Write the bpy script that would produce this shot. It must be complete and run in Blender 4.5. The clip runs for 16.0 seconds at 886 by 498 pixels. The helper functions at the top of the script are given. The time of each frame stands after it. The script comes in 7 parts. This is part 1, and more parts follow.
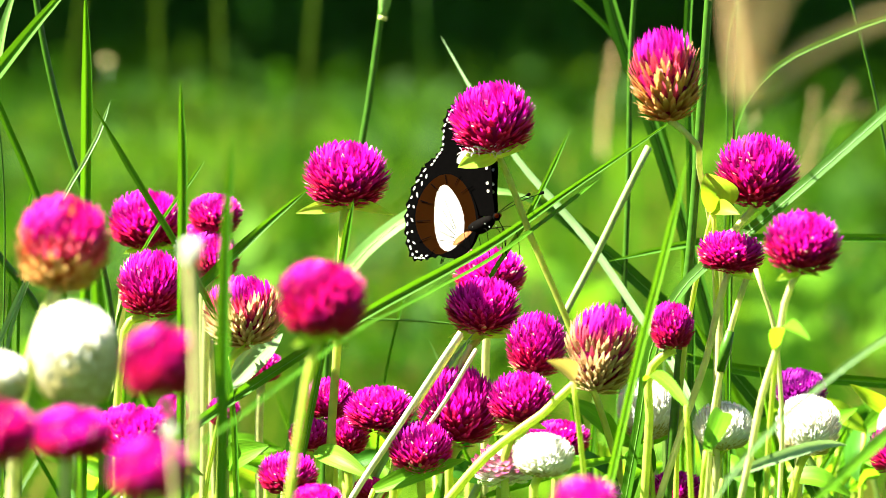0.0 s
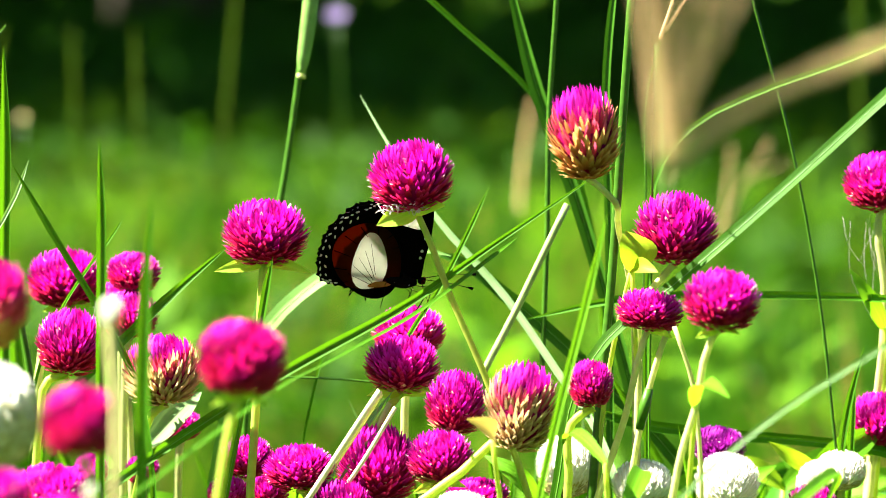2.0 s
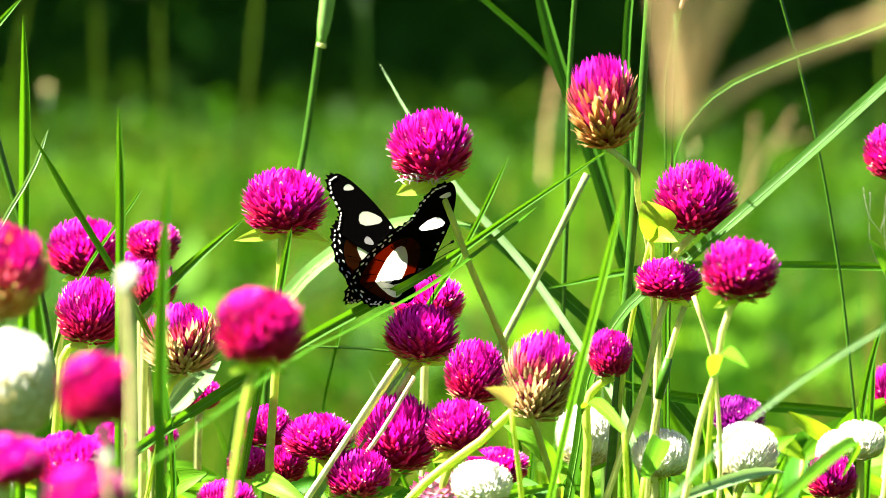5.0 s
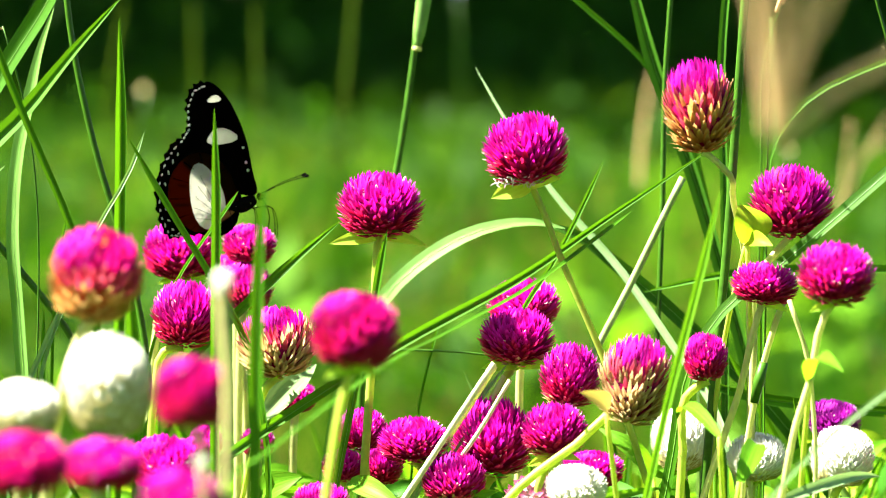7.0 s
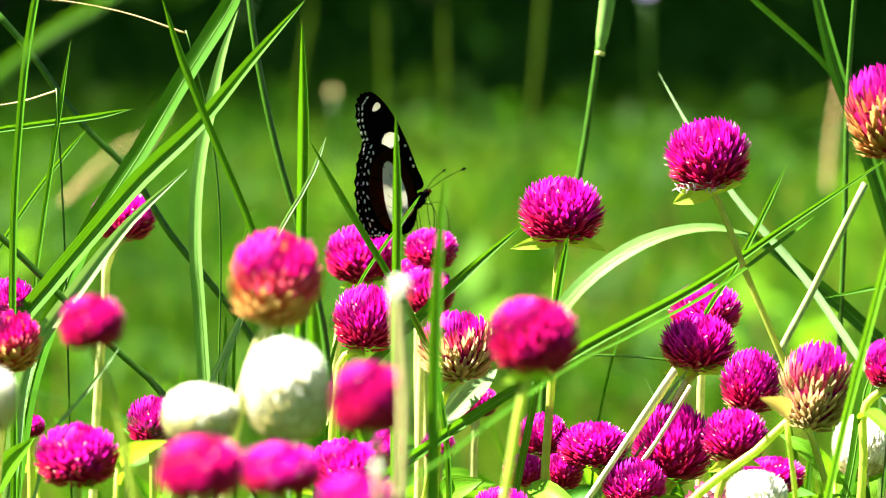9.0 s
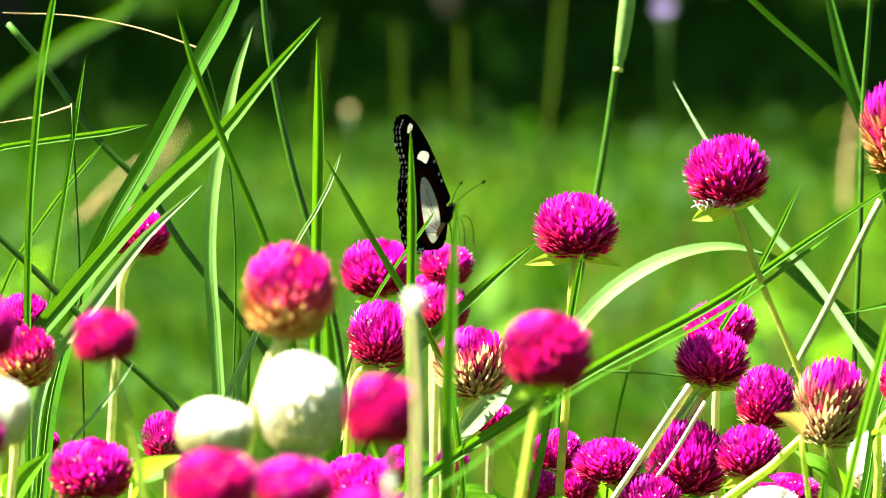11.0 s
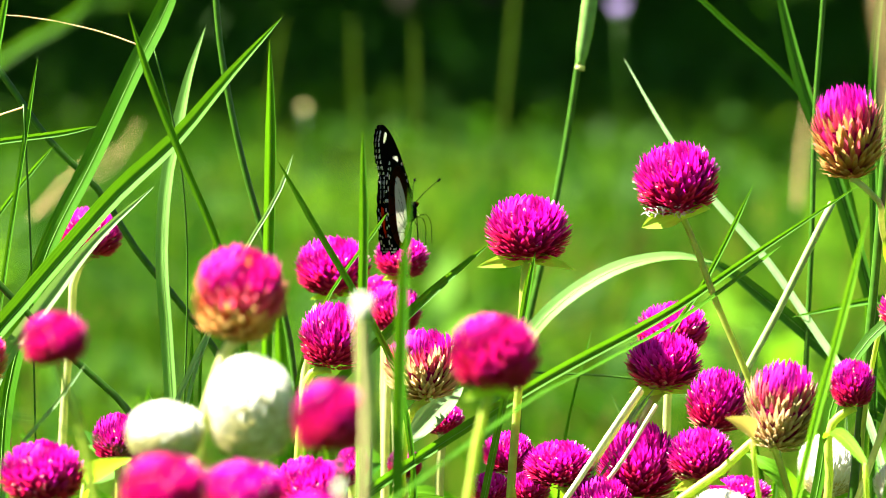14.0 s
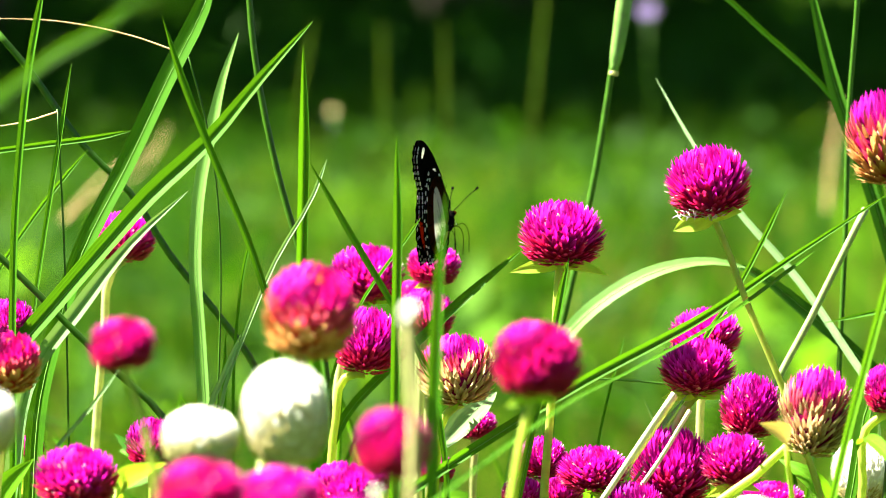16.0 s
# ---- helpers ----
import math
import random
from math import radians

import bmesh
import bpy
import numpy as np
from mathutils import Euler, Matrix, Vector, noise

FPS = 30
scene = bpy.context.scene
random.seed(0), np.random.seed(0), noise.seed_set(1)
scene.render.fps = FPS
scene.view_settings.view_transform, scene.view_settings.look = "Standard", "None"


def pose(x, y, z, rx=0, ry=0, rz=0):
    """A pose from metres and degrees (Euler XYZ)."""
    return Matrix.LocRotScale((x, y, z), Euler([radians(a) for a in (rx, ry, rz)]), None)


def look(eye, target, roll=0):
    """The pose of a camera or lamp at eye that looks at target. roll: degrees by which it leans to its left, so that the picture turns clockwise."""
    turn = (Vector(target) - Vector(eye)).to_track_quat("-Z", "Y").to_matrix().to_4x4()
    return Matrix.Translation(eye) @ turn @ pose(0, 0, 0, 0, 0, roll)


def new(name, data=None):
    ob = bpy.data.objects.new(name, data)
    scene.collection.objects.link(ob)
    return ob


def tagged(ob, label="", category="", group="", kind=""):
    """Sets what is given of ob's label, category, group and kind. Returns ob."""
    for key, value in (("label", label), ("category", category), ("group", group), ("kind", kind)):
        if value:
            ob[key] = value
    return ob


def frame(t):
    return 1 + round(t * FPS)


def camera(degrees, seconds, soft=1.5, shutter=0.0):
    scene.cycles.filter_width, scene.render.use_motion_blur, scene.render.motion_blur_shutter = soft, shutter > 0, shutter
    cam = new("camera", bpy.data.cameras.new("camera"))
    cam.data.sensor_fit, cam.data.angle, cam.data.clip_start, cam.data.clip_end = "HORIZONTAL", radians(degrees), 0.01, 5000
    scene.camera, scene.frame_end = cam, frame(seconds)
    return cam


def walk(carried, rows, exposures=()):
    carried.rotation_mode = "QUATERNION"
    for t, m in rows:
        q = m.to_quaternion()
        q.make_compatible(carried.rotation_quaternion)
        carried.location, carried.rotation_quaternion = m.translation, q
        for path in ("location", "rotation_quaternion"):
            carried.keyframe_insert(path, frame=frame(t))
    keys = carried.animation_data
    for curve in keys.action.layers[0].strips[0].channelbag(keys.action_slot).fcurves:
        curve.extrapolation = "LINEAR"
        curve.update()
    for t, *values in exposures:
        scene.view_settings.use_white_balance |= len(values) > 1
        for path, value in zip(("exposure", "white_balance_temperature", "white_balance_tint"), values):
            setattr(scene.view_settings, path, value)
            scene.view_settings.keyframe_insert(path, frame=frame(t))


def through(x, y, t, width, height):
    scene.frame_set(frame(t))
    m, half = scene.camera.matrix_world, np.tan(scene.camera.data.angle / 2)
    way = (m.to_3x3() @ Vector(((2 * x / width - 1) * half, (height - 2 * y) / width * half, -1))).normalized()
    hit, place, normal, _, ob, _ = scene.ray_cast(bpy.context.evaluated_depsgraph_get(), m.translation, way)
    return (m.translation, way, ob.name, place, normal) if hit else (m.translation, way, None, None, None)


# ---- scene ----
cam = camera(9.2, 16.0, soft=0.6)
cam.data.dof.use_dof = True
cam.data.dof.focus_distance = 2.01
cam.data.dof.aperture_fstop = 15.5
walk(cam, [
    (0.0, look((0.0061, 0.0000, 0.7026), (0.0001, 1.9936, 0.5428), -0.086)),
    (0.5, look((0.0073, 0.0000, 0.7048), (0.0228, 1.9944, 0.5559), -0.075)),
    (1.0, look((0.0045, 0.0000, 0.7038), (0.0516, 1.9949, 0.5691), -0.069)),
    (1.5, look((0.0052, 0.0000, 0.7025), (0.0480, 1.9953, 0.5716), -0.095)),
    (2.0, look((0.0049, 0.0000, 0.7035), (0.0296, 1.9950, 0.5638), -0.090)),
    (2.5, look((0.0055, 0.0000, 0.7035), (0.0231, 1.9946, 0.5583), -0.080)),
    (3.0, look((0.0055, 0.0000, 0.7037), (0.0184, 1.9945, 0.5555), -0.075)),
    (3.5, look((0.0069, 0.0000, 0.7037), (0.0156, 1.9944, 0.5544), -0.076)),
    (4.0, look((0.0063, 0.0000, 0.7033), (0.0168, 1.9944, 0.5539), -0.066)),
    (6.3, look((0.0098, 0.0000, 0.7026), (0.0269, 1.9942, 0.5508), -0.044)),
    (6.5, look((0.0079, 0.0000, 0.7032), (0.0159, 1.9942, 0.5512), -0.069)),
    (7.0, look((0.0081, 0.0000, 0.7036), (-0.0121, 1.9943, 0.5540), -0.060)),
    (7.5, look((0.0090, 0.0000, 0.7034), (-0.0406, 1.9936, 0.5513), -0.020)),
    (8.0, look((0.0102, 0.0000, 0.7034), (-0.0626, 1.9926, 0.5471), -0.007)),
    (8.5, look((0.0108, 0.0000, 0.7040), (-0.0664, 1.9927, 0.5524), -0.034)),
    (9.0, look((0.0122, 0.0000, 0.7049), (-0.0779, 1.9924, 0.5558), 0.010)),
    (9.5, look((0.0123, 0.0000, 0.7044), (-0.0845, 1.9926, 0.5621), 0.028)),
    (9.7, look((0.0124, 0.0000, 0.7030), (-0.0854, 1.9928, 0.5640), 0.004)),
    (12.0, look((0.0138, 0.0000, 0.7056), (-0.0840, 1.9923, 0.5598), 0.153)),
    (12.5, look((0.0132, 0.0000, 0.7075), (-0.0883, 1.9920, 0.5606), 0.172)),
    (13.0, look((0.0156, 0.0000, 0.7072), (-0.0854, 1.9921, 0.5612), 0.188)),
    (13.5, look((0.0165, 0.0000, 0.7061), (-0.0778, 1.9925, 0.5608), 0.208)),
    (14.0, look((0.0148, 0.0000, 0.7063), (-0.0658, 1.9932, 0.5624), 0.238)),
    (14.5, look((0.0152, 0.0000, 0.7064), (-0.0673, 1.9931, 0.5626), 0.252)),
    (15.0, look((0.0146, 0.0000, 0.7053), (-0.0715, 1.9931, 0.5631), 0.257)),
    (15.5, look((0.0151, 0.0000, 0.7020), (-0.0742, 1.9932, 0.5638), 0.271)),
    (16.0, look((0.0119, 0.0000, 0.7068), (-0.0780, 1.9929, 0.5642), 0.304)),
])

# ---- daylight ----
SUN_TO = Vector((-0.59, 0.0, 0.80)).normalized()
world = bpy.data.worlds.new("sky")
scene.world = world
world.use_nodes = True
sky = world.node_tree.nodes.new("ShaderNodeTexSky")
sky.sky_type = "NISHITA"
sky.sun_disc = False
sky.sun_elevation = math.asin(SUN_TO.z)
sky.sun_rotation = math.atan2(SUN_TO.x, SUN_TO.y)
world.node_tree.nodes["Background"].inputs[1].default_value = 0.018
world.node_tree.links.new(sky.outputs[0], world.node_tree.nodes["Background"].inputs[0])
sun = new("sun", bpy.data.lights.new("sun", "SUN"))
sun.data.energy, sun.data.angle, sun.data.color = 5.5, radians(0.5), (1.0, 0.96, 0.78)
sun.matrix_world = look(SUN_TO * 30, (0, 0, 0))
scene.view_settings.exposure = 3.35


# ---- materials ----
def nodes_of(name):
    m = bpy.data.materials.new(name)
    m.use_nodes = True
    nt = m.node_tree
    return m, nt, nt.nodes, nt.links, nt.nodes["Principled BSDF"], nt.nodes["Material Output"]


def ramp_of(nt, source, stops):
    r = nt.nodes.new("ShaderNodeValToRGB")
    e = r.color_ramp.elements
    while len(e) < len(stops):
        e.new(0.5)
    for k, (pos, col) in zip(e, stops):
        k.position, k.color = pos, (*col, 1)
    nt.links.new(source, r.inputs[0])
    return r.outputs[0]


def blend(nt, kind, fac, a, b):
    m = nt.nodes.new("ShaderNodeMix")
    m.data_type, m.blend_type = "RGBA", kind
    for sock, v in ((m.inputs[0], fac), (m.inputs[6], a), (m.inputs[7], b)):
        if isinstance(v, (int, float)):
            sock.default_value = v
        elif isinstance(v, tuple):
            sock.default_value = (*v, 1)
        else:
            nt.links.new(v, sock)
    return m.outputs[2]


def noise_of(nt, scale, detail=4, vector=None, coord="Object"):
    n = nt.nodes.new("ShaderNodeTexNoise")
    n.inputs["Scale"].default_value, n.inputs["Detail"].default_value = scale, detail
    if vector is None:
        vector = nt.nodes.new("ShaderNodeTexCoord").outputs[coord]
    nt.links.new(vector, n.inputs["Vector"])
    return n.outputs["Fac"]


def leafy(nt, ns, lk, b, out, colour, through, share, relief=None, height=0.0004):
    """Front light by the principled shader, light from behind by a translucent one."""
    lk.new(colour, b.inputs["Base Color"])
    t = ns.new("ShaderNodeBsdfTranslucent")
    lk.new(through, t.inputs[0])
    mx = ns.new("ShaderNodeMixShader")
    mx.inputs[0].default_value = share
    lk.new(b.outputs[0], mx.inputs[1])
    lk.new(t.outputs[0], mx.inputs[2])
    lk.new(mx.outputs[0], out.inputs[0])
    if relief is not None:
        bp = ns.new("ShaderNodeBump")
        bp.inputs["Distance"].default_value, bp.inputs["Strength"].default_value = height, 0.6
        lk.new(relief, bp.inputs["Height"])
        lk.new(bp.outputs[0], b.inputs["Normal"])
        lk.new(bp.outputs[0], t.inputs["Normal"])


def petal_material(name, base, mid, tip, share=0.3, tone=0.25, glow=None):
    """Papery bracts: colour runs from the foot of each bract to its tip, every bract a little different."""
    m, nt, ns, lk, b, out = nodes_of(name)
    uv = ns.new("ShaderNodeUVMap")
    sep = ns.new("ShaderNodeSeparateXYZ")
    lk.new(uv.outputs[0], sep.inputs[0])
    col = ramp_of(nt, sep.outputs[1], ((0.0, base), (0.55, mid), (1.0, tip)))
    geo = ns.new("ShaderNodeNewGeometry")
    dark = ramp_of(nt, geo.outputs["Random Per Island"], ((0.0, (1 - tone,) * 3), (1.0, (1.0, 1.0, 1.0))))
    col = blend(nt, "MULTIPLY", 1.0, col, dark)
    info = ns.new("ShaderNodeObjectInfo")
    col = blend(nt, "MULTIPLY", 1.0, col, ramp_of(nt, info.outputs["Random"], ((0.0, (1 - tone,) * 3), (1.0, (1.0, 1.0, 1.0)))))
    grain = noise_of(nt, 900, 3)
    col = blend(nt, "MULTIPLY", 0.35, col, ramp_of(nt, grain, ((0.3, (0.6, 0.6, 0.6)), (0.7, (1.0, 1.0, 1.0)))))
    b.inputs["Roughness"].default_value = 0.6
    b.inputs["Specular IOR Level"].default_value = 0.15
    through = blend(nt, "MULTIPLY", 1.0, col, glow or (1.0, 1.0, 1.0))
    leafy(nt, ns, lk, b, out, col, through, share, grain, 0.0002)
    return m


def leaf_material(name, dark, light, through, share=0.4, rough=0.5, stripes=90.0):
    """Grass and leaves: fine veins along the blade, patches of tone, a paler midrib."""
    m, nt, ns, lk, b, out = nodes_of(name)
    uv = ns.new("ShaderNodeUVMap")
    mp = ns.new("ShaderNodeMapping")
    mp.inputs["Scale"].default_value = (stripes * 0.25, 1.5, 1.0)
    lk.new(uv.outputs[0], mp.inputs[0])
    veins = noise_of(nt, 1.0, 2, mp.outputs[0])
    patch = noise_of(nt, 60.0, 5)
    info = ns.new("ShaderNodeObjectInfo")
    tone = ramp_of(nt, info.outputs["Random"], ((0.0, (0.72, 0.78, 0.62)), (1.0, (1.1, 1.05, 1.0))))
    col = blend(nt, "MIX", veins, dark, light)
    col = blend(nt, "MULTIPLY", 0.5, col, ramp_of(nt, patch, ((0.35, (0.55, 0.6, 0.45)), (0.65, (1.0, 1.0, 1.0)))))
    col = blend(nt, "MULTIPLY", 1.0, col, tone)
    sep = ns.new("ShaderNodeSeparateXYZ")
    lk.new(uv.outputs[0], sep.inputs[0])
    rib = ramp_of(nt, sep.outputs[0], ((0.46, (0.0, 0.0, 0.0)), (0.5, (0.5, 0.5, 0.5)), (0.54, (0.0, 0.0, 0.0))))
    col = blend(nt, "MIX", rib, col, light)
    thr = blend(nt, "MULTIPLY", 0.5, through, ramp_of(nt, veins, ((0.3, (0.6, 0.6, 0.6)), (0.7, (1.0, 1.0, 1.0)))))
    b.inputs["Roughness"].default_value = rough
    b.inputs["Specular IOR Level"].default_value = 0.14
    leafy(nt, ns, lk, b, out, col, thr, share, veins, 0.0003)
    return m


def plain_material(name, colour, rough, mottle=0.4, scale=300.0, share=0.0):
    m, nt, ns, lk, b, out = nodes_of(name)
    n = noise_of(nt, scale, 4)
    col = blend(nt, "MULTIPLY", mottle, colour, ramp_of(nt, n, ((0.3, (0.35, 0.35, 0.35)), (0.7, (1.0, 1.0, 1.0)))))
    b.inputs["Roughness"].default_value = rough
    if share:
        leafy(nt, ns, lk, b, out, col, col, share, n, 0.0003)
    else:
        lk.new(col, b.inputs["Base Color"])
    return m


# Crimson lower bracts; shade low on the heads is put into this colour too.
deep = petal_material("deep_bracts", (0.28, 0.002, 0.03), (0.54, 0.006, 0.11), (0.72, 0.035, 0.28), 0.38, 0.15, (1.0, 0.6, 0.55))
magenta = petal_material("magenta_bracts", (0.34, 0.0, 0.10), (0.66, 0.003, 0.38), (0.76, 0.022, 0.68), 0.38, 0.12, (1.0, 0.6, 0.7))
rose = petal_material("rose_bracts", (0.34, 0.0, 0.04), (0.60, 0.002, 0.21), (0.73, 0.015, 0.48), 0.38, 0.12, (1.0, 0.6, 0.6))
violet = petal_material("violet_bracts", (0.20, 0.0, 0.14), (0.42, 0.01, 0.40), (0.55, 0.04, 0.58))
lilac = petal_material("lilac_petals", (0.15, 0.11, 0.26), (0.19, 0.14, 0.32), (0.24, 0.18, 0.38), 0.3, 0.2)
crimson = petal_material("crimson_bracts", (0.40, 0.02, 0.05), (0.74, 0.04, 0.14), (0.85, 0.14, 0.24), 0.32, 0.2)
coral = petal_material("coral_bracts", (0.62, 0.06, 0.03), (0.78, 0.07, 0.12), (0.85, 0.12, 0.32), 0.38, 0.25)
dry_tan = petal_material("dry_bracts", (0.52, 0.15, 0.035), (0.74, 0.33, 0.09), (0.86, 0.55, 0.22), 0.45, 0.3)
dry_straw = petal_material("straw_bracts", (0.54, 0.28, 0.10), (0.76, 0.49, 0.22), (0.88, 0.68, 0.40), 0.5, 0.3)
white_bract = petal_material("white_bracts", (0.86, 0.85, 0.70), (0.90, 0.89, 0.82), (0.92, 0.92, 0.88), 0.6, 0.04)
# Cream lower bracts, toned towards olive to carry the shading low on white heads.
cream_bract = petal_material("cream_bracts", (0.42, 0.35, 0.10), (0.58, 0.50, 0.21), (0.70, 0.63, 0.34), 0.35, 0.15)
pink_tip = petal_material("pink_tipped_bracts", (0.80, 0.70, 0.60), (0.82, 0.45, 0.52), (0.72, 0.04, 0.40))
floret = petal_material("pale_florets", (0.70, 0.20, 0.40), (0.85, 0.60, 0.65), (0.9, 0.85, 0.75))
blade_green = leaf_material("grass_blade", (0.019, 0.088, 0.003), (0.056, 0.180, 0.006), (0.15, 0.40, 0.006), 0.34)
blade_deep = leaf_material("deep_grass_blade", (0.024, 0.10, 0.006), (0.065, 0.19, 0.018), (0.05, 0.17, 0.006), 0.25)
blade_fresh = leaf_material("fresh_grass_blade", (0.020, 0.085, 0.002), (0.058, 0.18, 0.005), (0.14, 0.38, 0.005), 0.35)
blade_pale = leaf_material("pale_grass_blade", (0.12, 0.23, 0.10), (0.22, 0.35, 0.18), (0.28, 0.48, 0.09), 0.3, 0.5)
# Lighter blade green; on the arching blade sunlight is put into this colour.
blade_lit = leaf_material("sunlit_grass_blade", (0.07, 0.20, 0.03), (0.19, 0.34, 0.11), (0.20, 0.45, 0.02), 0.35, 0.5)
blade_far = leaf_material("meadow_stalks", (0.05, 0.10, 0.006), (0.10, 0.17, 0.012), (0.12, 0.22, 0.01), 0.4, 0.6)
leaf_green = leaf_material("green_leaf", (0.07, 0.22, 0.006), (0.16, 0.37, 0.02), (0.22, 0.52, 0.010), 0.45, 0.5, 40)
leaf_lime = leaf_material("lime_leaf", (0.22, 0.42, 0.03), (0.42, 0.60, 0.09), (0.60, 0.84, 0.06), 0.55, 0.5, 40)
leaf_pale = leaf_material("pale_leaf", (0.17, 0.29, 0.14), (0.30, 0.43, 0.25), (0.35, 0.55, 0.15), 0.3, 0.5, 40)
leaf_yellow = leaf_material("yellow_leaf", (0.20, 0.34, 0.012), (0.36, 0.48, 0.025), (0.36, 0.56, 0.015), 0.45, 0.5, 40)
leaf_tan = leaf_material("tan_leaf", (0.26, 0.17, 0.04), (0.42, 0.30, 0.08), (0.4, 0.3, 0.06), 0.3, 0.6, 40)
# Dark leaf green; on the plants under the trees it stands in for shade.
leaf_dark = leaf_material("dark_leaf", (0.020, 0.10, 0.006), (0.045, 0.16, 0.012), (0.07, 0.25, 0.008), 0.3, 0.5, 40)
stem_green = plain_material("stem_green", (0.46, 0.56, 0.08), 0.55, 0.35, 250, 0.5)
stem_pale = plain_material("stem_pale", (0.55, 0.58, 0.22), 0.6, 0.35, 250, 0.45)
stem_dry = plain_material("stem_dry", (0.54, 0.54, 0.32), 0.7, 0.4, 250, 0.2)
bud_tan = plain_material("bud_stem_tan", (0.38, 0.34, 0.13), 0.6, 0.5, 250)
rib_pale = plain_material("midrib_pale", (0.13, 0.28, 0.035), 0.5, 0.3, 300)
culm_green = plain_material("culm_green", (0.034, 0.105, 0.006), 0.4, 0.6, 400)
sheath_green = plain_material("sheath_green", (0.13, 0.27, 0.05), 0.5, 0.5, 200, 0.15)
culm_pale = plain_material("culm_pale", (0.24, 0.33, 0.11), 0.45, 0.6, 200)
spike_tan = plain_material("seed_spike_tan", (0.80, 0.57, 0.30), 0.8, 0.5, 300, 0.3)
wing_black = plain_material("wing_black", (0.0007, 0.0006, 0.0006), 0.9, 0.5, 500)
wing_brown = leaf_material("wing_brown", (0.009, 0.0026, 0.0006), (0.022, 0.0065, 0.0009), (0.24, 0.045, 0.004), 0.5, 0.9, 200)
body_black = plain_material("body_black", (0.003, 0.0026, 0.0024), 0.7, 0.6, 900)
for dull in (wing_black, wing_brown, body_black):
    dull.node_tree.nodes["Principled BSDF"].inputs["Specular IOR Level"].default_value = 0.004
for soft_gloss in (blade_green, blade_fresh, blade_deep, blade_lit):
    soft_gloss.node_tree.nodes["Principled BSDF"].inputs["Specular IOR Level"].default_value = 0.12
culm_green.node_tree.nodes["Principled BSDF"].inputs["Specular IOR Level"].default_value = 0.2
wing_white = plain_material("wing_white", (0.84, 0.84, 0.79), 0.8, 0.15, 400, 0.8)
wing_grey = plain_material("wing_grey", (0.60, 0.60, 0.60), 0.8, 0.3, 400, 0.75)
edge_white = plain_material("edge_white", (0.40, 0.40, 0.38), 0.8, 0.3, 400)
wing_rust = plain_material("wing_rust", (0.34, 0.12, 0.015), 0.7, 0.5, 400, 0.4)
web_silk = plain_material("web_silk", (0.62, 0.52, 0.54), 0.7, 0.3, 600, 0.4)


# ---- tools ----
def part(name, bm, material, parent=None, label="", smooth=True):
    me = bpy.data.meshes.new(name)
    bm.to_mesh(me)
    bm.free()
    for p in me.polygons:
        p.use_smooth = smooth
    for m in material if isinstance(material, (list, tuple)) else (material,):
        me.materials.append(m)
    ob = new(name, me)
    if parent is not None:
        ob.parent = parent
        ob.matrix_parent_inverse = Matrix.Translation(-parent.location)
    return tagged(ob, label)


def curve_through(points, step=0.008):
    """Points along a smooth line through the given ones, with no overshoot where the spacing changes."""
    p = [Vector(q) for q in points]
    h = [max((b - a).length, 1e-6) for a, b in zip(p, p[1:])]
    s = [(b - a) / k for a, b, k in zip(p, p[1:], h)]
    m = [s[0]] + [(s[i] * h[i + 1] + s[i + 1] * h[i]) / (h[i] + h[i + 1]) for i in range(len(h) - 1)] + [s[-1]]
    line = []
    for i, k in enumerate(h):
        n = max(3, int(k / step))
        for j in range(n):
            u = j / n
            line.append(p[i] * (2 * u ** 3 - 3 * u * u + 1) + m[i] * k * (u ** 3 - 2 * u * u + u) + p[i + 1] * (3 * u * u - 2 * u ** 3) + m[i + 1] * k * (u ** 3 - u * u))
    line.append(p[-1])
    return line


def add_tube(bm, line, radius, sides=8, mat=0):
    """A round stem along line; radius(s) for s from 0 to 1."""
    rings = []
    n = len(line)
    for i, c in enumerate(line):
        t = (line[min(i + 1, n - 1)] - line[max(i - 1, 0)]).normalized()
        u = t.cross(Vector((0.3, 1, 0.1))).normalized()
        v = t.cross(u)
        r = radius(i / (n - 1))
        rings.append([bm.verts.new(c + r * (math.cos(a) * u + math.sin(a) * v)) for a in (k * 2 * math.pi / sides for k in range(sides))])
    for a, b in zip(rings, rings[1:]):
        for k in range(sides):
            f = bm.faces.new((a[k], a[(k + 1) % sides], b[(k + 1) % sides], b[k]))
            f.material_index = mat
    bm.faces.new(rings[0][::-1])
    bm.faces.new(rings[-1])


def add_strip(bm, line, width, fold, roll=0.0, facing=(0, -1, 0)):
    """A blade along line, folded along its midrib, turned to facing; width(s) for s from 0 to 1."""
    uv = bm.loops.layers.uv.verify()
    n, rows = len(line), []
    face = Vector(facing)
    for i, c in enumerate(line):
        t = (line[min(i + 1, n - 1)] - line[max(i - 1, 0)]).normalized()
        side = t.cross(face)
        side = side.normalized() if side.length > 1e-4 else Vector((1, 0, 0))
        side = Matrix.Rotation(roll * (0.6 + 0.8 * i / n), 3, t) @ side
        out = side.cross(t).normalized()
        w = width(i / (n - 1)) / 2
        rows.append([bm.verts.new(c + side * w * k + out * w * fold * (abs(k) - 0.5) * 2) for k in (-1.0, -0.5, 0.0, 0.5, 1.0)])
    for i, (a, b) in enumerate(zip(rows, rows[1:])):
        for k in range(4):
            f = bm.faces.new((a[k], a[k + 1], b[k + 1], b[k]))
            for lp, (x, y) in zip(f.loops, ((k / 4, i), (k / 4 + 0.25, i), (k / 4 + 0.25, i + 1), (k / 4, i + 1))):
                lp[uv].uv = (x, y / 12)


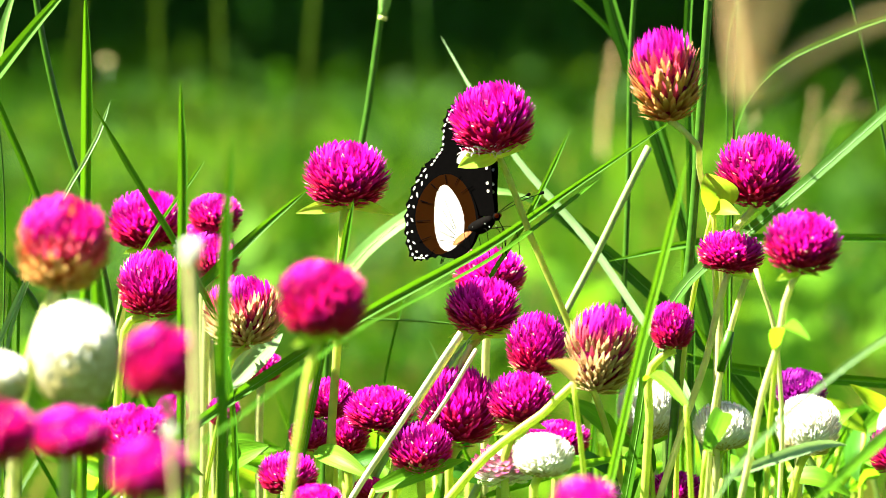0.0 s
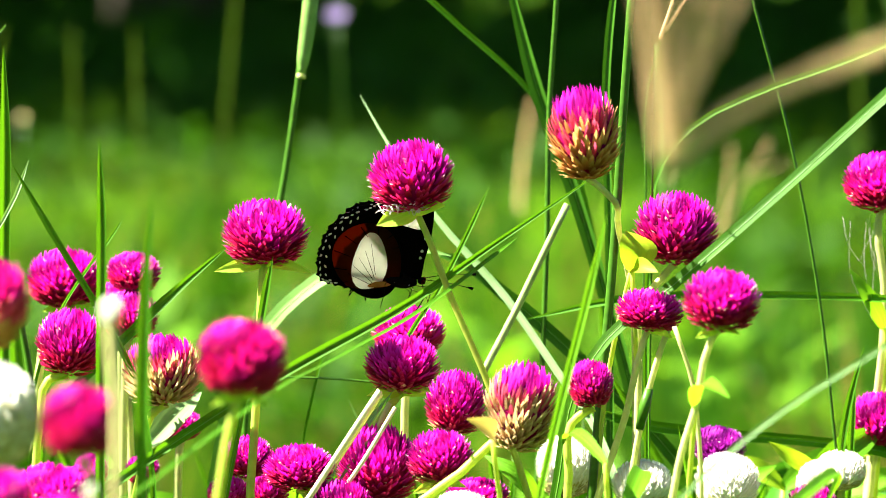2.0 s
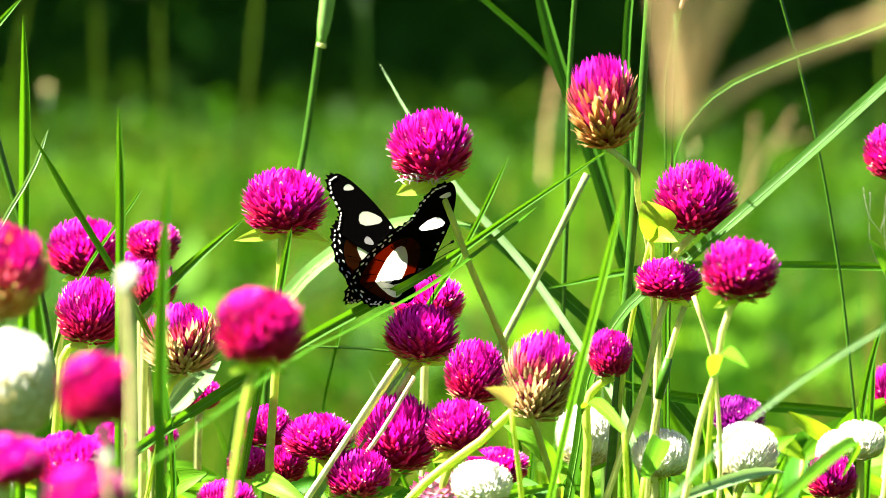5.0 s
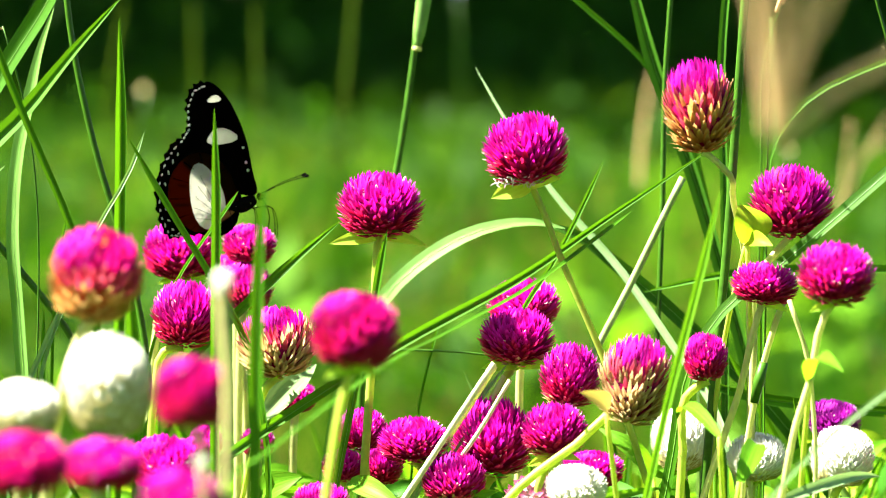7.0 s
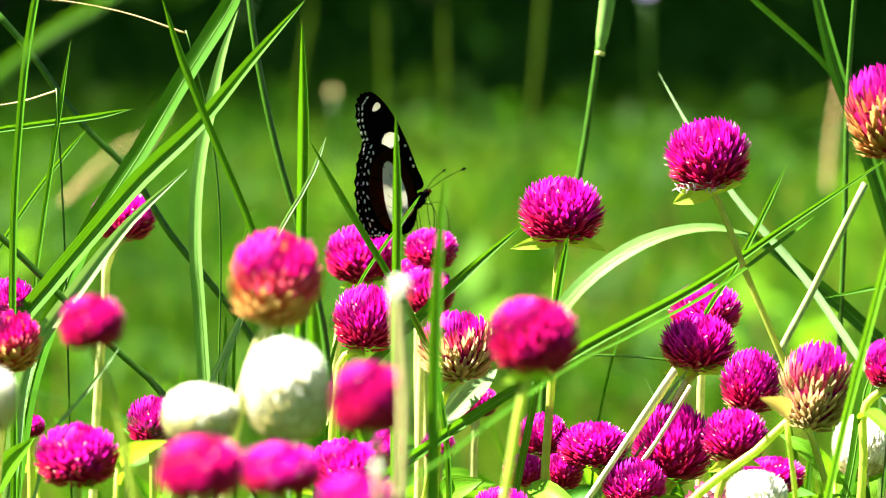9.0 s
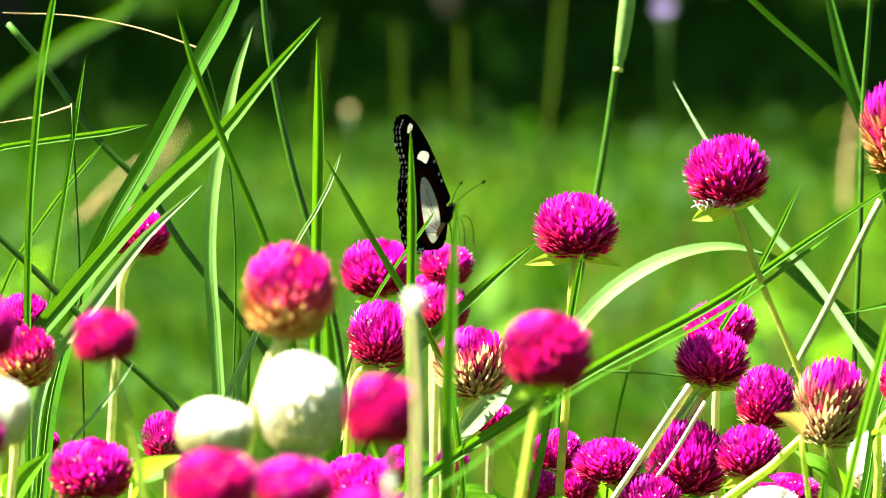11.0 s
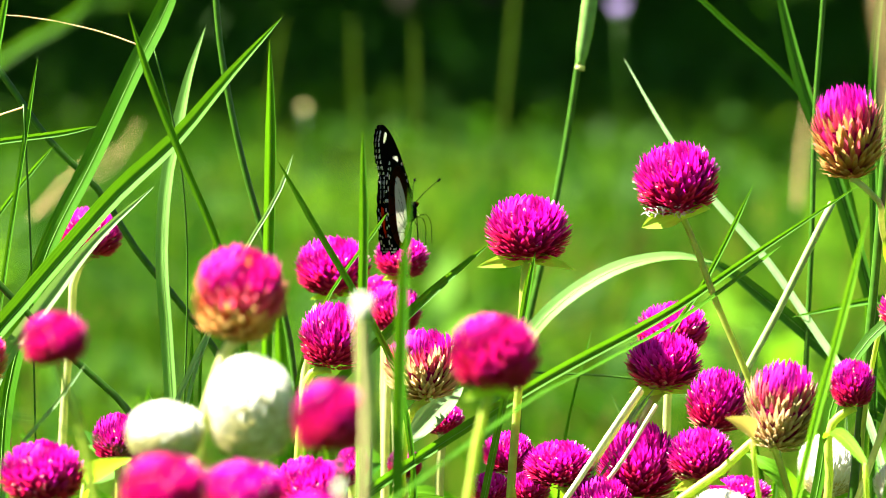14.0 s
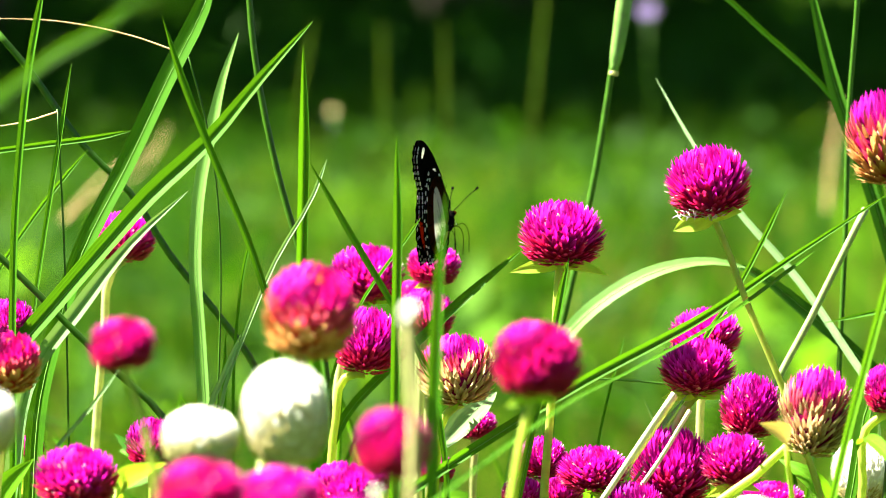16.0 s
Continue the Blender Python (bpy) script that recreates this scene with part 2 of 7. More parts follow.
def add_bract(bm, uv, foot, tip, normal, width, mat, cup=0.25):
    """One papery bract: a keeled lance shape from foot to tip."""
    axis = tip - foot
    side = axis.cross(normal)
    if side.length < 1e-7:
        side = Vector((1, 0, 0))
    side.normalize()
    up = side.cross(axis).normalized()
    length = axis.length
    profile = ((0.0, 0.5, 0.0), (0.45, 1.0, 0.10), (0.78, 0.62, 0.07))
    rows = []
    for s, w, h in profile:
        c = foot + axis * s + up * length * h
        half = side * width * w / 2
        rows.append((bm.verts.new(c - half - up * width * cup * w), bm.verts.new(c), bm.verts.new(c + half - up * width * cup * w)))
    top = bm.verts.new(tip)
    for (a, b), (s0, s1) in zip(zip(rows, rows[1:]), ((0.0, 0.45), (0.45, 0.78))):
        for k in (0, 1):
            f = bm.faces.new((a[k], a[k + 1], b[k + 1], b[k]))
            f.material_index = mat
            for lp, y in zip(f.loops, (s0, s0, s1, s1)):
                lp[uv].uv = (0.5, y)
    for k in (0, 1):
        f = bm.faces.new((rows[-1][k], rows[-1][k + 1], top))
        f.material_index = mat
        for lp, y in zip(f.loops, (0.78, 0.78, 1.0)):
            lp[uv].uv = (0.5, y)


# ---- globe amaranths ----
HEADS = {
    # top bracts, lower bracts, where the lower ones begin (0 top, 1 foot), bract width, spread
    "magenta": (magenta, deep, 0.54, 0.145, 0.0),
    "rose": (rose, deep, 0.62, 0.15, 0.0),
    "purple": (violet, violet, 1.1, 0.12, 0.0),
    "white": (white_bract, cream_bract, 0.80, 0.10, 0.0),
    "cream": (white_bract, cream_bract, 0.47, 0.10, 0.0),
    "pinkwhite": (pink_tip, white_bract, 0.55, 0.34, 0.0),
    "bicolor": (magenta, dry_tan, 0.37, 0.20, 0.06),
    "fading": (coral, dry_tan, 0.52, 0.24, 0.0),
    "tan": (magenta, dry_straw, 0.36, 0.15, 0.08),
}
dice = random.Random(7)


def head_bracts(kind, width, height, old):
    """The bracts of one flower head about its centre, in a spiral from crown to foot: foot, tip, normal, width, material."""
    first, second, change, bract, spread = HEADS[kind]
    rx, rz = width / 2, height / 2
    n = int(250 * (0.24 / bract) ** 1.35)
    even = 0.06 if kind in ("white", "cream") else 1.0
    lowest, res = math.radians(134), []
    for i in range(n):
        s = (i + 0.5) / n
        th = max(0.02, math.acos(1 - s * (1 - math.cos(lowest))) + dice.uniform(-0.06, 0.06))
        ph = i * 2.39996 + dice.uniform(-0.12, 0.12)
        mess = {"tan": 0.20, "fading": 0.08}.get(kind, 0.14)
        lower = s + dice.uniform(-mess, mess) > change
        grow = 0.99 + even * dice.uniform(-0.045, 0.055) + (spread * dice.random() if lower else 0.0)
        low = min(th + (0.66 if kind in ("fading", "bicolor", "tan") else 0.46), math.radians(168))
        spin = Vector((math.cos(ph), math.sin(ph), 0))
        def on(angle, k):
            return spin * math.sin(angle) * rx * k + Vector((0, 0, math.cos(angle) * rz * k))
        foot, tip = on(low, 0.60 + 0.24 * max(0.0, th - 1.2)), on(th, grow) + Vector((0, 0, rz * 0.07 * (1 - abs(1 - th))))
        normal = on(th + 0.25, 1.0).normalized()
        w = bract * rx * dice.uniform(0.8, 1.15)
        mat = second if lower else first
        if not lower and kind in ("bicolor", "fading", "tan") and s > change * 0.62:
            mat = crimson
        if kind == "magenta" and s > 1 - old * dice.uniform(0.6, 1.3):
            mat = dry_straw if dice.random() < 0.35 else crimson
        if kind == "bicolor" and lower and dice.random() < 0.9 - s:
            mat = crimson
        if kind == "fading" and not lower and s < 0.33:
            mat = rose
        if kind == "white" and s > 1 - old * 0.6:
            mat = second
        res.append((foot, tip, normal, w, mat))
        if kind in ("magenta", "rose", "bicolor", "purple") and 0.15 < s < 0.9 and dice.random() < (0.02 if kind == "rose" else 0.07):
            k = on(th, 1.0)
            res.append((k * 0.88, k * 1.02 + Vector((0, 0, rz * 0.08)), normal, w * 0.5, floret))
    return res


def core_mesh(width, height, full=0.38):
    bm = bmesh.new()
    bmesh.ops.create_uvsphere(bm, u_segments=16, v_segments=10, radius=1.0, matrix=Matrix.Diagonal((width * full, width * full, height * full, 1)))
    bm.loops.layers.uv.verify()
    return bm


ONE_BRACT = {}


def one_bract(material):
    """The bract that all loose bracts of a colour share: one unit long and wide."""
    if material.name not in ONE_BRACT:
        bm = bmesh.new()
        add_bract(bm, bm.loops.layers.uv.verify(), Vector((0, 0, 0)), Vector((0, 0, 1)), Vector((0, -1, 0)), 1.0, 0, 0.1)
        me = bpy.data.meshes.new("bract")
        bm.to_mesh(me)
        bm.free()
        for p in me.polygons:
            p.use_smooth = True
        me.materials.append(material)
        ONE_BRACT[material.name] = me
    return ONE_BRACT[material.name]


def add_leaf(bm, foot, tip, width, curl, roll=0.0):
    """A lance-shaped leaf from foot to tip, arched by curl."""
    uv = bm.loops.layers.uv.verify()
    axis = tip - foot
    side = axis.cross(Vector((0.05, -1, 0.35))).normalized()
    side = Matrix.Rotation(roll, 3, axis.normalized()) @ side
    up = side.cross(axis).normalized()
    rows = []
    for i in range(9):
        s = i / 8
        w = width / 2 * (math.sin(math.pi * min(1, 0.06 + s * 0.94) ** 0.8) ** 0.85 + 0.02)
        c = foot + axis * s + up * axis.length * curl * math.sin(math.pi * s) * 0.6
        rows.append([bm.verts.new(c + side * w * k + up * w * 0.35 * abs(k)) for k in (-1, -0.5, 0, 0.5, 1)])
    for i, (a, b) in enumerate(zip(rows, rows[1:])):
        for k in range(4):
            f = bm.faces.new((a[k], a[k + 1], b[k + 1], b[k]))
            for lp, (x, y) in zip(f.loops, ((k / 4, i), (k / 4 + 0.25, i), (k / 4 + 0.25, i + 1), (k / 4, i + 1))):
                lp[uv].uv = (x, y / 8)


def flower(kind, centre, width, height, lean, stem, thick, leaves=(), label="", old=0.0, pieces=False, fuzz=False, pale=False):
    """A globe amaranth: a rooted stem with its leaves and one head."""
    root = Vector(stem[-1])
    thing = new("globe_amaranth")
    thing.location = root
    tagged(thing, label, "flower", "globe amaranth stand")
    line = curve_through(stem)
    bm = bmesh.new()
    add_tube(bm, line, lambda s: thick / 2 * (0.95 + 0.25 * s + (0.5 if s < 0.012 else 0)), 8)
    part("stem", bm, stem_pale if pale or kind in ("cream", "fading") or thick > 0.0033 else stem_green, thing)
    bracts = head_bracts(kind, width, height, old)
    turn = Matrix.Translation(centre) @ Matrix.Rotation(radians(lean), 4, "Y") @ Matrix.Rotation(radians(dice.uniform(2, 10)), 4, "X") @ Matrix.Rotation(dice.uniform(0, 6), 4, "Z")
    if pieces:
        bm = core_mesh(width, height)
        bmesh.ops.transform(bm, matrix=turn, verts=bm.verts)
        head = part("flower_head", bm, HEADS[kind][0], thing)
        inner, mats = bmesh.new(), []
        uv = inner.loops.layers.uv.verify()
        for k, (foot, tip, normal, w, mat) in enumerate(bracts):
            if k * 290 // len(bracts) == (k - 1) * 290 // len(bracts):
                if mat not in mats:
                    mats.append(mat)
                add_bract(inner, uv, foot, tip, normal, w, mats.index(mat))
                continue
            axis = tip - foot
            side = axis.cross(normal).normalized()
            up = side.cross(axis).normalized()
            m = Matrix((side * w, up * w, axis)).transposed().to_4x4()
            m.translation = foot
            ob = new("bract", one_bract(mat))
            ob.parent = head
            ob.matrix_basis = turn @ m
        bmesh.ops.transform(inner, matrix=turn, verts=inner.verts)
        tagged(part("inner_tuft", inner, mats, head), kind="stuff")
    else:
        bm = core_mesh(width, height, 0.45 if kind in ("white", "cream") else 0.39)
        uv = bm.loops.layers.uv.verify()
        mats = [HEADS[kind][0]]
        for foot, tip, normal, w, mat in bracts:
            if mat not in mats:
                mats.append(mat)
            add_bract(bm, uv, foot, tip, normal, w, mats.index(mat))
        bmesh.ops.transform(bm, matrix=turn, verts=bm.verts)
        tagged(part("flower_head", bm, mats, thing), kind="stuff")
    neck = Vector(stem[0])
    for side, length, drop, *broad in leaves:
        bm = bmesh.new()
        reach = length * 0.18
        tip = neck + Vector((side * reach * math.cos(radians(drop)), -0.006, -reach * math.sin(radians(drop)) * 0.6 - 0.001))
        add_leaf(bm, neck, tip, reach * (broad[0] if broad else 0.42), 0.25 + 0.1 * side)
        part("leaf", bm, leaf_lime, thing, "light green leaf beneath the head")
    if fuzz:
        bm = bmesh.new()
        uv = bm.loops.layers.uv.verify()
        for k in range(70):
            c = neck + Vector((dice.uniform(-0.42, 0.12) * width, dice.uniform(-0.36, -0.05) * width, dice.uniform(0.0, 0.13) * height))
            d = Vector((dice.uniform(-1, 0.4), dice.uniform(-0.8, 0.2), dice.uniform(-0.9, 0.3))).normalized()
            add_bract(bm, uv, c, c + d * width * 0.07, Vector((0.1, -1, 0.3)), width * 0.013, 0)
        tagged(part("floret_fuzz", bm, web_silk, thing, "withered whitish florets"), kind="stuff")
    # a pair of leaves lower on the stem
    for k in (0.45, 0.62):
        c = line[int(k * (len(line) - 1))]
        if c.z > 0.40:
            continue
        for side in (-1, 1):
            bm = bmesh.new()
            a = dice.uniform(-0.8, 0.8)
            reach = dice.uniform(0.03, 0.05)
            add_leaf(bm, c, c + Vector((side * reach * math.cos(a), reach * math.sin(a), dice.uniform(0.0, 0.025))), reach * 0.36, 0.3)
            part("leaf", bm, leaf_green, thing, "green stem leaf")
    return thing


# ---- grasses ----
def blade(points, width, fold, label="", material=None, facing=(-0.22, -0.9, 0.3), taper=9, twist=1.0):
    """A grass blade from its tip to its root."""
    thing = new("grass_shoot")
    thing.location = points[-1]
    tagged(thing, label, "grass", "long grass")
    bm = bmesh.new()
    roll = dice.uniform(-0.35, 0.35) * twist
    total = sum((Vector(b) - Vector(a)).length for a, b in zip(points, points[1:]))
    add_strip(bm, curve_through(points), lambda s: width * min(1.0, 0.04 + (s * total / (width * taper)) ** 0.75) * (1 - 0.3 * s), fold, roll, facing)
    part("leaf_blade", bm, material or blade_green, thing)
    if width > 0.0013:
        bm = bmesh.new()
        line = [c - Vector((0, 0.0002, 0)) - Vector(facing).normalized() * fold * width * 0.42 for c in curve_through(points)]
        add_tube(bm, line[2:], lambda s: width * 0.035 * min(1.0, 0.2 + s * 3), 5)
        part("midrib", bm, rib_pale, thing, "pale midrib")
    return thing


def culm(points, width, fold, label="", material=None, nodes=(0.34,), sheath=()):
    """A grass stalk: a round stem with joints, thinner towards its top."""
    thing = new("grass_stalk")
    thing.location = points[-1]
    tagged(thing, label, "grass", "long grass")
    line = curve_through(points)
    bm = bmesh.new()
    add_tube(bm, line, lambda s: width / 2 * (0.75 + 0.3 * s), 10)
    part("stalk", bm, material or culm_green, thing)
    for k in nodes:
        i = int(k * (len(line) - 1))
        bm = bmesh.new()
        add_tube(bm, line[i - 1:i + 2], lambda s: width / 2 * (1.05 + 0.35 * math.sin(math.pi * s)), 10)
        part("joint", bm, culm_green, thing, "swollen joint")
    if sheath:
        bm = bmesh.new()
        add_tube(bm, curve_through(sheath, 0.002), lambda s: width / 2 * (0.55 + 1.35 * math.sin(math.pi * min(0.78, 0.08 + 0.75 * s))) * (1.0 if s < 0.93 else 0.7), 10)
        part("leaf_sheath", bm, sheath_green, thing, "light green leaf sheath")
        bm = bmesh.new()
        add_tube(bm, curve_through(sheath[-1:] + [(sheath[-1][0] - 0.0003, sheath[-1][1], sheath[-1][2] - 0.0016)], 0.0008), lambda s: width * 0.58, 10)
        part("ligule", bm, stem_pale, thing, "pale ring at the joint")
    return thing


def loose_leaf(foot, tip, width, material, curl, roll, label=""):
    """A leafy side shoot: a thin rooted stem that carries one leaf."""
    foot, tip = Vector(foot), Vector(tip)
    thing = new("leafy_shoot")
    back = (foot - tip).normalized()
    root = Vector((foot.x + back.x * 0.02, foot.y + 0.03, 0))
    thing.location = root
    tagged(thing, label, "leaf", "leaves in the stand")
    bm = bmesh.new()
    add_tube(bm, curve_through([foot, foot + Vector((back.x * 0.012, 0.012, -0.03)), (foot + root) / 2 + Vector((0, 0.02, 0)), root]), lambda s: 0.0009 + 0.0006 * s, 6)
    part("stem", bm, stem_green, thing)
    bm = bmesh.new()
    add_leaf(bm, foot, tip, width, curl, roll)
    part("leaf", bm, material, thing)
    return thing


# ---- ground and background ----
def ground_material():
    m, nt, ns, lk, b, out = nodes_of("meadow_ground")
    big, mid, fine = noise_of(nt, 0.35, 4), noise_of(nt, 2.5, 5), noise_of(nt, 40, 5)
    col = ramp_of(nt, mid, ((0.3, (0.016, 0.054, 0.001)), (0.5, (0.042, 0.112, 0.003)), (0.7, (0.09, 0.185, 0.006))))
    col = blend(nt, "MULTIPLY", 0.6, col, ramp_of(nt, big, ((0.35, (0.5, 0.6, 0.4)), (0.65, (1.0, 1.0, 1.0)))))
    col = blend(nt, "MULTIPLY", 0.7, col, ramp_of(nt, fine, ((0.3, (0.35, 0.4, 0.3)), (0.65, (1.0, 1.0, 1.0)))))
    lk.new(col, b.inputs["Base Color"])
    b.inputs["Roughness"].default_value = 0.9
    b.inputs["Specular IOR Level"].default_value = 0.04
    bp = ns.new("ShaderNodeBump")
    bp.inputs["Distance"].default_value = 0.05
    lk.new(fine, bp.inputs["Height"])
    lk.new(bp.outputs[0], b.inputs["Normal"])
    return m


def make_ground():
    bm = bmesh.new()
    n, size = 60, 400.0
    at = lambda k: math.copysign(abs(k / (n / 2)) ** 3, k) * size
    grid = [[bm.verts.new((at(i - n / 2), at(j - n / 2), 0.0)) for j in range(n + 1)] for i in range(n + 1)]
    for i in range(n):
        for j in range(n):
            bm.faces.new((grid[i][j], grid[i + 1][j], grid[i + 1][j + 1], grid[i][j + 1]))
    tagged(part("ground", bm, ground_material()), "green meadow ground reaching to the trees", "ground", kind="structure")


meadow_light = leaf_material("meadow_grass", (0.036, 0.112, 0.004), (0.100, 0.214, 0.010), (0.12, 0.27, 0.010), 0.45, 0.6)
tree_leaf = leaf_material("tree_leaves", (0.012, 0.065, 0.002), (0.030, 0.125, 0.004), (0.05, 0.20, 0.003), 0.25, 0.5)
for dull in (meadow_light, tree_leaf):
    dull.node_tree.nodes["Principled BSDF"].inputs["Specular IOR Level"].default_value = 0.03
bark = plain_material("bark", (0.09, 0.07, 0.05), 0.9, 0.7, 8)


def meadow(name, count, near, far, tall, label, material, seed, wide=lambda y: 0.8 + abs(y) * 0.22):
    r = random.Random(seed)
    verts, faces = [], []
    for _ in range(count):
        y = near + (far - near) * r.random() ** 1.3
        x = r.uniform(-1, 1) * wide(y) * (0.4 + 0.6 * r.random())
        tuft = noise.noise((x * 1.6, y * 0.9, seed))
        if tuft < r.uniform(-0.5, 0.25):
            continue
        h = tall * r.uniform(0.5, 1.3) * (0.7 + 1.2 * max(0.0, tuft))
        a, w = r.uniform(0, 6.28), 0.004 + 0.0011 * abs(y)
        lx, ly = r.gauss(0, 0.4) * h, r.gauss(0, 0.4) * h
        dx, dy = math.cos(a) * w, math.sin(a) * w
        k = len(verts)
        verts += [(x - dx, y - dy, 0), (x + dx, y + dy, 0), (x + lx * 0.4 - dx * 0.7, y + ly * 0.4 - dy * 0.7, h * 0.6), (x + lx * 0.4 + dx * 0.7, y + ly * 0.4 + dy * 0.7, h * 0.6), (x + lx, y + ly, h)]
        faces += [(k, k + 1, k + 3, k + 2), (k + 2, k + 3, k + 4)]
    me = bpy.data.meshes.new(name)
    me.from_pydata(verts, [], faces)
    me.uv_layers.new(name="UVMap")
    me.materials.append(material)
    tagged(new(name, me), label, "grass", kind="stuff")


def tree(x, y, height, crown, low, seed, dense, label):
    """A broadleaf tree: tapered trunk, limbs and a crown of many leaves in clumps."""
    r = random.Random(seed)
    thing = new("tree")
    thing.location = (x, y, 0)
    tagged(thing, label, "tree", "trees behind the meadow")
    bm = bmesh.new()
    top = Vector((x + r.uniform(-0.4, 0.4), y + r.uniform(-0.4, 0.4), height * 0.8))
    add_tube(bm, curve_through([Vector((x, y, 0)), Vector((x + r.uniform(-0.15, 0.15), y, height * 0.4)), top], 0.3), lambda s: 0.22 * (1.1 - 0.85 * s), 10)
    part("trunk", bm, bark, thing)
    bm = bmesh.new()
    ends = []
    for k in range(9):
        a = k * 2.4 + r.uniform(-0.3, 0.3)
        z0 = low + (height * 0.75 - low) * k / 9
        end = Vector((x + math.cos(a) * crown * 0.75, y + math.sin(a) * crown * 0.75, z0 + height * 0.14))
        add_tube(bm, curve_through([Vector((x, y, z0)), Vector((x + math.cos(a) * crown * 0.4, y + math.sin(a) * crown * 0.4, z0 + height * 0.1)), end], 0.3), lambda s: 0.07 * (1.1 - 0.9 * s), 6)
        ends.append(end)
    part("limb", bm, bark, thing)
    verts, faces = [], []
    for _ in range(170):
        a, q = r.uniform(0, 6.28), math.sqrt(r.random())
        zc = low + (height - low) * r.random()
        k = math.sin(math.pi * min(1, 0.12 + 0.88 * (zc - low) / (height - low))) ** 0.6
        c = Vector((x + math.cos(a) * crown * q * k, y + math.sin(a) * crown * q * k, zc))
        for _ in range(dense):
            p = c + Vector((r.gauss(0, 0.3), r.gauss(0, 0.3), r.gauss(0, 0.22)))
            d = Vector((r.gauss(0, 1), r.gauss(0, 1), r.gauss(0, 0.5))).normalized()
            s = d.cross(Vector((r.gauss(0, 1), r.gauss(0, 1), 1))).normalized()
            ln, w, i = r.uniform(0.22, 0.36), r.uniform(0.07, 0.11), len(verts)
            verts += [tuple(p), tuple(p + d * ln * 0.5 + s * w), tuple(p + d * ln), tuple(p + d * ln * 0.5 - s * w)]
            faces.append((i, i + 1, i + 2, i + 3))
    me = bpy.data.meshes.new("crown")
    me.from_pydata(verts, [], faces)
    me.uv_layers.new(name="UVMap")
    me.materials.append(tree_leaf)
    ob = new("crown", me)
    ob.parent = thing
    ob.matrix_parent_inverse = Matrix.Translation(-thing.location)


def hedge(name, x0, x1, y, height, seed, label):
    """A ragged bank of undergrowth."""
    r = random.Random(seed)
    verts, faces = [], []
    for _ in range(16000):
        p = Vector((r.uniform(x0, x1), y + r.gauss(0, 0.7), 0))
        p.z = height * r.random() ** 0.8 * (0.75 + 0.35 * noise.noise((p.x * 0.7, seed, 0)))
        d = Vector((r.gauss(0, 1), r.gauss(0, 1), r.gauss(0, 0.6))).normalized()
        s = d.cross(Vector((r.gauss(0, 1), r.gauss(0, 1), 1))).normalized()
        ln, w, i = r.uniform(0.14, 0.3), r.uniform(0.05, 0.09), len(verts)
        verts += [tuple(p), tuple(p + d * ln * 0.5 + s * w), tuple(p + d * ln), tuple(p + d * ln * 0.5 - s * w)]
        faces.append((i, i + 1, i + 2, i + 3))
    me = bpy.data.meshes.new(name)
    me.from_pydata(verts, [], faces)
    me.uv_layers.new(name="UVMap")
    me.materials.append(tree_leaf)
    tagged(new(name, me), label, "hedge", kind="stuff")


make_ground()
meadow("meadow_grass", 44000, 2.6, 13.5, 0.11, "sunlit short meadow grass behind the flowers", meadow_light, 3)
meadow("outer_meadow", 60000, -9.0, 13.0, 0.12, "short meadow grass round about", meadow_light, 6, lambda y: 9.0)
# Tree shade is put into this grass by its darker leaf colour.
meadow("shaded_grass", 9000, 14.0, 24.0, 0.16, "grass under the trees, their shade put into its dark green", leaf_dark, 4)
# Crowns stand out of view; the trees are placed to shade the far ground.
for k, (tx, ty, th, tc, tl, td) in enumerate(((-4.4, 14.0, 6.5, 3.0, 1.5, 2), (-3.0, 16.4, 6.8, 3.2, 1.6, 8), (2.4, 15.6, 6.6, 3.1, 1.5, 18), (-3.4, 19.0, 8.0, 3.5, 1.5, 12), (2.8, 18.8, 8.6, 3.6, 1.5, 26), (5.4, 18.2, 8.0, 3.6, 1.5, 18), (-7.8, 16.8, 8.0, 3.6, 1.5, 18), (-2.7, 13.5, 7.4, 2.1, 3.6, 7), (-7.6, 13.0, 6.0, 2.8, 1.6, 6), (-3.4, 13.2, 4.8, 2.2, 1.7, 2), (-2.6, 15.2, 7.6, 2.3, 3.6, 7), (-2.2, 11.5, 6.4, 2.0, 3.8, 3), (-2.6, 12.5, 6.8, 2.2, 3.8, 5), (-0.8, 21.0, 7.6, 3.4, 1.8, 26), (-5.6, 21.2, 8.4, 3.6, 1.5, 26), (1.2, 23.2, 8.0, 3.4, 1.6, 22), (-2.4, 17.6, 8.6, 2.8, 3.0, 14))):
    tree(tx, ty, th, tc, tl, 20 + k, td, "dark leafy tree, crown out of view, added to shade the far meadow" if td > 7 else "unseen thin-crowned tree added to dapple the meadow with shade")
hedge("undergrowth", -10, 10, 24.0, 2.6, 5, "dark tangled undergrowth beneath the trees")
# Weeds in a darker green, so that their colour deepens the tree shade.
meadow("woodland_weeds", 9000, 14.5, 24.0, 0.22, "leafy weeds under the trees, darkened in colour to deepen the shade", leaf_dark, 9)


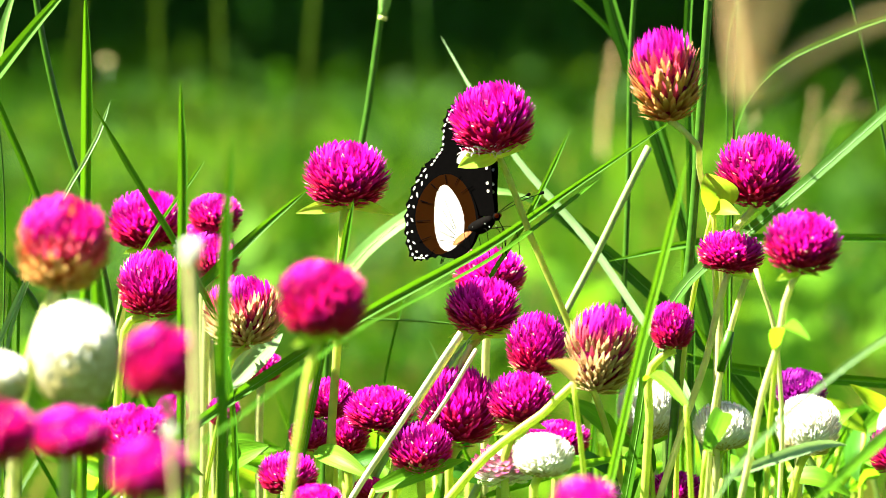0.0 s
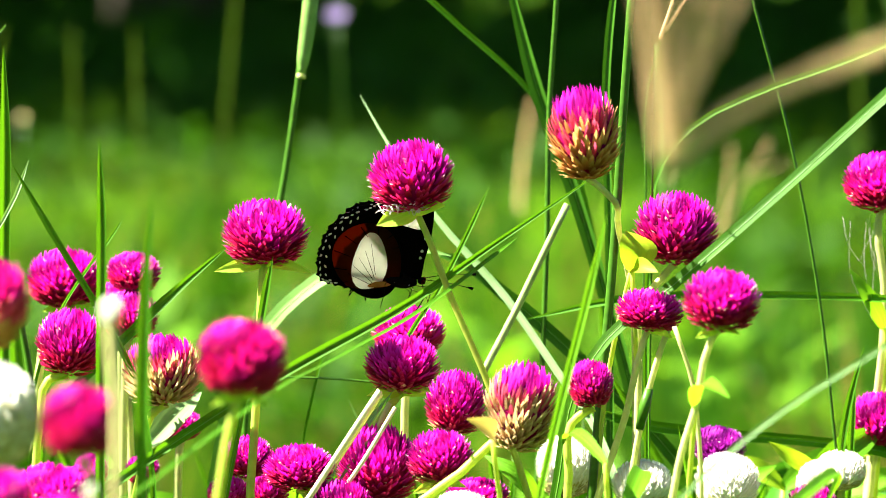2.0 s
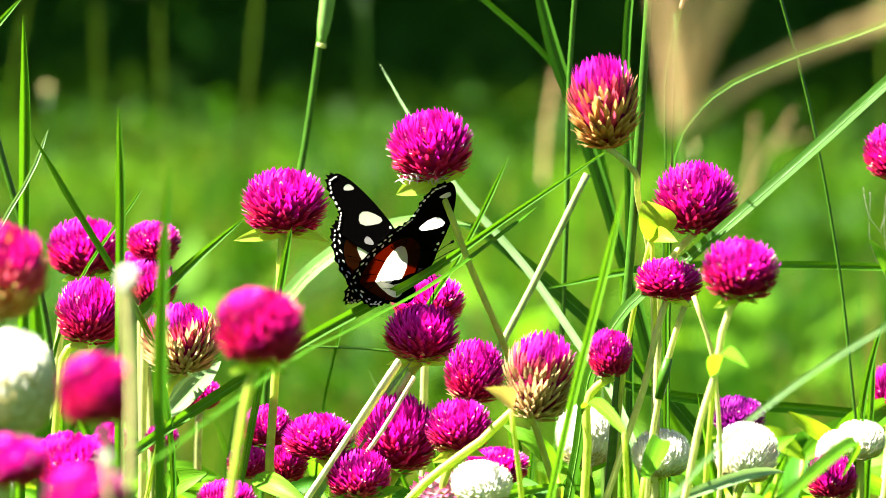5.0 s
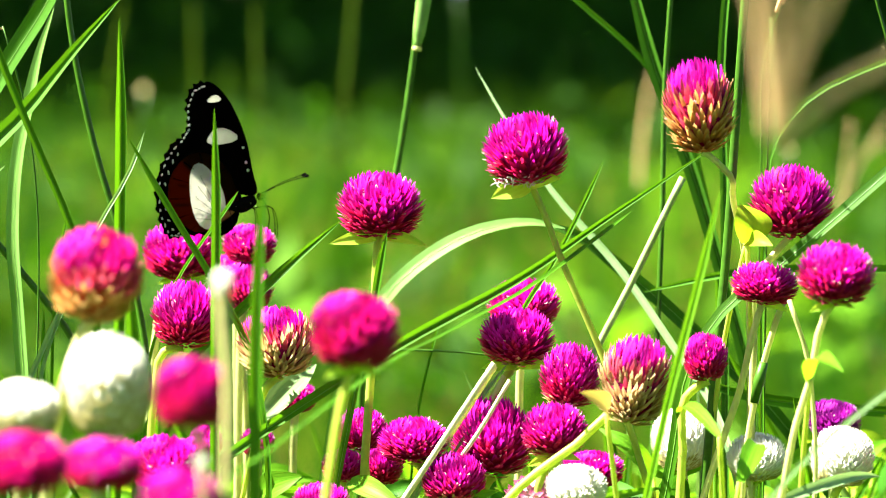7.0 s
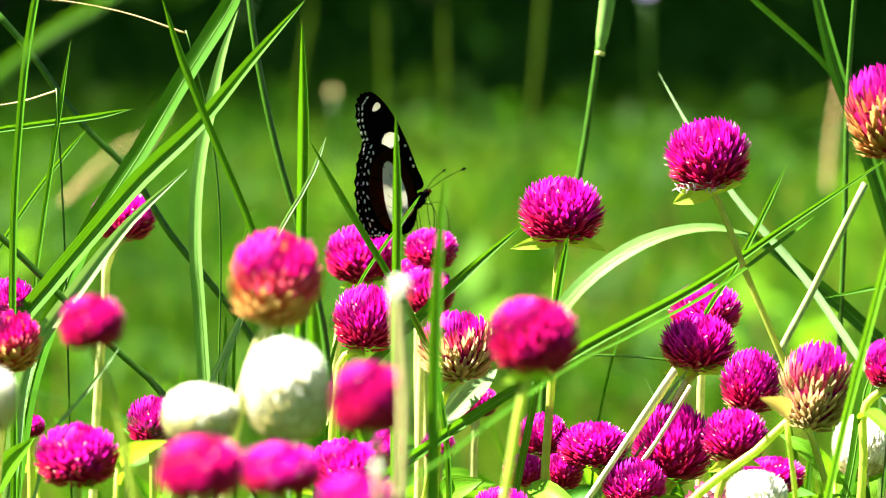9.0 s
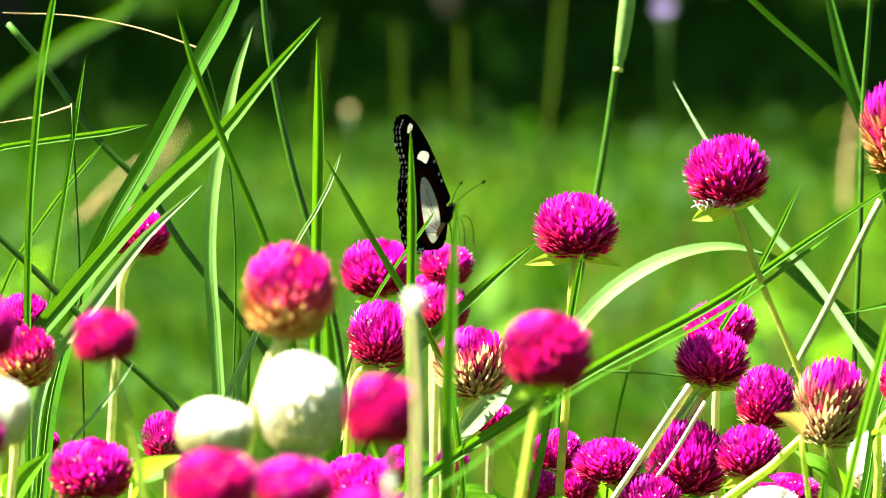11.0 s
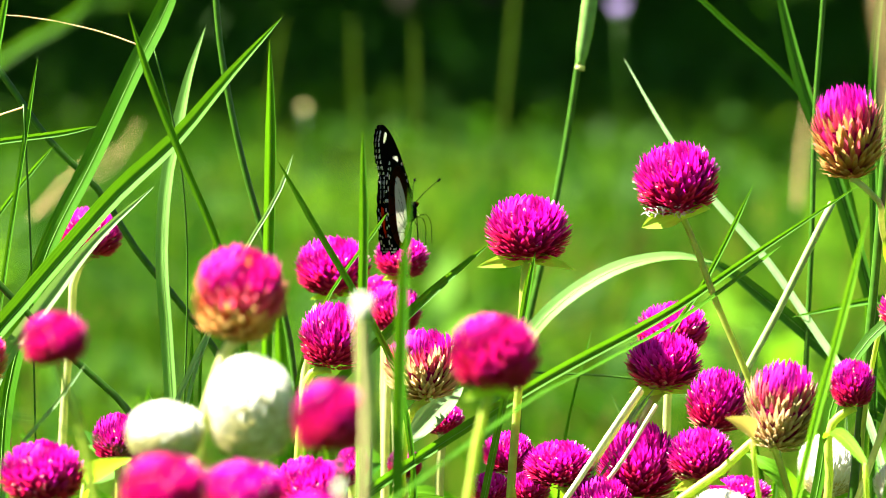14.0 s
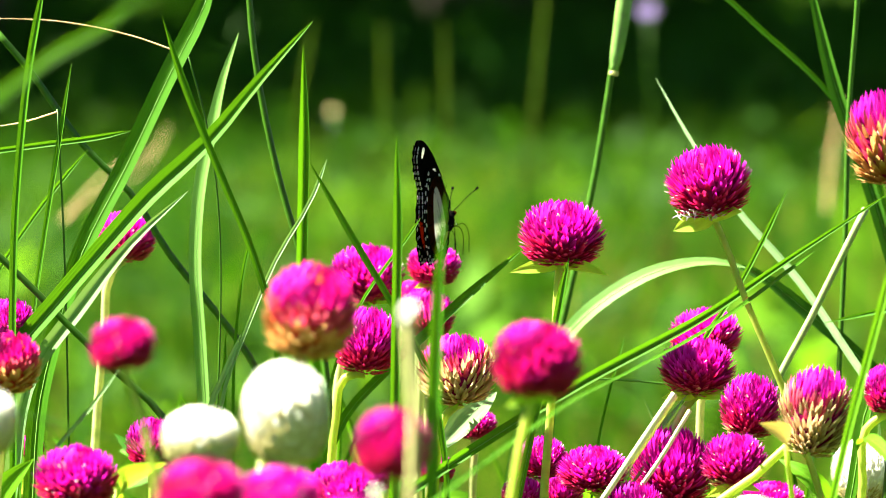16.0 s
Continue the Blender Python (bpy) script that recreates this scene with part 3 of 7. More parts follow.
def weed_clumps(name, count, near, far, material, label, seed):
    """Broad-leaved weeds in low clumps across the meadow."""
    r = random.Random(seed)
    verts, faces = [], []
    for _ in range(count):
        y = near + (far - near) * r.random()
        cx, cy, size = r.uniform(-1, 1) * (0.5 + y * 0.16), y, r.uniform(0.05, 0.18)
        for _ in range(44):
            a, q = r.uniform(0, 6.28), math.sqrt(r.random()) * size
            p = Vector((cx + math.cos(a) * q, cy + math.sin(a) * q, r.uniform(0.02, 0.05 + size * 0.9)))
            d = Vector((math.cos(a) + r.gauss(0, 0.4), math.sin(a) + r.gauss(0, 0.4), r.uniform(-0.1, 0.7))).normalized()
            s = d.cross(Vector((0, 0, 1))).normalized()
            ln, w, i = r.uniform(0.05, 0.11), r.uniform(0.012, 0.026), len(verts)
            verts += [tuple(p), tuple(p + d * ln * 0.5 + s * w), tuple(p + d * ln), tuple(p + d * ln * 0.5 - s * w)]
            faces.append((i, i + 1, i + 2, i + 3))
    me = bpy.data.meshes.new(name)
    me.from_pydata(verts, [], faces)
    me.uv_layers.new(name="UVMap")
    me.materials.append(material)
    tagged(new(name, me), label, "weeds", kind="stuff")


weed_green = leaf_material("weed_leaf", (0.045, 0.14, 0.006), (0.115, 0.25, 0.012), (0.17, 0.37, 0.010), 0.4, 0.6, 40)
# Much darker weed green, for clumps that darken and mottle the meadow.
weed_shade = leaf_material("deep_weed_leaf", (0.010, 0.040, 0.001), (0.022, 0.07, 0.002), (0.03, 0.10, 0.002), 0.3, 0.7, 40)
weed_gold = leaf_material("yellow_weed_leaf", (0.12, 0.20, 0.012), (0.22, 0.31, 0.03), (0.30, 0.44, 0.03), 0.4, 0.6, 40)
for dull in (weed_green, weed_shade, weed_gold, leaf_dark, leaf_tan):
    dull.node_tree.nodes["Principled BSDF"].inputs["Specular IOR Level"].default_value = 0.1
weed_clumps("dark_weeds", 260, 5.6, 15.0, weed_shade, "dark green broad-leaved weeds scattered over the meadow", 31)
weed_clumps("bright_weeds", 28, 4.2, 6.8, weed_green, "bright green broad-leaved weeds scattered over the meadow", 32)


def tussocks(name, count, near, far, low, high, material, label, seed):
    """Upright grass tussocks standing over the meadow, clumped by a noise pattern."""
    r = random.Random(seed)
    verts, faces = [], []
    for _ in range(count):
        y = near + (far - near) * r.random()
        cx = r.uniform(-1, 1) * (0.5 + y * 0.15)
        if noise.noise((cx * 1.1, y * 0.45, seed)) < r.uniform(-0.45, 0.15):
            continue
        top, spread = r.uniform(low, high), r.uniform(0.03, 0.10)
        for _ in range(r.randint(14, 30)):
            x, yy, h = cx + r.gauss(0, spread), y + r.gauss(0, spread), top * r.uniform(0.5, 1.2)
            w, lean, back = r.uniform(0.002, 0.006), r.gauss(0, 0.22) * h, r.gauss(0, 0.2) * h
            k = len(verts)
            for u in (0.0, 0.5):
                verts += [(x + lean * u * u - w * (1 - u * 0.4), yy + back * u, h * u), (x + lean * u * u + w * (1 - u * 0.4), yy + back * u, h * u)]
            verts.append((x + lean, yy + back, h))
            faces += [(k, k + 1, k + 3, k + 2), (k + 2, k + 3, k + 4)]
    me = bpy.data.meshes.new(name)
    me.from_pydata(verts, [], faces)
    me.uv_layers.new(name="UVMap")
    me.materials.append(material)
    tagged(new(name, me), label, "grass", kind="stuff")


tussocks("green_tussocks", 640, 5.0, 14.5, 0.07, 0.20, meadow_light, "tussocks of green grass all over the meadow", 51)
tussocks("yellow_tussocks", 420, 4.6, 11.0, 0.06, 0.18, weed_gold, "tussocks of yellowing grass in the meadow", 52)
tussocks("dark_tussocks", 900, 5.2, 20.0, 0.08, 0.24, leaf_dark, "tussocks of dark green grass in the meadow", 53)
tussocks("straw_tussocks", 26, 5.0, 8.5, 0.08, 0.18, leaf_tan, "tussocks of pale straw-coloured grass in the meadow", 54)


def tall_tufts(name, count, near, far, material, label, seed):
    """Loose tufts of taller grass, bent over, that stand behind the flowers."""
    r = random.Random(seed)
    verts, faces = [], []
    for _ in range(count):
        y = near + (far - near) * r.random() ** 1.2
        cx, top = r.uniform(-1, 1) * (0.25 + y * 0.13), r.uniform(0.10, 0.30)
        for _ in range(r.randint(4, 9)):
            x, h = cx + r.gauss(0, 0.025), top * r.uniform(0.6, 1.35)
            w, lean, back = r.uniform(0.0015, 0.0035), r.gauss(0, 0.22) * h, r.gauss(0, 0.15) * h
            k = len(verts)
            for u in (0.0, 0.4, 0.75):
                verts += [(x + lean * u * u - w * (1 - u * 0.5), y + back * u, h * u), (x + lean * u * u + w * (1 - u * 0.5), y + back * u, h * u)]
            verts.append((x + lean, y + back, h * 0.97))
            faces += [(k, k + 1, k + 3, k + 2), (k + 2, k + 3, k + 5, k + 4), (k + 4, k + 5, k + 6)]
    me = bpy.data.meshes.new(name)
    me.from_pydata(verts, [], faces)
    me.uv_layers.new(name="UVMap")
    me.materials.append(material)
    tagged(new(name, me), label, "grass", kind="stuff")


tall_tufts("tall_grass", 210, 2.9, 8.5, weed_green, "tufts of taller green grass behind the flowers", 41)
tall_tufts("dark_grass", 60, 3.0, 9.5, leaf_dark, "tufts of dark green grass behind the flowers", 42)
tall_tufts("straw_grass", 40, 3.0, 7.5, leaf_tan, "thin straw-coloured grass behind the flowers", 43)


# ---- stalks with buds and seeds ----
def bud_stalk(points, width):
    """A pale stem with a closed bud at its top."""
    thing = new("bud_stalk")
    thing.location = points[-1]
    tagged(thing, "pale stem with a closed cream bud close to the camera", "plant", "globe amaranth stand")
    line = curve_through(points)
    bm = bmesh.new()
    add_tube(bm, line, lambda s: width * (0.34 - 0.22 * min(1.0, s * 4)), 8)
    part("stem", bm, bud_tan, thing)
    bm = core_mesh(width, width * 1.3)
    uv = bm.loops.layers.uv.verify()
    for foot, tip, normal, w, mat in head_bracts("cream", width, width * 1.3, 0.0):
        add_bract(bm, uv, foot, tip, normal, w, 0)
    bmesh.ops.translate(bm, verts=bm.verts, vec=Vector(points[0]))
    tagged(part("bud", bm, white_bract, thing, "closed cream bud"), kind="stuff")
    return thing


def seed_head(stalk, arms, width, label):
    """A grass seed head: a thin stalk and bristly spikes."""
    thing = new("grass_seed_head")
    thing.location = stalk[-1]
    tagged(thing, label, "grass", "seed heads")
    bm = bmesh.new()
    add_tube(bm, curve_through(stalk), lambda s: 0.0004, 6)
    part("stalk", bm, culm_green, thing)
    for arm in arms:
        bm = bmesh.new()
        uv = bm.loops.layers.uv.verify()
        line = curve_through(arm, 0.0022)
        add_tube(bm, line, lambda s: width * 0.27 * (1.1 - s), 6)
        for i, c in enumerate(line[1:-1]):
            t = (line[i + 2] - line[i]).normalized()
            for k in range(5):
                a = i * 1.1 + k * 1.257
                u = t.cross(Vector((0.2, 1, 0.1))).normalized()
                d = math.cos(a) * u + math.sin(a) * t.cross(u)
                add_bract(bm, uv, c + d * width * 0.12, c + d * width * 0.5 + t * width * 0.5, d, width * 0.11, 0)
        tagged(part("spike", bm, spike_tan, thing), kind="stuff")
    return thing


def meadow_flower(centre, colour):
    """A small wild flower on a thin stem far back in the meadow."""
    c = Vector(centre)
    size = 0.0045 if colour == "white" else 0.010
    thing = new("wild_flower")
    thing.location = (c.x, c.y, 0)
    tagged(thing, f"small {colour} wild flower standing in the meadow", "flower", "wild flowers")
    bm = bmesh.new()
    add_tube(bm, curve_through([c, Vector((c.x + 0.01, c.y, c.z / 2)), Vector((c.x, c.y, 0))], 0.05), lambda s: 0.0008, 6)
    part("stem", bm, culm_green, thing)
    for k in range(6):
        bm = bmesh.new()
        uv = bm.loops.layers.uv.verify()
        a = k * 1.047
        d = Vector((math.cos(a), math.sin(a) * 0.6 - 0.2, math.sin(a) * 0.6))
        add_bract(bm, uv, c, c + d * size, Vector((0, -0.6, 0.8)), size * 0.8, 0)
        part("petal", bm, cream_bract if colour == "white" else lilac, thing)
    return thing




def leafy_plant(x, y, height, seed):
    """A young amaranth shoot: a stem with pairs of lance-shaped leaves."""
    r = random.Random(seed)
    thing = new("leafy_plant")
    thing.location = (x, y, 0)
    tagged(thing, "young leafy green shoot low among the flower stems", "plant", "young shoots")
    lean = Vector((r.uniform(-0.04, 0.04), r.uniform(-0.02, 0.02), 0))
    line = curve_through([Vector((x, y, height)) + lean, Vector((x, y, height * 0.6)) + lean * 0.4, Vector((x, y, 0))], 0.02)
    bm = bmesh.new()
    add_tube(bm, line, lambda s: 0.0009 + 0.0008 * s, 6)
    part("stem", bm, stem_green, thing)
    for k in range(4):
        c = line[min(len(line) - 1, int(k * 0.035 / 0.02))]
        a = k * 1.57 + r.uniform(-0.5, 0.5)
        for side in (0, math.pi):
            bm = bmesh.new()
            reach = r.uniform(0.016, 0.032)
            add_leaf(bm, c, c + Vector((math.cos(a + side) * reach, math.sin(a + side) * reach * 0.7, r.uniform(-0.008, 0.022))), reach * r.uniform(0.28, 0.4), r.uniform(0.1, 0.35), r.uniform(-0.5, 0.5))
            part("leaf", bm, r.choice((leaf_green, leaf_green, leaf_dark, leaf_yellow)), thing)


def short_grass(x, y, height, seed):
    r = random.Random(seed)
    dx = r.uniform(-0.09, 0.09)
    blade([(x + dx, y - 0.01, height), (x + dx * 0.55, y, height * 0.86), (x + dx * 0.15, y, height * 0.5), (x, y, 0)], r.uniform(0.0014, 0.0036), 0.4, "short green grass blade low among the stems", r.choice((blade_green, blade_green, blade_pale)))


def cobweb(a, b):
    """Loose silk threads between a flower head and its stem."""
    a, b = Vector(a), Vector(b)
    thing = new("cobweb")
    thing.location = b
    tagged(thing, "torn white cobweb hanging from a flower stem", "cobweb")
    r = random.Random(3)
    for k in range(9):
        bm = bmesh.new()
        p = a + Vector((r.uniform(-0.012, 0.004), r.uniform(-0.003, 0.003), r.uniform(-0.004, 0.003)))
        q = b + Vector((r.uniform(-0.010, 0.001), r.uniform(-0.003, 0.003), r.uniform(-0.012, 0.014)))
        add_tube(bm, curve_through([p, (p + q) / 2 + Vector((r.uniform(-0.004, 0.001), 0, -0.002)), q], 0.003), lambda s: 0.00004, 4)
        part("thread", bm, web_silk, thing)


# the butterfly's first flower and the open stand round it
hero = flower('magenta', (0.0181, 2.0000, 0.5894), 0.0325, 0.0284, -8, [(0.0197, 2.0000, 0.5776), (0.0234, 2.0000, 0.5696), (0.0321, 2.0000, 0.5469), (0.0445, 2.0000, 0.5180), (0.0570, 2.0000, 0.4848), (0.0674, 2.0000, 0.4495), (0.1168, 2.0000, 0.2472), (0.1380, 2.0000, 0.0000)], 0.0026, ((-1, 0.088, 26, 0.55), (1, 0.065, -25, 0.6)), label='round magenta globe amaranth head on a long leaning green stem', pieces=True, fuzz=True)
flower('magenta', (-0.0348, 1.9925, 0.5697), 0.0324, 0.0258, 3, [(-0.0354, 1.9925, 0.5589), (-0.0361, 1.9925, 0.5516), (-0.0369, 1.9925, 0.5352), (-0.0382, 1.9925, 0.5104), (-0.0403, 1.9925, 0.4815), (-0.0420, 1.9925, 0.4505), (-0.0515, 1.9925, 0.2478), (-0.0556, 1.9925, 0.0000)], 0.0033, ((-1, 0.10, 8, 0.3), (1, 0.10, 12, 0.25)), label='broad magenta globe amaranth head with two narrow leaves beneath', pieces=True)
flower('bicolor', (0.0793, 1.9505, 0.6074), 0.0267, 0.0370, -6, [(0.0809, 1.9505, 0.5920), (0.0858, 1.9505, 0.5880), (0.0931, 1.9850, 0.5706), (0.0984, 2.0000, 0.5469), (0.0998, 2.0000, 0.5097), (0.0988, 2.0000, 0.4495), (0.0958, 2.0000, 0.2472), (0.0946, 2.0000, 0.0000)], 0.0024, label='tall fading globe amaranth head, magenta above dried tan bracts', pieces=True, pale=True)
flower('magenta', (0.1141, 1.9888, 0.5708), 0.0317, 0.0287, 4, [(0.1133, 1.9888, 0.5587), (0.1101, 1.9888, 0.5550), (0.1026, 1.9888, 0.5457), (0.1006, 1.9888, 0.5190), (0.0997, 1.9888, 0.4861), (0.0990, 1.9888, 0.4509), (0.0956, 1.9888, 0.2480), (0.0942, 1.9888, 0.0000)], 0.0027, label='round magenta globe amaranth head above a yellow-green leaf', pieces=True, pale=True)
flower('magenta', (0.1032, 1.9625, 0.5439), 0.0254, 0.0161, 5, [(0.1027, 1.9625, 0.5372), (0.1009, 1.9625, 0.5326), (0.0943, 1.9625, 0.5052), (0.0873, 1.9625, 0.4848), (0.0773, 1.9625, 0.4542), (0.0227, 1.9625, 0.2498), (-0.0007, 1.9625, 0.0000)], 0.0026, ((1, 0.05, 20),), label='small flat-topped magenta globe amaranth head on a pale stem', pieces=True, pale=True)
flower('magenta', (0.1230, 1.8690, 0.5546), 0.0277, 0.0225, 6, [(0.1220, 1.8690, 0.5452), (0.1192, 1.8690, 0.5407), (0.1142, 1.8690, 0.5185), (0.1094, 1.8690, 0.5029), (0.1056, 1.8690, 0.4835), (0.1019, 1.8690, 0.4660), (0.0659, 1.8690, 0.2655), (0.0505, 1.8690, 0.0000)], 0.0025, ((-1, 0.05, 20), (1, 0.04, 10)), label='full magenta globe amaranth head on a jointed pale stem', pieces=True, pale=True)
flower('magenta', (0.0148, 2.0000, 0.5209), 0.0290, 0.0224, 2, [(0.0145, 2.0000, 0.5115), (0.0105, 2.0000, 0.5066), (-0.0008, 2.0000, 0.4848), (-0.0153, 2.0000, 0.4620), (-0.0236, 2.0000, 0.4495), (-0.1076, 2.0000, 0.2472), (-0.1436, 2.0000, 0.0000)], 0.0033, ((-1, 0.07, 0), (1, 0.07, 0)), label='magenta globe amaranth head with paler lower bracts', pieces=True, old=0.3)
flower('magenta', (0.0177, 2.0750, 0.5268), 0.0285, 0.0206, -4, [(0.0183, 2.0750, 0.5182), (0.0163, 2.0750, 0.5026), (0.0158, 2.0750, 0.4811), (0.0154, 2.0750, 0.4401), (0.0137, 2.0750, 0.2421), (0.0130, 2.0750, 0.0000)], 0.0034, label='magenta globe amaranth head half hidden by the next one')
flower('magenta', (0.0338, 1.9738, 0.5091), 0.0230, 0.0259, 8, [(0.0323, 1.9738, 0.4984), (0.0297, 1.9738, 0.4938), (0.0247, 1.9738, 0.4754), (0.0216, 1.9738, 0.4528), (-0.0017, 1.9738, 0.2491), (-0.0117, 1.9738, 0.0000)], 0.0032, label='magenta globe amaranth head leaning against a tan one', pieces=True, old=0.2)
flower('tan', (0.0563, 1.9357, 0.5115), 0.0267, 0.0344, 10, [(0.0538, 1.9357, 0.4973), (0.0511, 1.9357, 0.4998), (0.0352, 1.9357, 0.4888), (0.0153, 1.9357, 0.4737), (0.0013, 1.9357, 0.4576), (-0.0822, 1.9357, 0.2537), (-0.1180, 1.9357, 0.0000)], 0.0032, label='overblown globe amaranth head, mostly dry tan bracts with a magenta top', pieces=True)
flower('magenta', (0.0816, 1.9505, 0.5184), 0.0167, 0.0185, -4, [(0.0821, 1.9505, 0.5107), (0.0747, 1.9505, 0.5044), (0.0737, 1.9505, 0.4861), (0.0718, 1.9505, 0.4558), (0.0607, 1.9505, 0.2513), (0.0560, 1.9505, 0.0000)], 0.0032, label='small magenta globe amaranth head behind a grass blade')
flower('magenta', (0.0057, 1.9850, 0.4854), 0.0310, 0.0317, 0.0, [(0.0057, 1.9850, 0.4721), (0.0033, 1.9850, 0.4679), (0.0023, 1.9850, 0.4514), (-0.0086, 1.9850, 0.2483), (-0.0132, 1.9850, 0.0000)], 0.0033, label='large deep magenta globe amaranth head low in the stand', pieces=True, old=0.15)
flower('magenta', (0.0279, 1.9543, 0.4918), 0.0247, 0.0207, -3, [(0.0283, 1.9543, 0.4831), (0.0244, 1.9543, 0.4786), (0.0224, 1.9543, 0.4553), (0.0075, 1.9543, 0.2509), (0.0012, 1.9543, 0.0000)], 0.0032, ((-1, 0.06, 20), (1, 0.05, 0)), label='magenta globe amaranth head with a green ruff beneath', pieces=True, old=0.2)
flower('magenta', (-0.0228, 1.9700, 0.4866), 0.0264, 0.0174, -4, [(-0.0223, 1.9700, 0.4794), (-0.0191, 1.9700, 0.4758), (-0.0181, 1.9700, 0.4533), (-0.0103, 1.9700, 0.2493), (-0.0070, 1.9700, 0.0000)], 0.0032, ((1, 0.05, 0),), label='wide magenta globe amaranth head with spread bracts', pieces=True)
flower('magenta', (-0.0424, 2.0150, 0.4857), 0.0199, 0.0165, 0.0, [(-0.0424, 2.0150, 0.4788), (-0.0414, 2.0150, 0.4749), (-0.0404, 2.0150, 0.4477), (-0.0340, 2.0150, 0.2462), (-0.0312, 2.0150, 0.0000)], 0.0033, label='small magenta globe amaranth head low in the stand')
flower('magenta', (-0.0362, 2.0375, 0.4707), 0.0190, 0.0187, 0.0, [(-0.0362, 2.0375, 0.4628), (-0.0356, 2.0375, 0.4575), (-0.0349, 2.0375, 0.4448), (-0.0265, 2.0375, 0.2447), (-0.0229, 2.0375, 0.0000)], 0.0033, label='small magenta globe amaranth head low in the stand')
flower('magenta', (-0.0079, 1.9625, 0.4732), 0.0241, 0.0211, 0.0, [(-0.0079, 1.9625, 0.4643), (-0.0079, 1.9625, 0.4603), (-0.0073, 1.9625, 0.4542), (0.0099, 1.9625, 0.2498), (0.0173, 1.9625, 0.0000)], 0.0032, label='magenta globe amaranth head low in the stand', old=0.25)
flower('magenta', (-0.0487, 2.0000, 0.4741), 0.0165, 0.0129, 0.0, [(-0.0487, 2.0000, 0.4686), (-0.0487, 2.0000, 0.4662), (-0.0484, 2.0000, 0.4495), (-0.0443, 2.0000, 0.2472), (-0.0426, 2.0000, 0.0000)], 0.0033, label='small magenta globe amaranth head low in the stand')
flower('magenta', (-0.0555, 1.9625, 0.4644), 0.0226, 0.0165, 0.0, [(-0.0555, 1.9625, 0.4575), (-0.0551, 1.9625, 0.4563), (-0.0550, 1.9625, 0.4481), (-0.0510, 1.9625, 0.2465), (-0.0493, 1.9625, 0.0000)], 0.0032, label='magenta globe amaranth head low in the stand')
flower('magenta', (-0.0429, 1.8690, 0.4670), 0.0184, 0.0101, 0.0, [(-0.0429, 1.8690, 0.4628), (-0.0430, 1.8690, 0.4622), (-0.0428, 1.8690, 0.4563), (-0.0375, 1.8690, 0.2602), (-0.0351, 1.8690, 0.0000)], 0.0031, label='magenta globe amaranth head low in the stand')
flower('magenta', (-0.0265, 1.9850, 0.4560), 0.0131, 0.0096, 0.0, [(-0.0265, 1.9850, 0.4519), (-0.0263, 1.9850, 0.4514), (-0.0259, 1.9850, 0.4411), (-0.0191, 1.9850, 0.2426), (-0.0162, 1.9850, 0.0000)], 0.0033, label='magenta globe amaranth head low in the stand')
flower('white', (0.1020, 1.9925, 0.4780), 0.0234, 0.0185, 0.0, [(0.1020, 1.9925, 0.4702), (0.1000, 1.9925, 0.4670), (0.0984, 1.9925, 0.4505), (0.0818, 1.9925, 0.2478), (0.0746, 1.9925, 0.0000)], 0.0033, ((-1, 0.05, 20),), label='white globe amaranth head among pale stems')
flower('white', (0.1343, 2.0150, 0.4755), 0.0255, 0.0239, 4, [(0.1336, 2.0150, 0.4655), (0.1319, 2.0150, 0.4623), (0.1282, 2.0150, 0.4477), (0.0857, 2.0150, 0.2462), (0.0675, 2.0150, 0.0000)], 0.0033, label='white globe amaranth head with cream lower bracts')
flower('purple', (0.1348, 2.0750, 0.4832), 0.0219, 0.0148, 6, [(0.1342, 2.0750, 0.4771), (0.1345, 2.0750, 0.4725), (0.1342, 2.0750, 0.4401), (0.1328, 2.0750, 0.2421), (0.1322, 2.0750, 0.0000)], 0.0034, label='small violet globe amaranth head behind a white one')
flower('white', (0.0762, 2.0450, 0.4785), 0.0240, 0.0256, -3, [(0.0767, 2.0450, 0.4678), (0.0773, 2.0450, 0.4630), (0.0773, 2.0450, 0.4439), (0.0778, 2.0450, 0.2441), (0.0781, 2.0450, 0.0000)], 0.0034, label='greyish white globe amaranth head in the shade of a blade', old=0.5)
flower('white', (0.0354, 1.9169, 0.4763), 0.0229, 0.0161, 4, [(0.0349, 1.9169, 0.4695), (0.0330, 1.9169, 0.4679), (0.0320, 1.9169, 0.4580), (0.0151, 1.9169, 0.2557), (0.0079, 1.9169, 0.0000)], 0.0032, label='white globe amaranth head low in the stand')
flower('pinkwhite', (0.0221, 1.9625, 0.4675), 0.0254, 0.0152, -5, [(0.0226, 1.9625, 0.4611), (0.0215, 1.9625, 0.4603), (0.0205, 1.9625, 0.4522), (-0.0009, 1.9625, 0.2487), (-0.0101, 1.9625, 0.0000)], 0.0032, label='young globe amaranth head, white with pink tips')
flower('magenta', (0.0429, 2.0375, 0.4685), 0.0251, 0.0141, 0.0, [(0.0429, 2.0375, 0.4626), (0.0423, 2.0375, 0.4597), (0.0417, 2.0375, 0.4448), (0.0345, 2.0375, 0.2447), (0.0314, 2.0375, 0.0000)], 0.0033, label='magenta globe amaranth head behind a white one')
flower('magenta', (0.0870, 2.0450, 0.4486), 0.0225, 0.0132, 0.0, [(0.0870, 2.0450, 0.4430), (0.0870, 2.0450, 0.4439), (0.0875, 2.0450, 0.4354), (0.0968, 2.0450, 0.2395), (0.1007, 2.0450, 0.0000)], 0.0034, label='magenta globe amaranth head low in the stand')
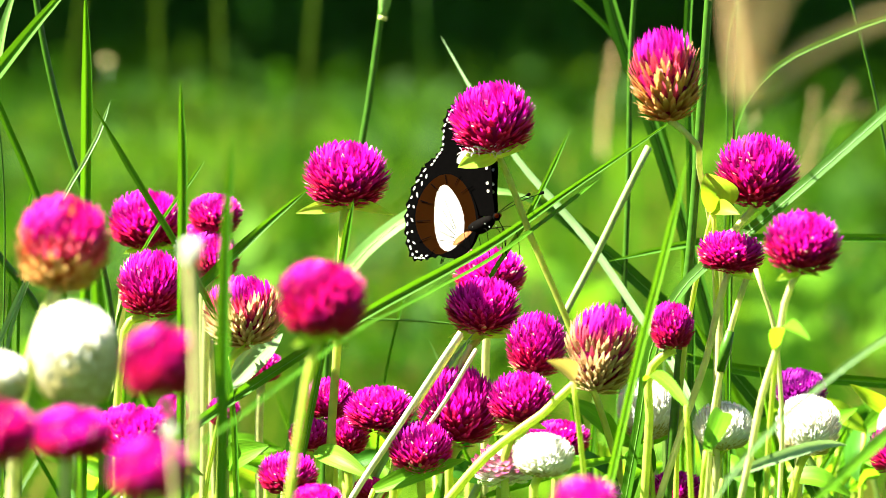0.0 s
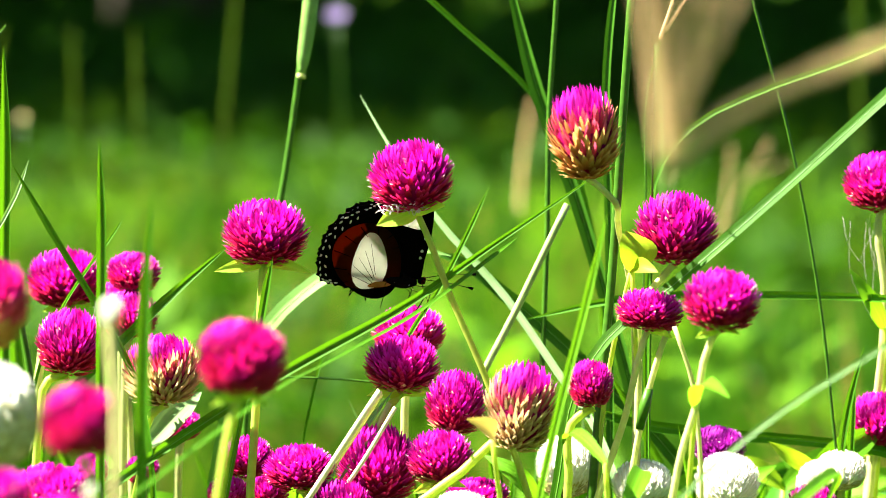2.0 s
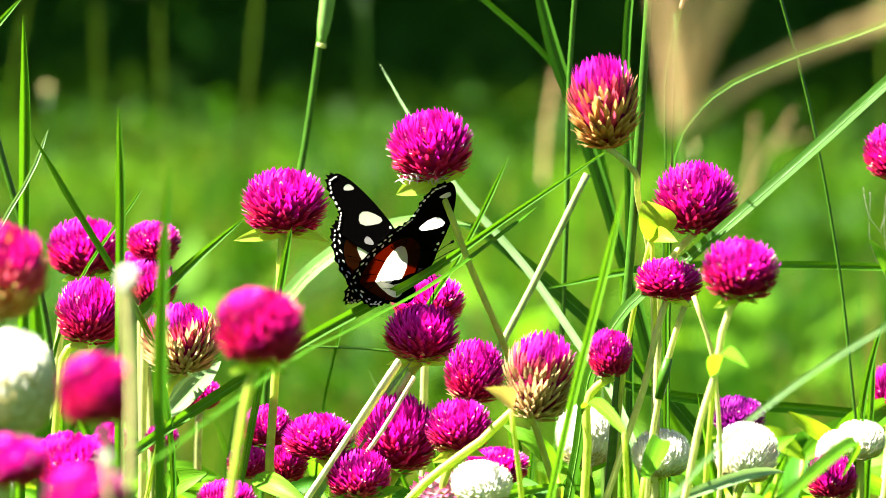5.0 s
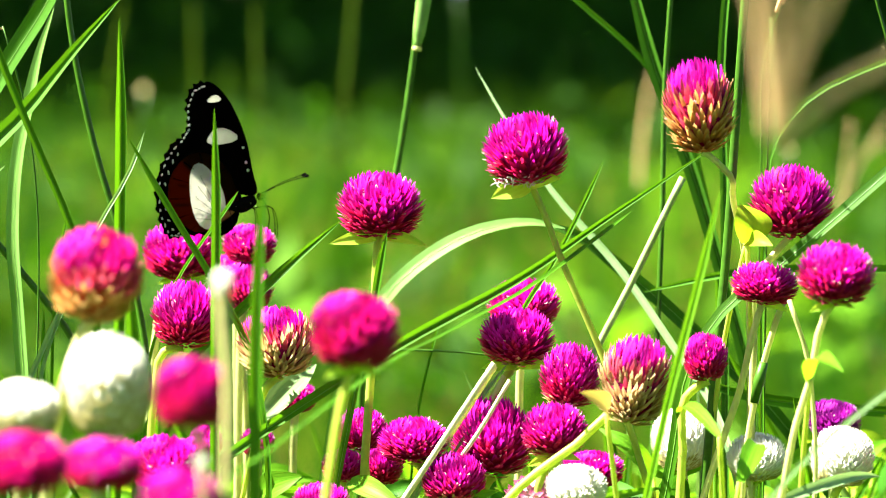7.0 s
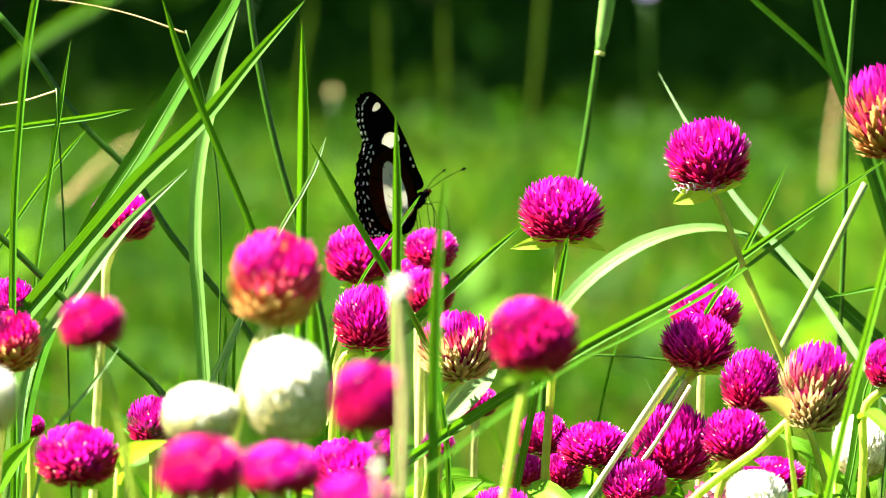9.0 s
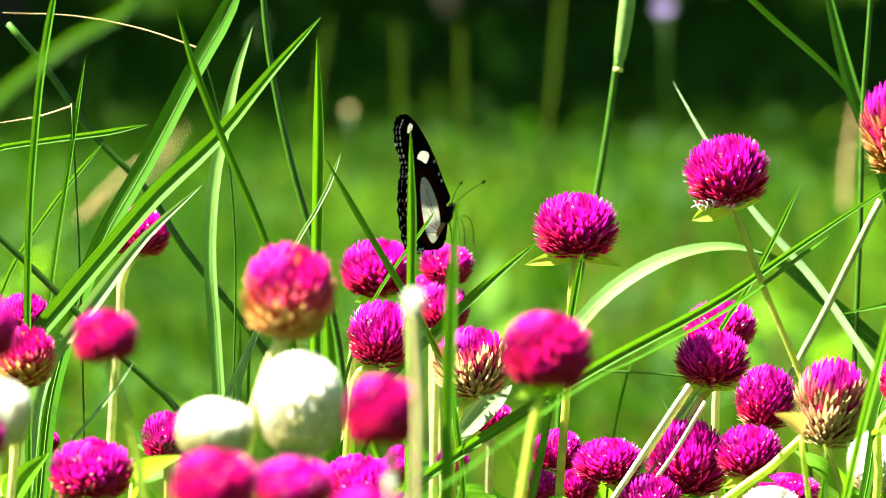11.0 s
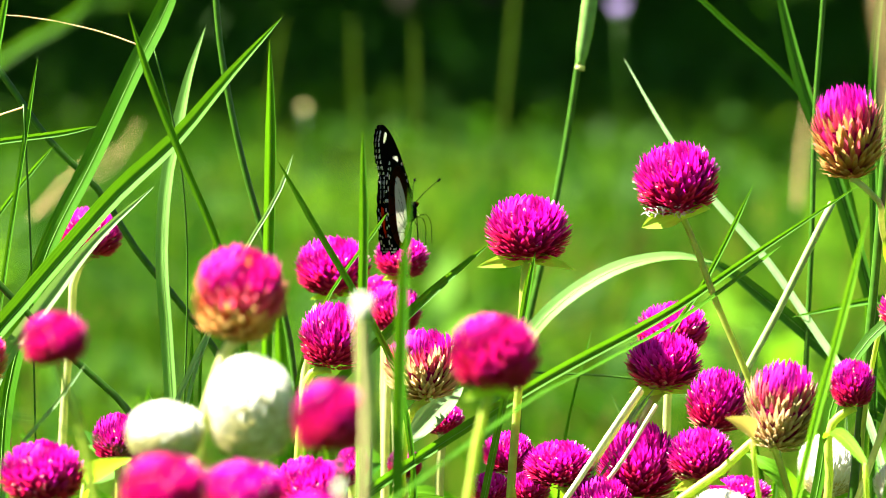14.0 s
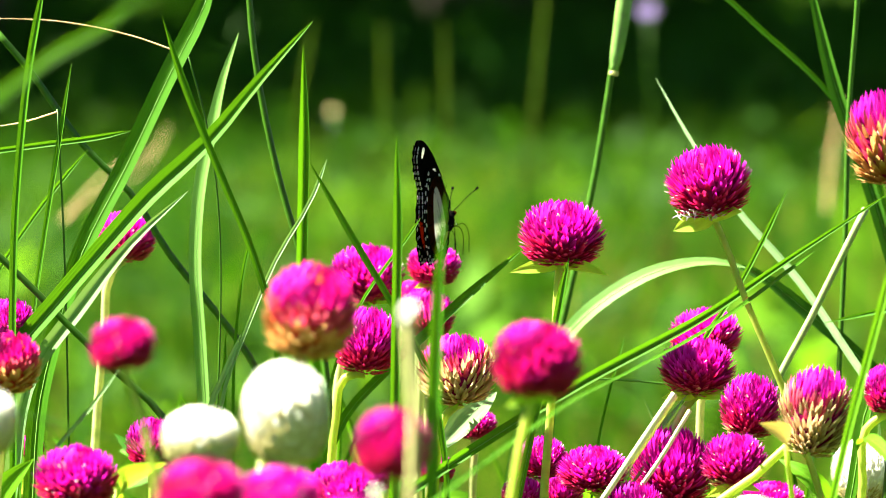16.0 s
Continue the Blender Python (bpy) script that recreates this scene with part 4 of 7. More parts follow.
flower('magenta', (0.0397, 1.4737, 0.5170), 0.0183, 0.0111, 0.0, [(0.0397, 1.4737, 0.5124), (0.0397, 1.4737, 0.5115), (0.0400, 1.4737, 0.5054), (0.0476, 1.4737, 0.3280), (0.0509, 1.4737, 0.0000)], 0.0024, label='magenta globe amaranth head close to the camera')
flower('magenta', (0.1644, 2.0000, 0.4682), 0.0198, 0.0183, 0.0, [(0.1644, 2.0000, 0.4605), (0.1634, 2.0000, 0.4578), (0.1624, 2.0000, 0.4495), (0.1419, 2.0000, 0.2472), (0.1332, 2.0000, 0.0000)], 0.0033, label='magenta globe amaranth head low in the stand')

# the stand on the left, close heads out of focus
front_head = flower('rose', (-0.0350, 1.6409, 0.5557), 0.0287, 0.0251, 3, [(-0.0357, 1.6409, 0.5452), (-0.0382, 1.6409, 0.5375), (-0.0419, 1.6409, 0.5171), (-0.0454, 1.6409, 0.4950), (-0.0693, 1.6409, 0.3064), (-0.0796, 1.6409, 0.0000)], 0.0027, ((-1, 0.05, 20), (1, 0.05, 20)), label='round magenta globe amaranth head close to the camera')
sway_a = flower('rose', (-0.0756, 1.4933, 0.5519), 0.0223, 0.0217, 0.0, [(-0.0756, 1.4933, 0.5428), (-0.0730, 1.4933, 0.5384), (-0.0723, 1.4933, 0.5261), (-0.0715, 1.4933, 0.5121), (-0.0640, 1.4933, 0.3298), (-0.0607, 1.4933, 0.0000)], 0.0025, label='deep crimson globe amaranth head close to the camera')
sway_b = flower('fading', (-0.1159, 1.6894, 0.5685), 0.0309, 0.0324, 8, [(-0.1178, 1.6894, 0.5550), (-0.1207, 1.6894, 0.5493), (-0.1252, 1.6894, 0.5362), (-0.1291, 1.6894, 0.5221), (-0.1324, 1.6894, 0.4871), (-0.1475, 1.6894, 0.2974), (-0.1539, 1.6894, 0.0000)], 0.0042, label='fading globe amaranth head, pink above orange-tan bracts')
flower('cream', (-0.1098, 1.6529, 0.5374), 0.0284, 0.0353, -4, [(-0.1089, 1.6529, 0.5240), (-0.1122, 1.6529, 0.5175), (-0.1132, 1.6529, 0.5055), (-0.1137, 1.6529, 0.4917), (-0.1204, 1.6529, 0.3035), (-0.1233, 1.6529, 0.0000)], 0.0034, label='large white globe amaranth head with a yellowish base')
flower('cream', (-0.1354, 1.6468, 0.5312), 0.0252, 0.0198, 0.0, [(-0.1354, 1.6468, 0.5229), (-0.1359, 1.6468, 0.5201), (-0.1362, 1.6468, 0.5030), (-0.1396, 1.6468, 0.3102), (-0.1409, 1.6468, 0.0000)], 0.0034, label='rounded white globe amaranth head close to the camera')
perch = flower('magenta', (-0.0878, 2.1125, 0.5468), 0.0220, 0.0164, 4, [(-0.0883, 2.1125, 0.5400), (-0.0911, 2.1125, 0.5340), (-0.0918, 2.1125, 0.5165), (-0.0902, 2.1125, 0.4946), (-0.0882, 2.1125, 0.4354), (-0.0823, 2.1125, 0.2395), (-0.0798, 2.1125, 0.0000)], 0.0035, ((-1, 0.04, 10), (1, 0.03, 0)), label="small magenta globe amaranth head, the butterfly's second perch")
beside_perch = flower('magenta', (-0.1150, 2.1200, 0.5437), 0.0303, 0.0242, -3, [(-0.1144, 2.1200, 0.5335), (-0.1187, 2.1200, 0.5312), (-0.1243, 2.1200, 0.5115), (-0.1266, 2.1200, 0.4895), (-0.1279, 2.1200, 0.4345), (-0.1322, 2.1200, 0.2390), (-0.1341, 2.1200, 0.0000)], 0.0035, ((-1, 0.05, 10), (1, 0.06, -10)), label='broad magenta globe amaranth head with a green leaf below')
flower('magenta', (-0.0978, 2.1650, 0.5343), 0.0138, 0.0103, 0.0, [(-0.0978, 2.1650, 0.5300), (-0.0963, 2.1650, 0.5231), (-0.0957, 2.1650, 0.4940), (-0.0948, 2.1650, 0.4289), (-0.0924, 2.1650, 0.2359), (-0.0914, 2.1650, 0.0000)], 0.0036, label='small magenta globe amaranth head between two larger ones')
flower('magenta', (-0.1079, 2.0300, 0.5266), 0.0259, 0.0267, 5, [(-0.1089, 2.0300, 0.5154), (-0.1159, 2.0300, 0.5132), (-0.1191, 2.0300, 0.4985), (-0.1214, 2.0300, 0.4458), (-0.1292, 2.0300, 0.2452), (-0.1325, 2.0300, 0.0000)], 0.0033, label='deep magenta globe amaranth head below the perch')
flower('tan', (-0.0726, 1.9925, 0.5199), 0.0295, 0.0275, -6, [(-0.0714, 1.9925, 0.5084), (-0.0768, 1.9925, 0.5034), (-0.0800, 1.9925, 0.4848), (-0.0811, 1.9925, 0.4620), (-0.0899, 1.9925, 0.2541), (-0.0937, 1.9925, 0.0000)], 0.0033, label='globe amaranth head with pink top and dry tan base', old=0.2)
flower('magenta', (-0.0689, 2.0750, 0.4918), 0.0169, 0.0130, 0.0, [(-0.0689, 2.0750, 0.4864), (-0.0694, 2.0750, 0.4811), (-0.0699, 2.0750, 0.4401), (-0.0722, 2.0750, 0.2421), (-0.0732, 2.0750, 0.0000)], 0.0034, label='dark crimson globe amaranth head in the shade of a leaf')
flower('rose', (-0.1167, 1.4387, 0.5387), 0.0247, 0.0183, 0.0, [(-0.1167, 1.4387, 0.5310), (-0.1171, 1.4387, 0.5300), (-0.1174, 1.4387, 0.5209), (-0.1224, 1.4387, 0.3399), (-0.1246, 1.4387, 0.0000)], 0.0023, label='magenta globe amaranth head close to the camera, out of focus')
flower('magenta', (-0.1016, 1.5151, 0.5298), 0.0235, 0.0156, 0.0, [(-0.1016, 1.5151, 0.5232), (-0.1008, 1.5151, 0.5203), (-0.0993, 1.5151, 0.5093), (-0.0791, 1.5151, 0.3263), (-0.0704, 1.5151, 0.0000)], 0.0025, label='magenta globe amaranth head close to the camera, out of focus')
flower('magenta', (-0.0748, 1.4215, 0.5313), 0.0224, 0.0181, 0.0, [(-0.0748, 1.4215, 0.5237), (-0.0749, 1.4215, 0.5227), (-0.0749, 1.4215, 0.5139), (-0.0755, 1.4215, 0.3376), (-0.0758, 1.4215, 0.0000)], 0.0023, label='magenta globe amaranth head close to the camera, out of focus')
flower('magenta', (-0.1064, 1.8690, 0.4902), 0.0256, 0.0191, 0.0, [(-0.1064, 1.8690, 0.4823), (-0.1075, 1.8690, 0.4809), (-0.1076, 1.8690, 0.4692), (-0.1086, 1.8690, 0.2673), (-0.1091, 1.8690, 0.0000)], 0.0031, label='magenta globe amaranth head low in the stand')
flower('magenta', (-0.1005, 1.9625, 0.4838), 0.0129, 0.0110, 0.0, [(-0.1005, 1.9625, 0.4792), (-0.1011, 1.9625, 0.4746), (-0.1012, 1.9625, 0.4542), (-0.1019, 1.9625, 0.2498), (-0.1022, 1.9625, 0.0000)], 0.0032, label='small crimson globe amaranth head low in the stand')
flower('magenta', (-0.0827, 2.0600, 0.4763), 0.0140, 0.0115, 0.0, [(-0.0827, 2.0600, 0.4714), (-0.0827, 2.0600, 0.4656), (-0.0822, 2.0600, 0.4420), (-0.0780, 2.0600, 0.2431), (-0.0762, 2.0600, 0.0000)], 0.0034, label='small crimson globe amaranth head low in the stand')
flower('magenta', (-0.0989, 2.0000, 0.4830), 0.0132, 0.0129, 0.0, [(-0.0989, 2.0000, 0.4775), (-0.0989, 2.0000, 0.4736), (-0.0990, 2.0000, 0.4612), (-0.1000, 2.0000, 0.2536), (-0.1005, 2.0000, 0.0000)], 0.0033, label='small crimson globe amaranth head low in the stand')
flower('magenta', (-0.0893, 2.1050, 0.5309), 0.0231, 0.0200, 4, [(-0.0899, 2.1050, 0.5226), (-0.0905, 2.1050, 0.5179), (-0.0916, 2.1050, 0.4960), (-0.0924, 2.1050, 0.4544), (-0.0957, 2.1050, 0.2499), (-0.0971, 2.1050, 0.0000)], 0.0035, label='magenta globe amaranth head crowded behind a darker one')

# the stand further left
sway_c = flower('rose', (-0.1602, 1.5728, 0.5654), 0.0202, 0.0167, -6, [(-0.1595, 1.5728, 0.5584), (-0.1586, 1.5728, 0.5559), (-0.1528, 1.5728, 0.5397), (-0.1486, 1.5728, 0.5184), (-0.1194, 1.5728, 0.3258), (-0.1069, 1.5728, 0.0000)], 0.0023, label='pink-magenta globe amaranth head on a pale stem close to the camera')
flower('magenta', (-0.1938, 1.8327, 0.4975), 0.0294, 0.0221, 0.0, [(-0.1938, 1.8327, 0.4881), (-0.1938, 1.8327, 0.4872), (-0.1929, 1.8327, 0.4757), (-0.1785, 1.8327, 0.2753), (-0.1725, 1.8327, 0.0000)], 0.0030, ((1, 0.06, 0),), label='broad magenta globe amaranth head low in the stand')
flower('magenta', (-0.1810, 1.9625, 0.4953), 0.0198, 0.0195, 0.0, [(-0.1810, 1.9625, 0.4871), (-0.1810, 1.9625, 0.4843), (-0.1810, 1.9625, 0.4720), (-0.1804, 1.9625, 0.2596), (-0.1802, 1.9625, 0.0000)], 0.0032, label='magenta globe amaranth head beside a white one')
flower('fading', (-0.2210, 1.8690, 0.5325), 0.0238, 0.0225, 0.0, [(-0.2210, 1.8690, 0.5229), (-0.2221, 1.8690, 0.5191), (-0.2241, 1.8690, 0.4996), (-0.2260, 1.8690, 0.4801), (-0.2427, 1.8690, 0.2733), (-0.2499, 1.8690, 0.0000)], 0.0031, label='fading globe amaranth head, pink above orange-tan bracts')
flower('magenta', (-0.2352, 1.9850, 0.5368), 0.0196, 0.0175, 0.0, [(-0.2352, 1.9850, 0.5294), (-0.2369, 1.9850, 0.5261), (-0.2389, 1.9850, 0.5054), (-0.2399, 1.9850, 0.4660), (-0.2443, 1.9850, 0.2563), (-0.2463, 1.9850, 0.0000)], 0.0033, label='magenta globe amaranth head behind a fading one')
flower('magenta', (-0.1882, 1.5279, 0.5717), 0.0178, 0.0194, 0.0, [(-0.1882, 1.5279, 0.5635), (-0.1889, 1.5279, 0.5598), (-0.1896, 1.5279, 0.5422), (-0.1901, 1.5279, 0.5215), (-0.1935, 1.5279, 0.3317), (-0.1949, 1.5279, 0.0000)], 0.0025, label='magenta globe amaranth head close to the camera')
flower('cream', (-0.1901, 1.5652, 0.5434), 0.0201, 0.0219, 0.0, [(-0.1901, 1.5652, 0.5342), (-0.1908, 1.5652, 0.5317), (-0.1913, 1.5652, 0.5170), (-0.1962, 1.5652, 0.3257), (-0.1984, 1.5652, 0.0000)], 0.0026, label='white globe amaranth head close to the camera')
flower('magenta', (-0.2067, 2.1125, 0.5589), 0.0260, 0.0200, 5, [(-0.2075, 2.1125, 0.5505), (-0.2115, 2.1125, 0.5453), (-0.2141, 2.1125, 0.5233), (-0.2169, 2.1125, 0.4925), (-0.2190, 2.1125, 0.4507), (-0.2278, 2.1125, 0.2479), (-0.2315, 2.1125, 0.0000)], 0.0035, label='magenta globe amaranth head seen between two broad blades')
flower('magenta', (-0.2647, 2.0900, 0.5989), 0.0115, 0.0104, 0.0, [(-0.2647, 2.0900, 0.5945), (-0.2656, 2.0900, 0.5876), (-0.2678, 2.0900, 0.5551), (-0.2699, 2.0900, 0.4527), (-0.2736, 2.0900, 0.2490), (-0.2752, 2.0900, 0.0000)], 0.0034, label='small magenta globe amaranth head high above the stand')
flower('magenta', (-0.1889, 1.5279, 0.5404), 0.0118, 0.0131, 0.0, [(-0.1889, 1.5279, 0.5348), (-0.1889, 1.5279, 0.5311), (-0.1889, 1.5279, 0.5215), (-0.1888, 1.5279, 0.3317), (-0.1887, 1.5279, 0.0000)], 0.0025, label='magenta globe amaranth head close to the camera, out of focus')
flower('magenta', (-0.2340, 2.0375, 0.4856), 0.0112, 0.0088, 0.0, [(-0.2340, 2.0375, 0.4819), (-0.2340, 2.0375, 0.4788), (-0.2340, 2.0375, 0.4596), (-0.2337, 2.0375, 0.2528), (-0.2336, 2.0375, 0.0000)], 0.0033, label='small magenta globe amaranth head low in the stand')

# the stand on the right
flower('magenta', (0.1993, 2.1050, 0.5810), 0.0310, 0.0240, 2, [(0.1989, 2.1050, 0.5709), (0.1980, 2.1050, 0.5645), (0.2002, 2.1050, 0.5427), (0.1998, 2.1050, 0.5188), (0.1972, 2.1050, 0.4948), (0.1944, 2.1050, 0.4664), (0.1772, 2.1050, 0.2565), (0.1699, 2.1050, 0.0000)], 0.0030, label='magenta globe amaranth head on a tall pale stem with cobweb', pale=True)
flower('magenta', (0.2087, 2.1162, 0.5322), 0.0107, 0.0128, 12, [(0.2076, 2.1162, 0.5270), (0.2057, 2.1162, 0.5243), (0.2026, 2.1162, 0.5156), (0.2005, 2.1162, 0.4937), (0.1977, 2.1162, 0.4651), (0.1805, 2.1162, 0.2558), (0.1731, 2.1162, 0.0000)], 0.0020, label='unopened magenta globe amaranth bud beside a stem')
flower('magenta', (0.1980, 2.0975, 0.4901), 0.0253, 0.0235, 0.0, [(0.1980, 2.0975, 0.4802), (0.1959, 2.0975, 0.4759), (0.1948, 2.0975, 0.4672), (0.1733, 2.0975, 0.2570), (0.1642, 2.0975, 0.0000)], 0.0034, ((-1, 0.06, 20), (1, 0.05, 0)), label='magenta globe amaranth head with green leaves beneath')
flower('magenta', (0.2183, 2.0900, 0.5048), 0.0239, 0.0212, 8, [(0.2170, 2.0900, 0.4960), (0.2135, 2.0900, 0.4918), (0.2114, 2.0900, 0.4680), (0.1959, 2.0900, 0.2574), (0.1893, 2.0900, 0.0000)], 0.0034, label='magenta globe amaranth head behind a grass stem')
flower('magenta', (0.2136, 2.0375, 0.4873), 0.0242, 0.0246, 0.0, [(0.2136, 2.0375, 0.4769), (0.2124, 2.0375, 0.4737), (0.2124, 2.0375, 0.4653), (0.2127, 2.0375, 0.2559), (0.2129, 2.0375, 0.0000)], 0.0033, label='magenta globe amaranth head low in the stand')
flower('white', (0.1782, 2.0375, 0.4778), 0.0202, 0.0158, 0.0, [(0.1782, 2.0375, 0.4704), (0.1782, 2.0375, 0.4697), (0.1782, 2.0375, 0.4612), (0.1784, 2.0375, 0.2537), (0.1784, 2.0375, 0.0000)], 0.0033, label='white globe amaranth head flecked with tan', old=0.5)
flower('white', (0.1710, 2.0450, 0.4712), 0.0190, 0.0203, 0.0, [(0.1710, 2.0450, 0.4627), (0.1700, 2.0450, 0.4596), (0.1694, 2.0450, 0.4511), (0.1566, 2.0450, 0.2481), (0.1511, 2.0450, 0.0000)], 0.0034, label='white globe amaranth head turning tan', old=0.4)

# long grass blades through the middle
slant_blade = blade([(0.0887, 2.0450, 0.5886), (0.0451, 2.0312, 0.5603), (0.0199, 2.0175, 0.5439), (-0.0277, 2.0038, 0.5185), (-0.0624, 1.9900, 0.4979), (-0.0926, 1.9762, 0.4782), (-0.1082, 1.9617, 0.4666), (-0.1753, 1.7216, 0.2940), (-0.2030, 1.6478, 0.0000)], 0.0042, 0.35, label='long glossy green grass blade lying slantwise across the stand', taper=30, material=blade_fresh)
slant_shoot = blade([(0.0574, 2.0225, 0.5661), (0.0246, 1.9780, 0.5453), (-0.0045, 1.8977, 0.5352), (-0.0323, 1.7441, 0.5329), (-0.0610, 1.6519, 0.5190), (-0.0769, 1.5652, 0.5119), (-0.1308, 1.4147, 0.3426), (-0.1521, 1.3548, 0.0000)], 0.0018, 0.15, label='bright green grass blade lying slantwise across the stand', material=blade_fresh, facing=(-0.3, -0.75, 0.6))
bent_blade = blade([(-0.0009, 2.1500, 0.6134), (0.0107, 2.1339, 0.5938), (0.0285, 2.1179, 0.5674), (0.0554, 2.1018, 0.5370), (0.0744, 2.0857, 0.5102), (0.0888, 2.0696, 0.4892), (0.0967, 2.0536, 0.4663), (0.1002, 2.0375, 0.4448), (0.1228, 1.9478, 0.2460), (0.1280, 1.8414, 0.0000)], 0.0031, 0.35, label='pale grey-green grass blade bent across the middle', material=blade_pale, taper=30)
# One arching blade in two pieces, coloured as its lit and its shaded part.
arching_blade = blade([(0.0340, 2.1050, 0.5535), (0.0207, 2.1050, 0.5560), (0.0013, 2.1050, 0.5530), (-0.0183, 2.1050, 0.5430), (-0.0357, 2.1050, 0.5270), (-0.0470, 2.1080, 0.5050), (-0.0590, 2.1120, 0.4500), (-0.0720, 2.1200, 0.2400), (-0.0760, 2.1200, 0.0000)], 0.0070, 0.15, label='sunlit part of the arching grass blade, its light put into the colour', facing=(0.0, -0.75, 0.66), material=blade_lit)
shaded_blade = blade([(0.0240, 2.1120, 0.5550), (0.0359, 2.1120, 0.5517), (0.0554, 2.1120, 0.5376), (0.0879, 2.1120, 0.5088), (0.1205, 2.1120, 0.4743), (0.1379, 2.1120, 0.4481), (0.2219, 2.1120, 0.2464), (0.2579, 2.1120, 0.0000)], 0.0058, 0.15, label='shaded drooping part of the arching blade behind the butterfly flower, darkened in colour', material=blade_deep)
culm([(0.0776, 2.0750, 0.5750), (0.0664, 2.0750, 0.5519), (0.0568, 2.0750, 0.5322), (0.0462, 2.0750, 0.5120), (0.0377, 2.0750, 0.4940), (0.0248, 2.0750, 0.4682), (0.0099, 2.0750, 0.4401), (-0.0726, 2.0750, 0.2421), (-0.1080, 2.0750, 0.0000)], 0.0036, 0.35, label='dry pale grass stalk leaning across the stand', material=culm_pale)
blade([(0.0533, 2.1350, 0.6729), (0.0598, 2.1350, 0.6466), (0.0663, 2.1350, 0.6214), (0.0837, 2.1350, 0.5719), (0.0968, 2.1350, 0.5278), (0.1056, 2.1350, 0.4946), (0.1100, 2.1350, 0.4636), (0.1344, 2.1350, 0.2550), (0.1448, 2.1350, 0.0000)], 0.0058, 0.35, label='broad dark green grass blade standing upright', material=blade_deep)
culm([(0.0757, 2.1125, 0.6731), (0.0747, 2.1125, 0.6515), (0.0720, 2.1125, 0.6103), (0.0710, 2.1125, 0.5581), (0.0696, 2.1125, 0.5210), (0.0673, 2.1125, 0.4663), (0.0599, 2.1125, 0.2565), (0.0567, 2.1125, 0.0000)], 0.0026, 0.35, label='thin upright grass stalk')
blade([(0.0030, 2.1875, 0.6657), (0.0209, 2.1875, 0.6545), (0.0388, 2.1875, 0.6387), (0.0679, 2.1875, 0.6112), (0.0836, 2.1875, 0.5846), (0.0926, 2.1875, 0.5507), (0.0946, 2.1875, 0.4579), (0.0986, 2.1875, 0.2518), (0.1002, 2.1875, 0.0000)], 0.0022, 0.35, label='bright green grass blade high above the stand')
culm([(0.1001, 2.0000, 0.6786), (0.0973, 2.0000, 0.6416), (0.0944, 2.0000, 0.6005), (0.0906, 2.0000, 0.5469), (0.0874, 2.0000, 0.5139), (0.0843, 2.0000, 0.4786), (0.0686, 2.0000, 0.2633), (0.0619, 2.0000, 0.0000)], 0.0041, 0.35, label='sturdy green grass stalk with a joint', nodes=(0.42,))
blade([(0.0982, 2.0900, 0.6691), (0.0950, 2.0900, 0.6476), (0.0928, 2.0900, 0.6176), (0.0938, 2.0900, 0.5746), (0.0946, 2.0900, 0.4686), (0.0961, 2.0900, 0.2578), (0.0967, 2.0900, 0.0000)], 0.0032, 0.35, label='narrow green grass blade standing upright', material=blade_deep)
blade([(0.0815, 1.8129, 0.5876), (0.0735, 1.8129, 0.5540), (0.0641, 1.8129, 0.5166), (0.0603, 1.8129, 0.4997), (0.0241, 1.8129, 0.2909), (0.0085, 1.8129, 0.0000)], 0.0027, 0.35, label='bright green grass blade rising over the stems', material=leaf_green)
blade([(0.2324, 1.9625, 0.6583), (0.2058, 1.9625, 0.6367), (0.1516, 1.9625, 0.5880), (0.1111, 1.9625, 0.5527), (0.0878, 1.9625, 0.5336), (0.0766, 1.9625, 0.5154), (0.0705, 1.9625, 0.4829), (0.0379, 1.9625, 0.2656), (0.0240, 1.9625, 0.0000)], 0.0048, 0.15, label='long bright green grass blade rising slantwise', material=blade_fresh)
culm([(0.1423, 2.0750, 0.6734), (0.1487, 2.0750, 0.6478), (0.1604, 2.0750, 0.6047), (0.1733, 2.0750, 0.5365), (0.1802, 2.0750, 0.4763), (0.1811, 2.0750, 0.4698), (0.2043, 2.0750, 0.2584), (0.2142, 2.0750, 0.0000)], 0.0015, 0.35, label='very thin green grass stalk')
blade([(0.0629, 2.0900, 0.5303), (0.0969, 2.0900, 0.5374), (0.1508, 2.0900, 0.5391), (0.2195, 2.0900, 0.5362), (0.2524, 2.0900, 0.5328), (0.2697, 2.0900, 0.5218), (0.3537, 2.0900, 0.2870), (0.3897, 2.0900, 0.0000)], 0.0032, 0.35, label='narrow grass blade lying level')
blade([(0.0745, 2.0900, 0.5012), (0.0961, 2.0900, 0.4925), (0.1328, 2.0900, 0.4864), (0.1690, 2.0900, 0.4834), (0.1975, 2.0900, 0.4795), (0.2299, 2.0900, 0.4665), (0.3139, 2.0900, 0.2566), (0.3499, 2.0900, 0.0000)], 0.0043, 0.35, label='narrow grass blade lying level lower down')
blade([(0.1726, 1.6833, 0.5624), (0.1553, 1.6833, 0.5516), (0.1309, 1.6833, 0.5361), (0.1048, 1.6833, 0.5148), (0.0288, 1.6833, 0.3133), (-0.0038, 1.6833, 0.0000)], 0.0017, 0.3, label='pale green grass blade rising slantwise among the stems', material=blade_pale)
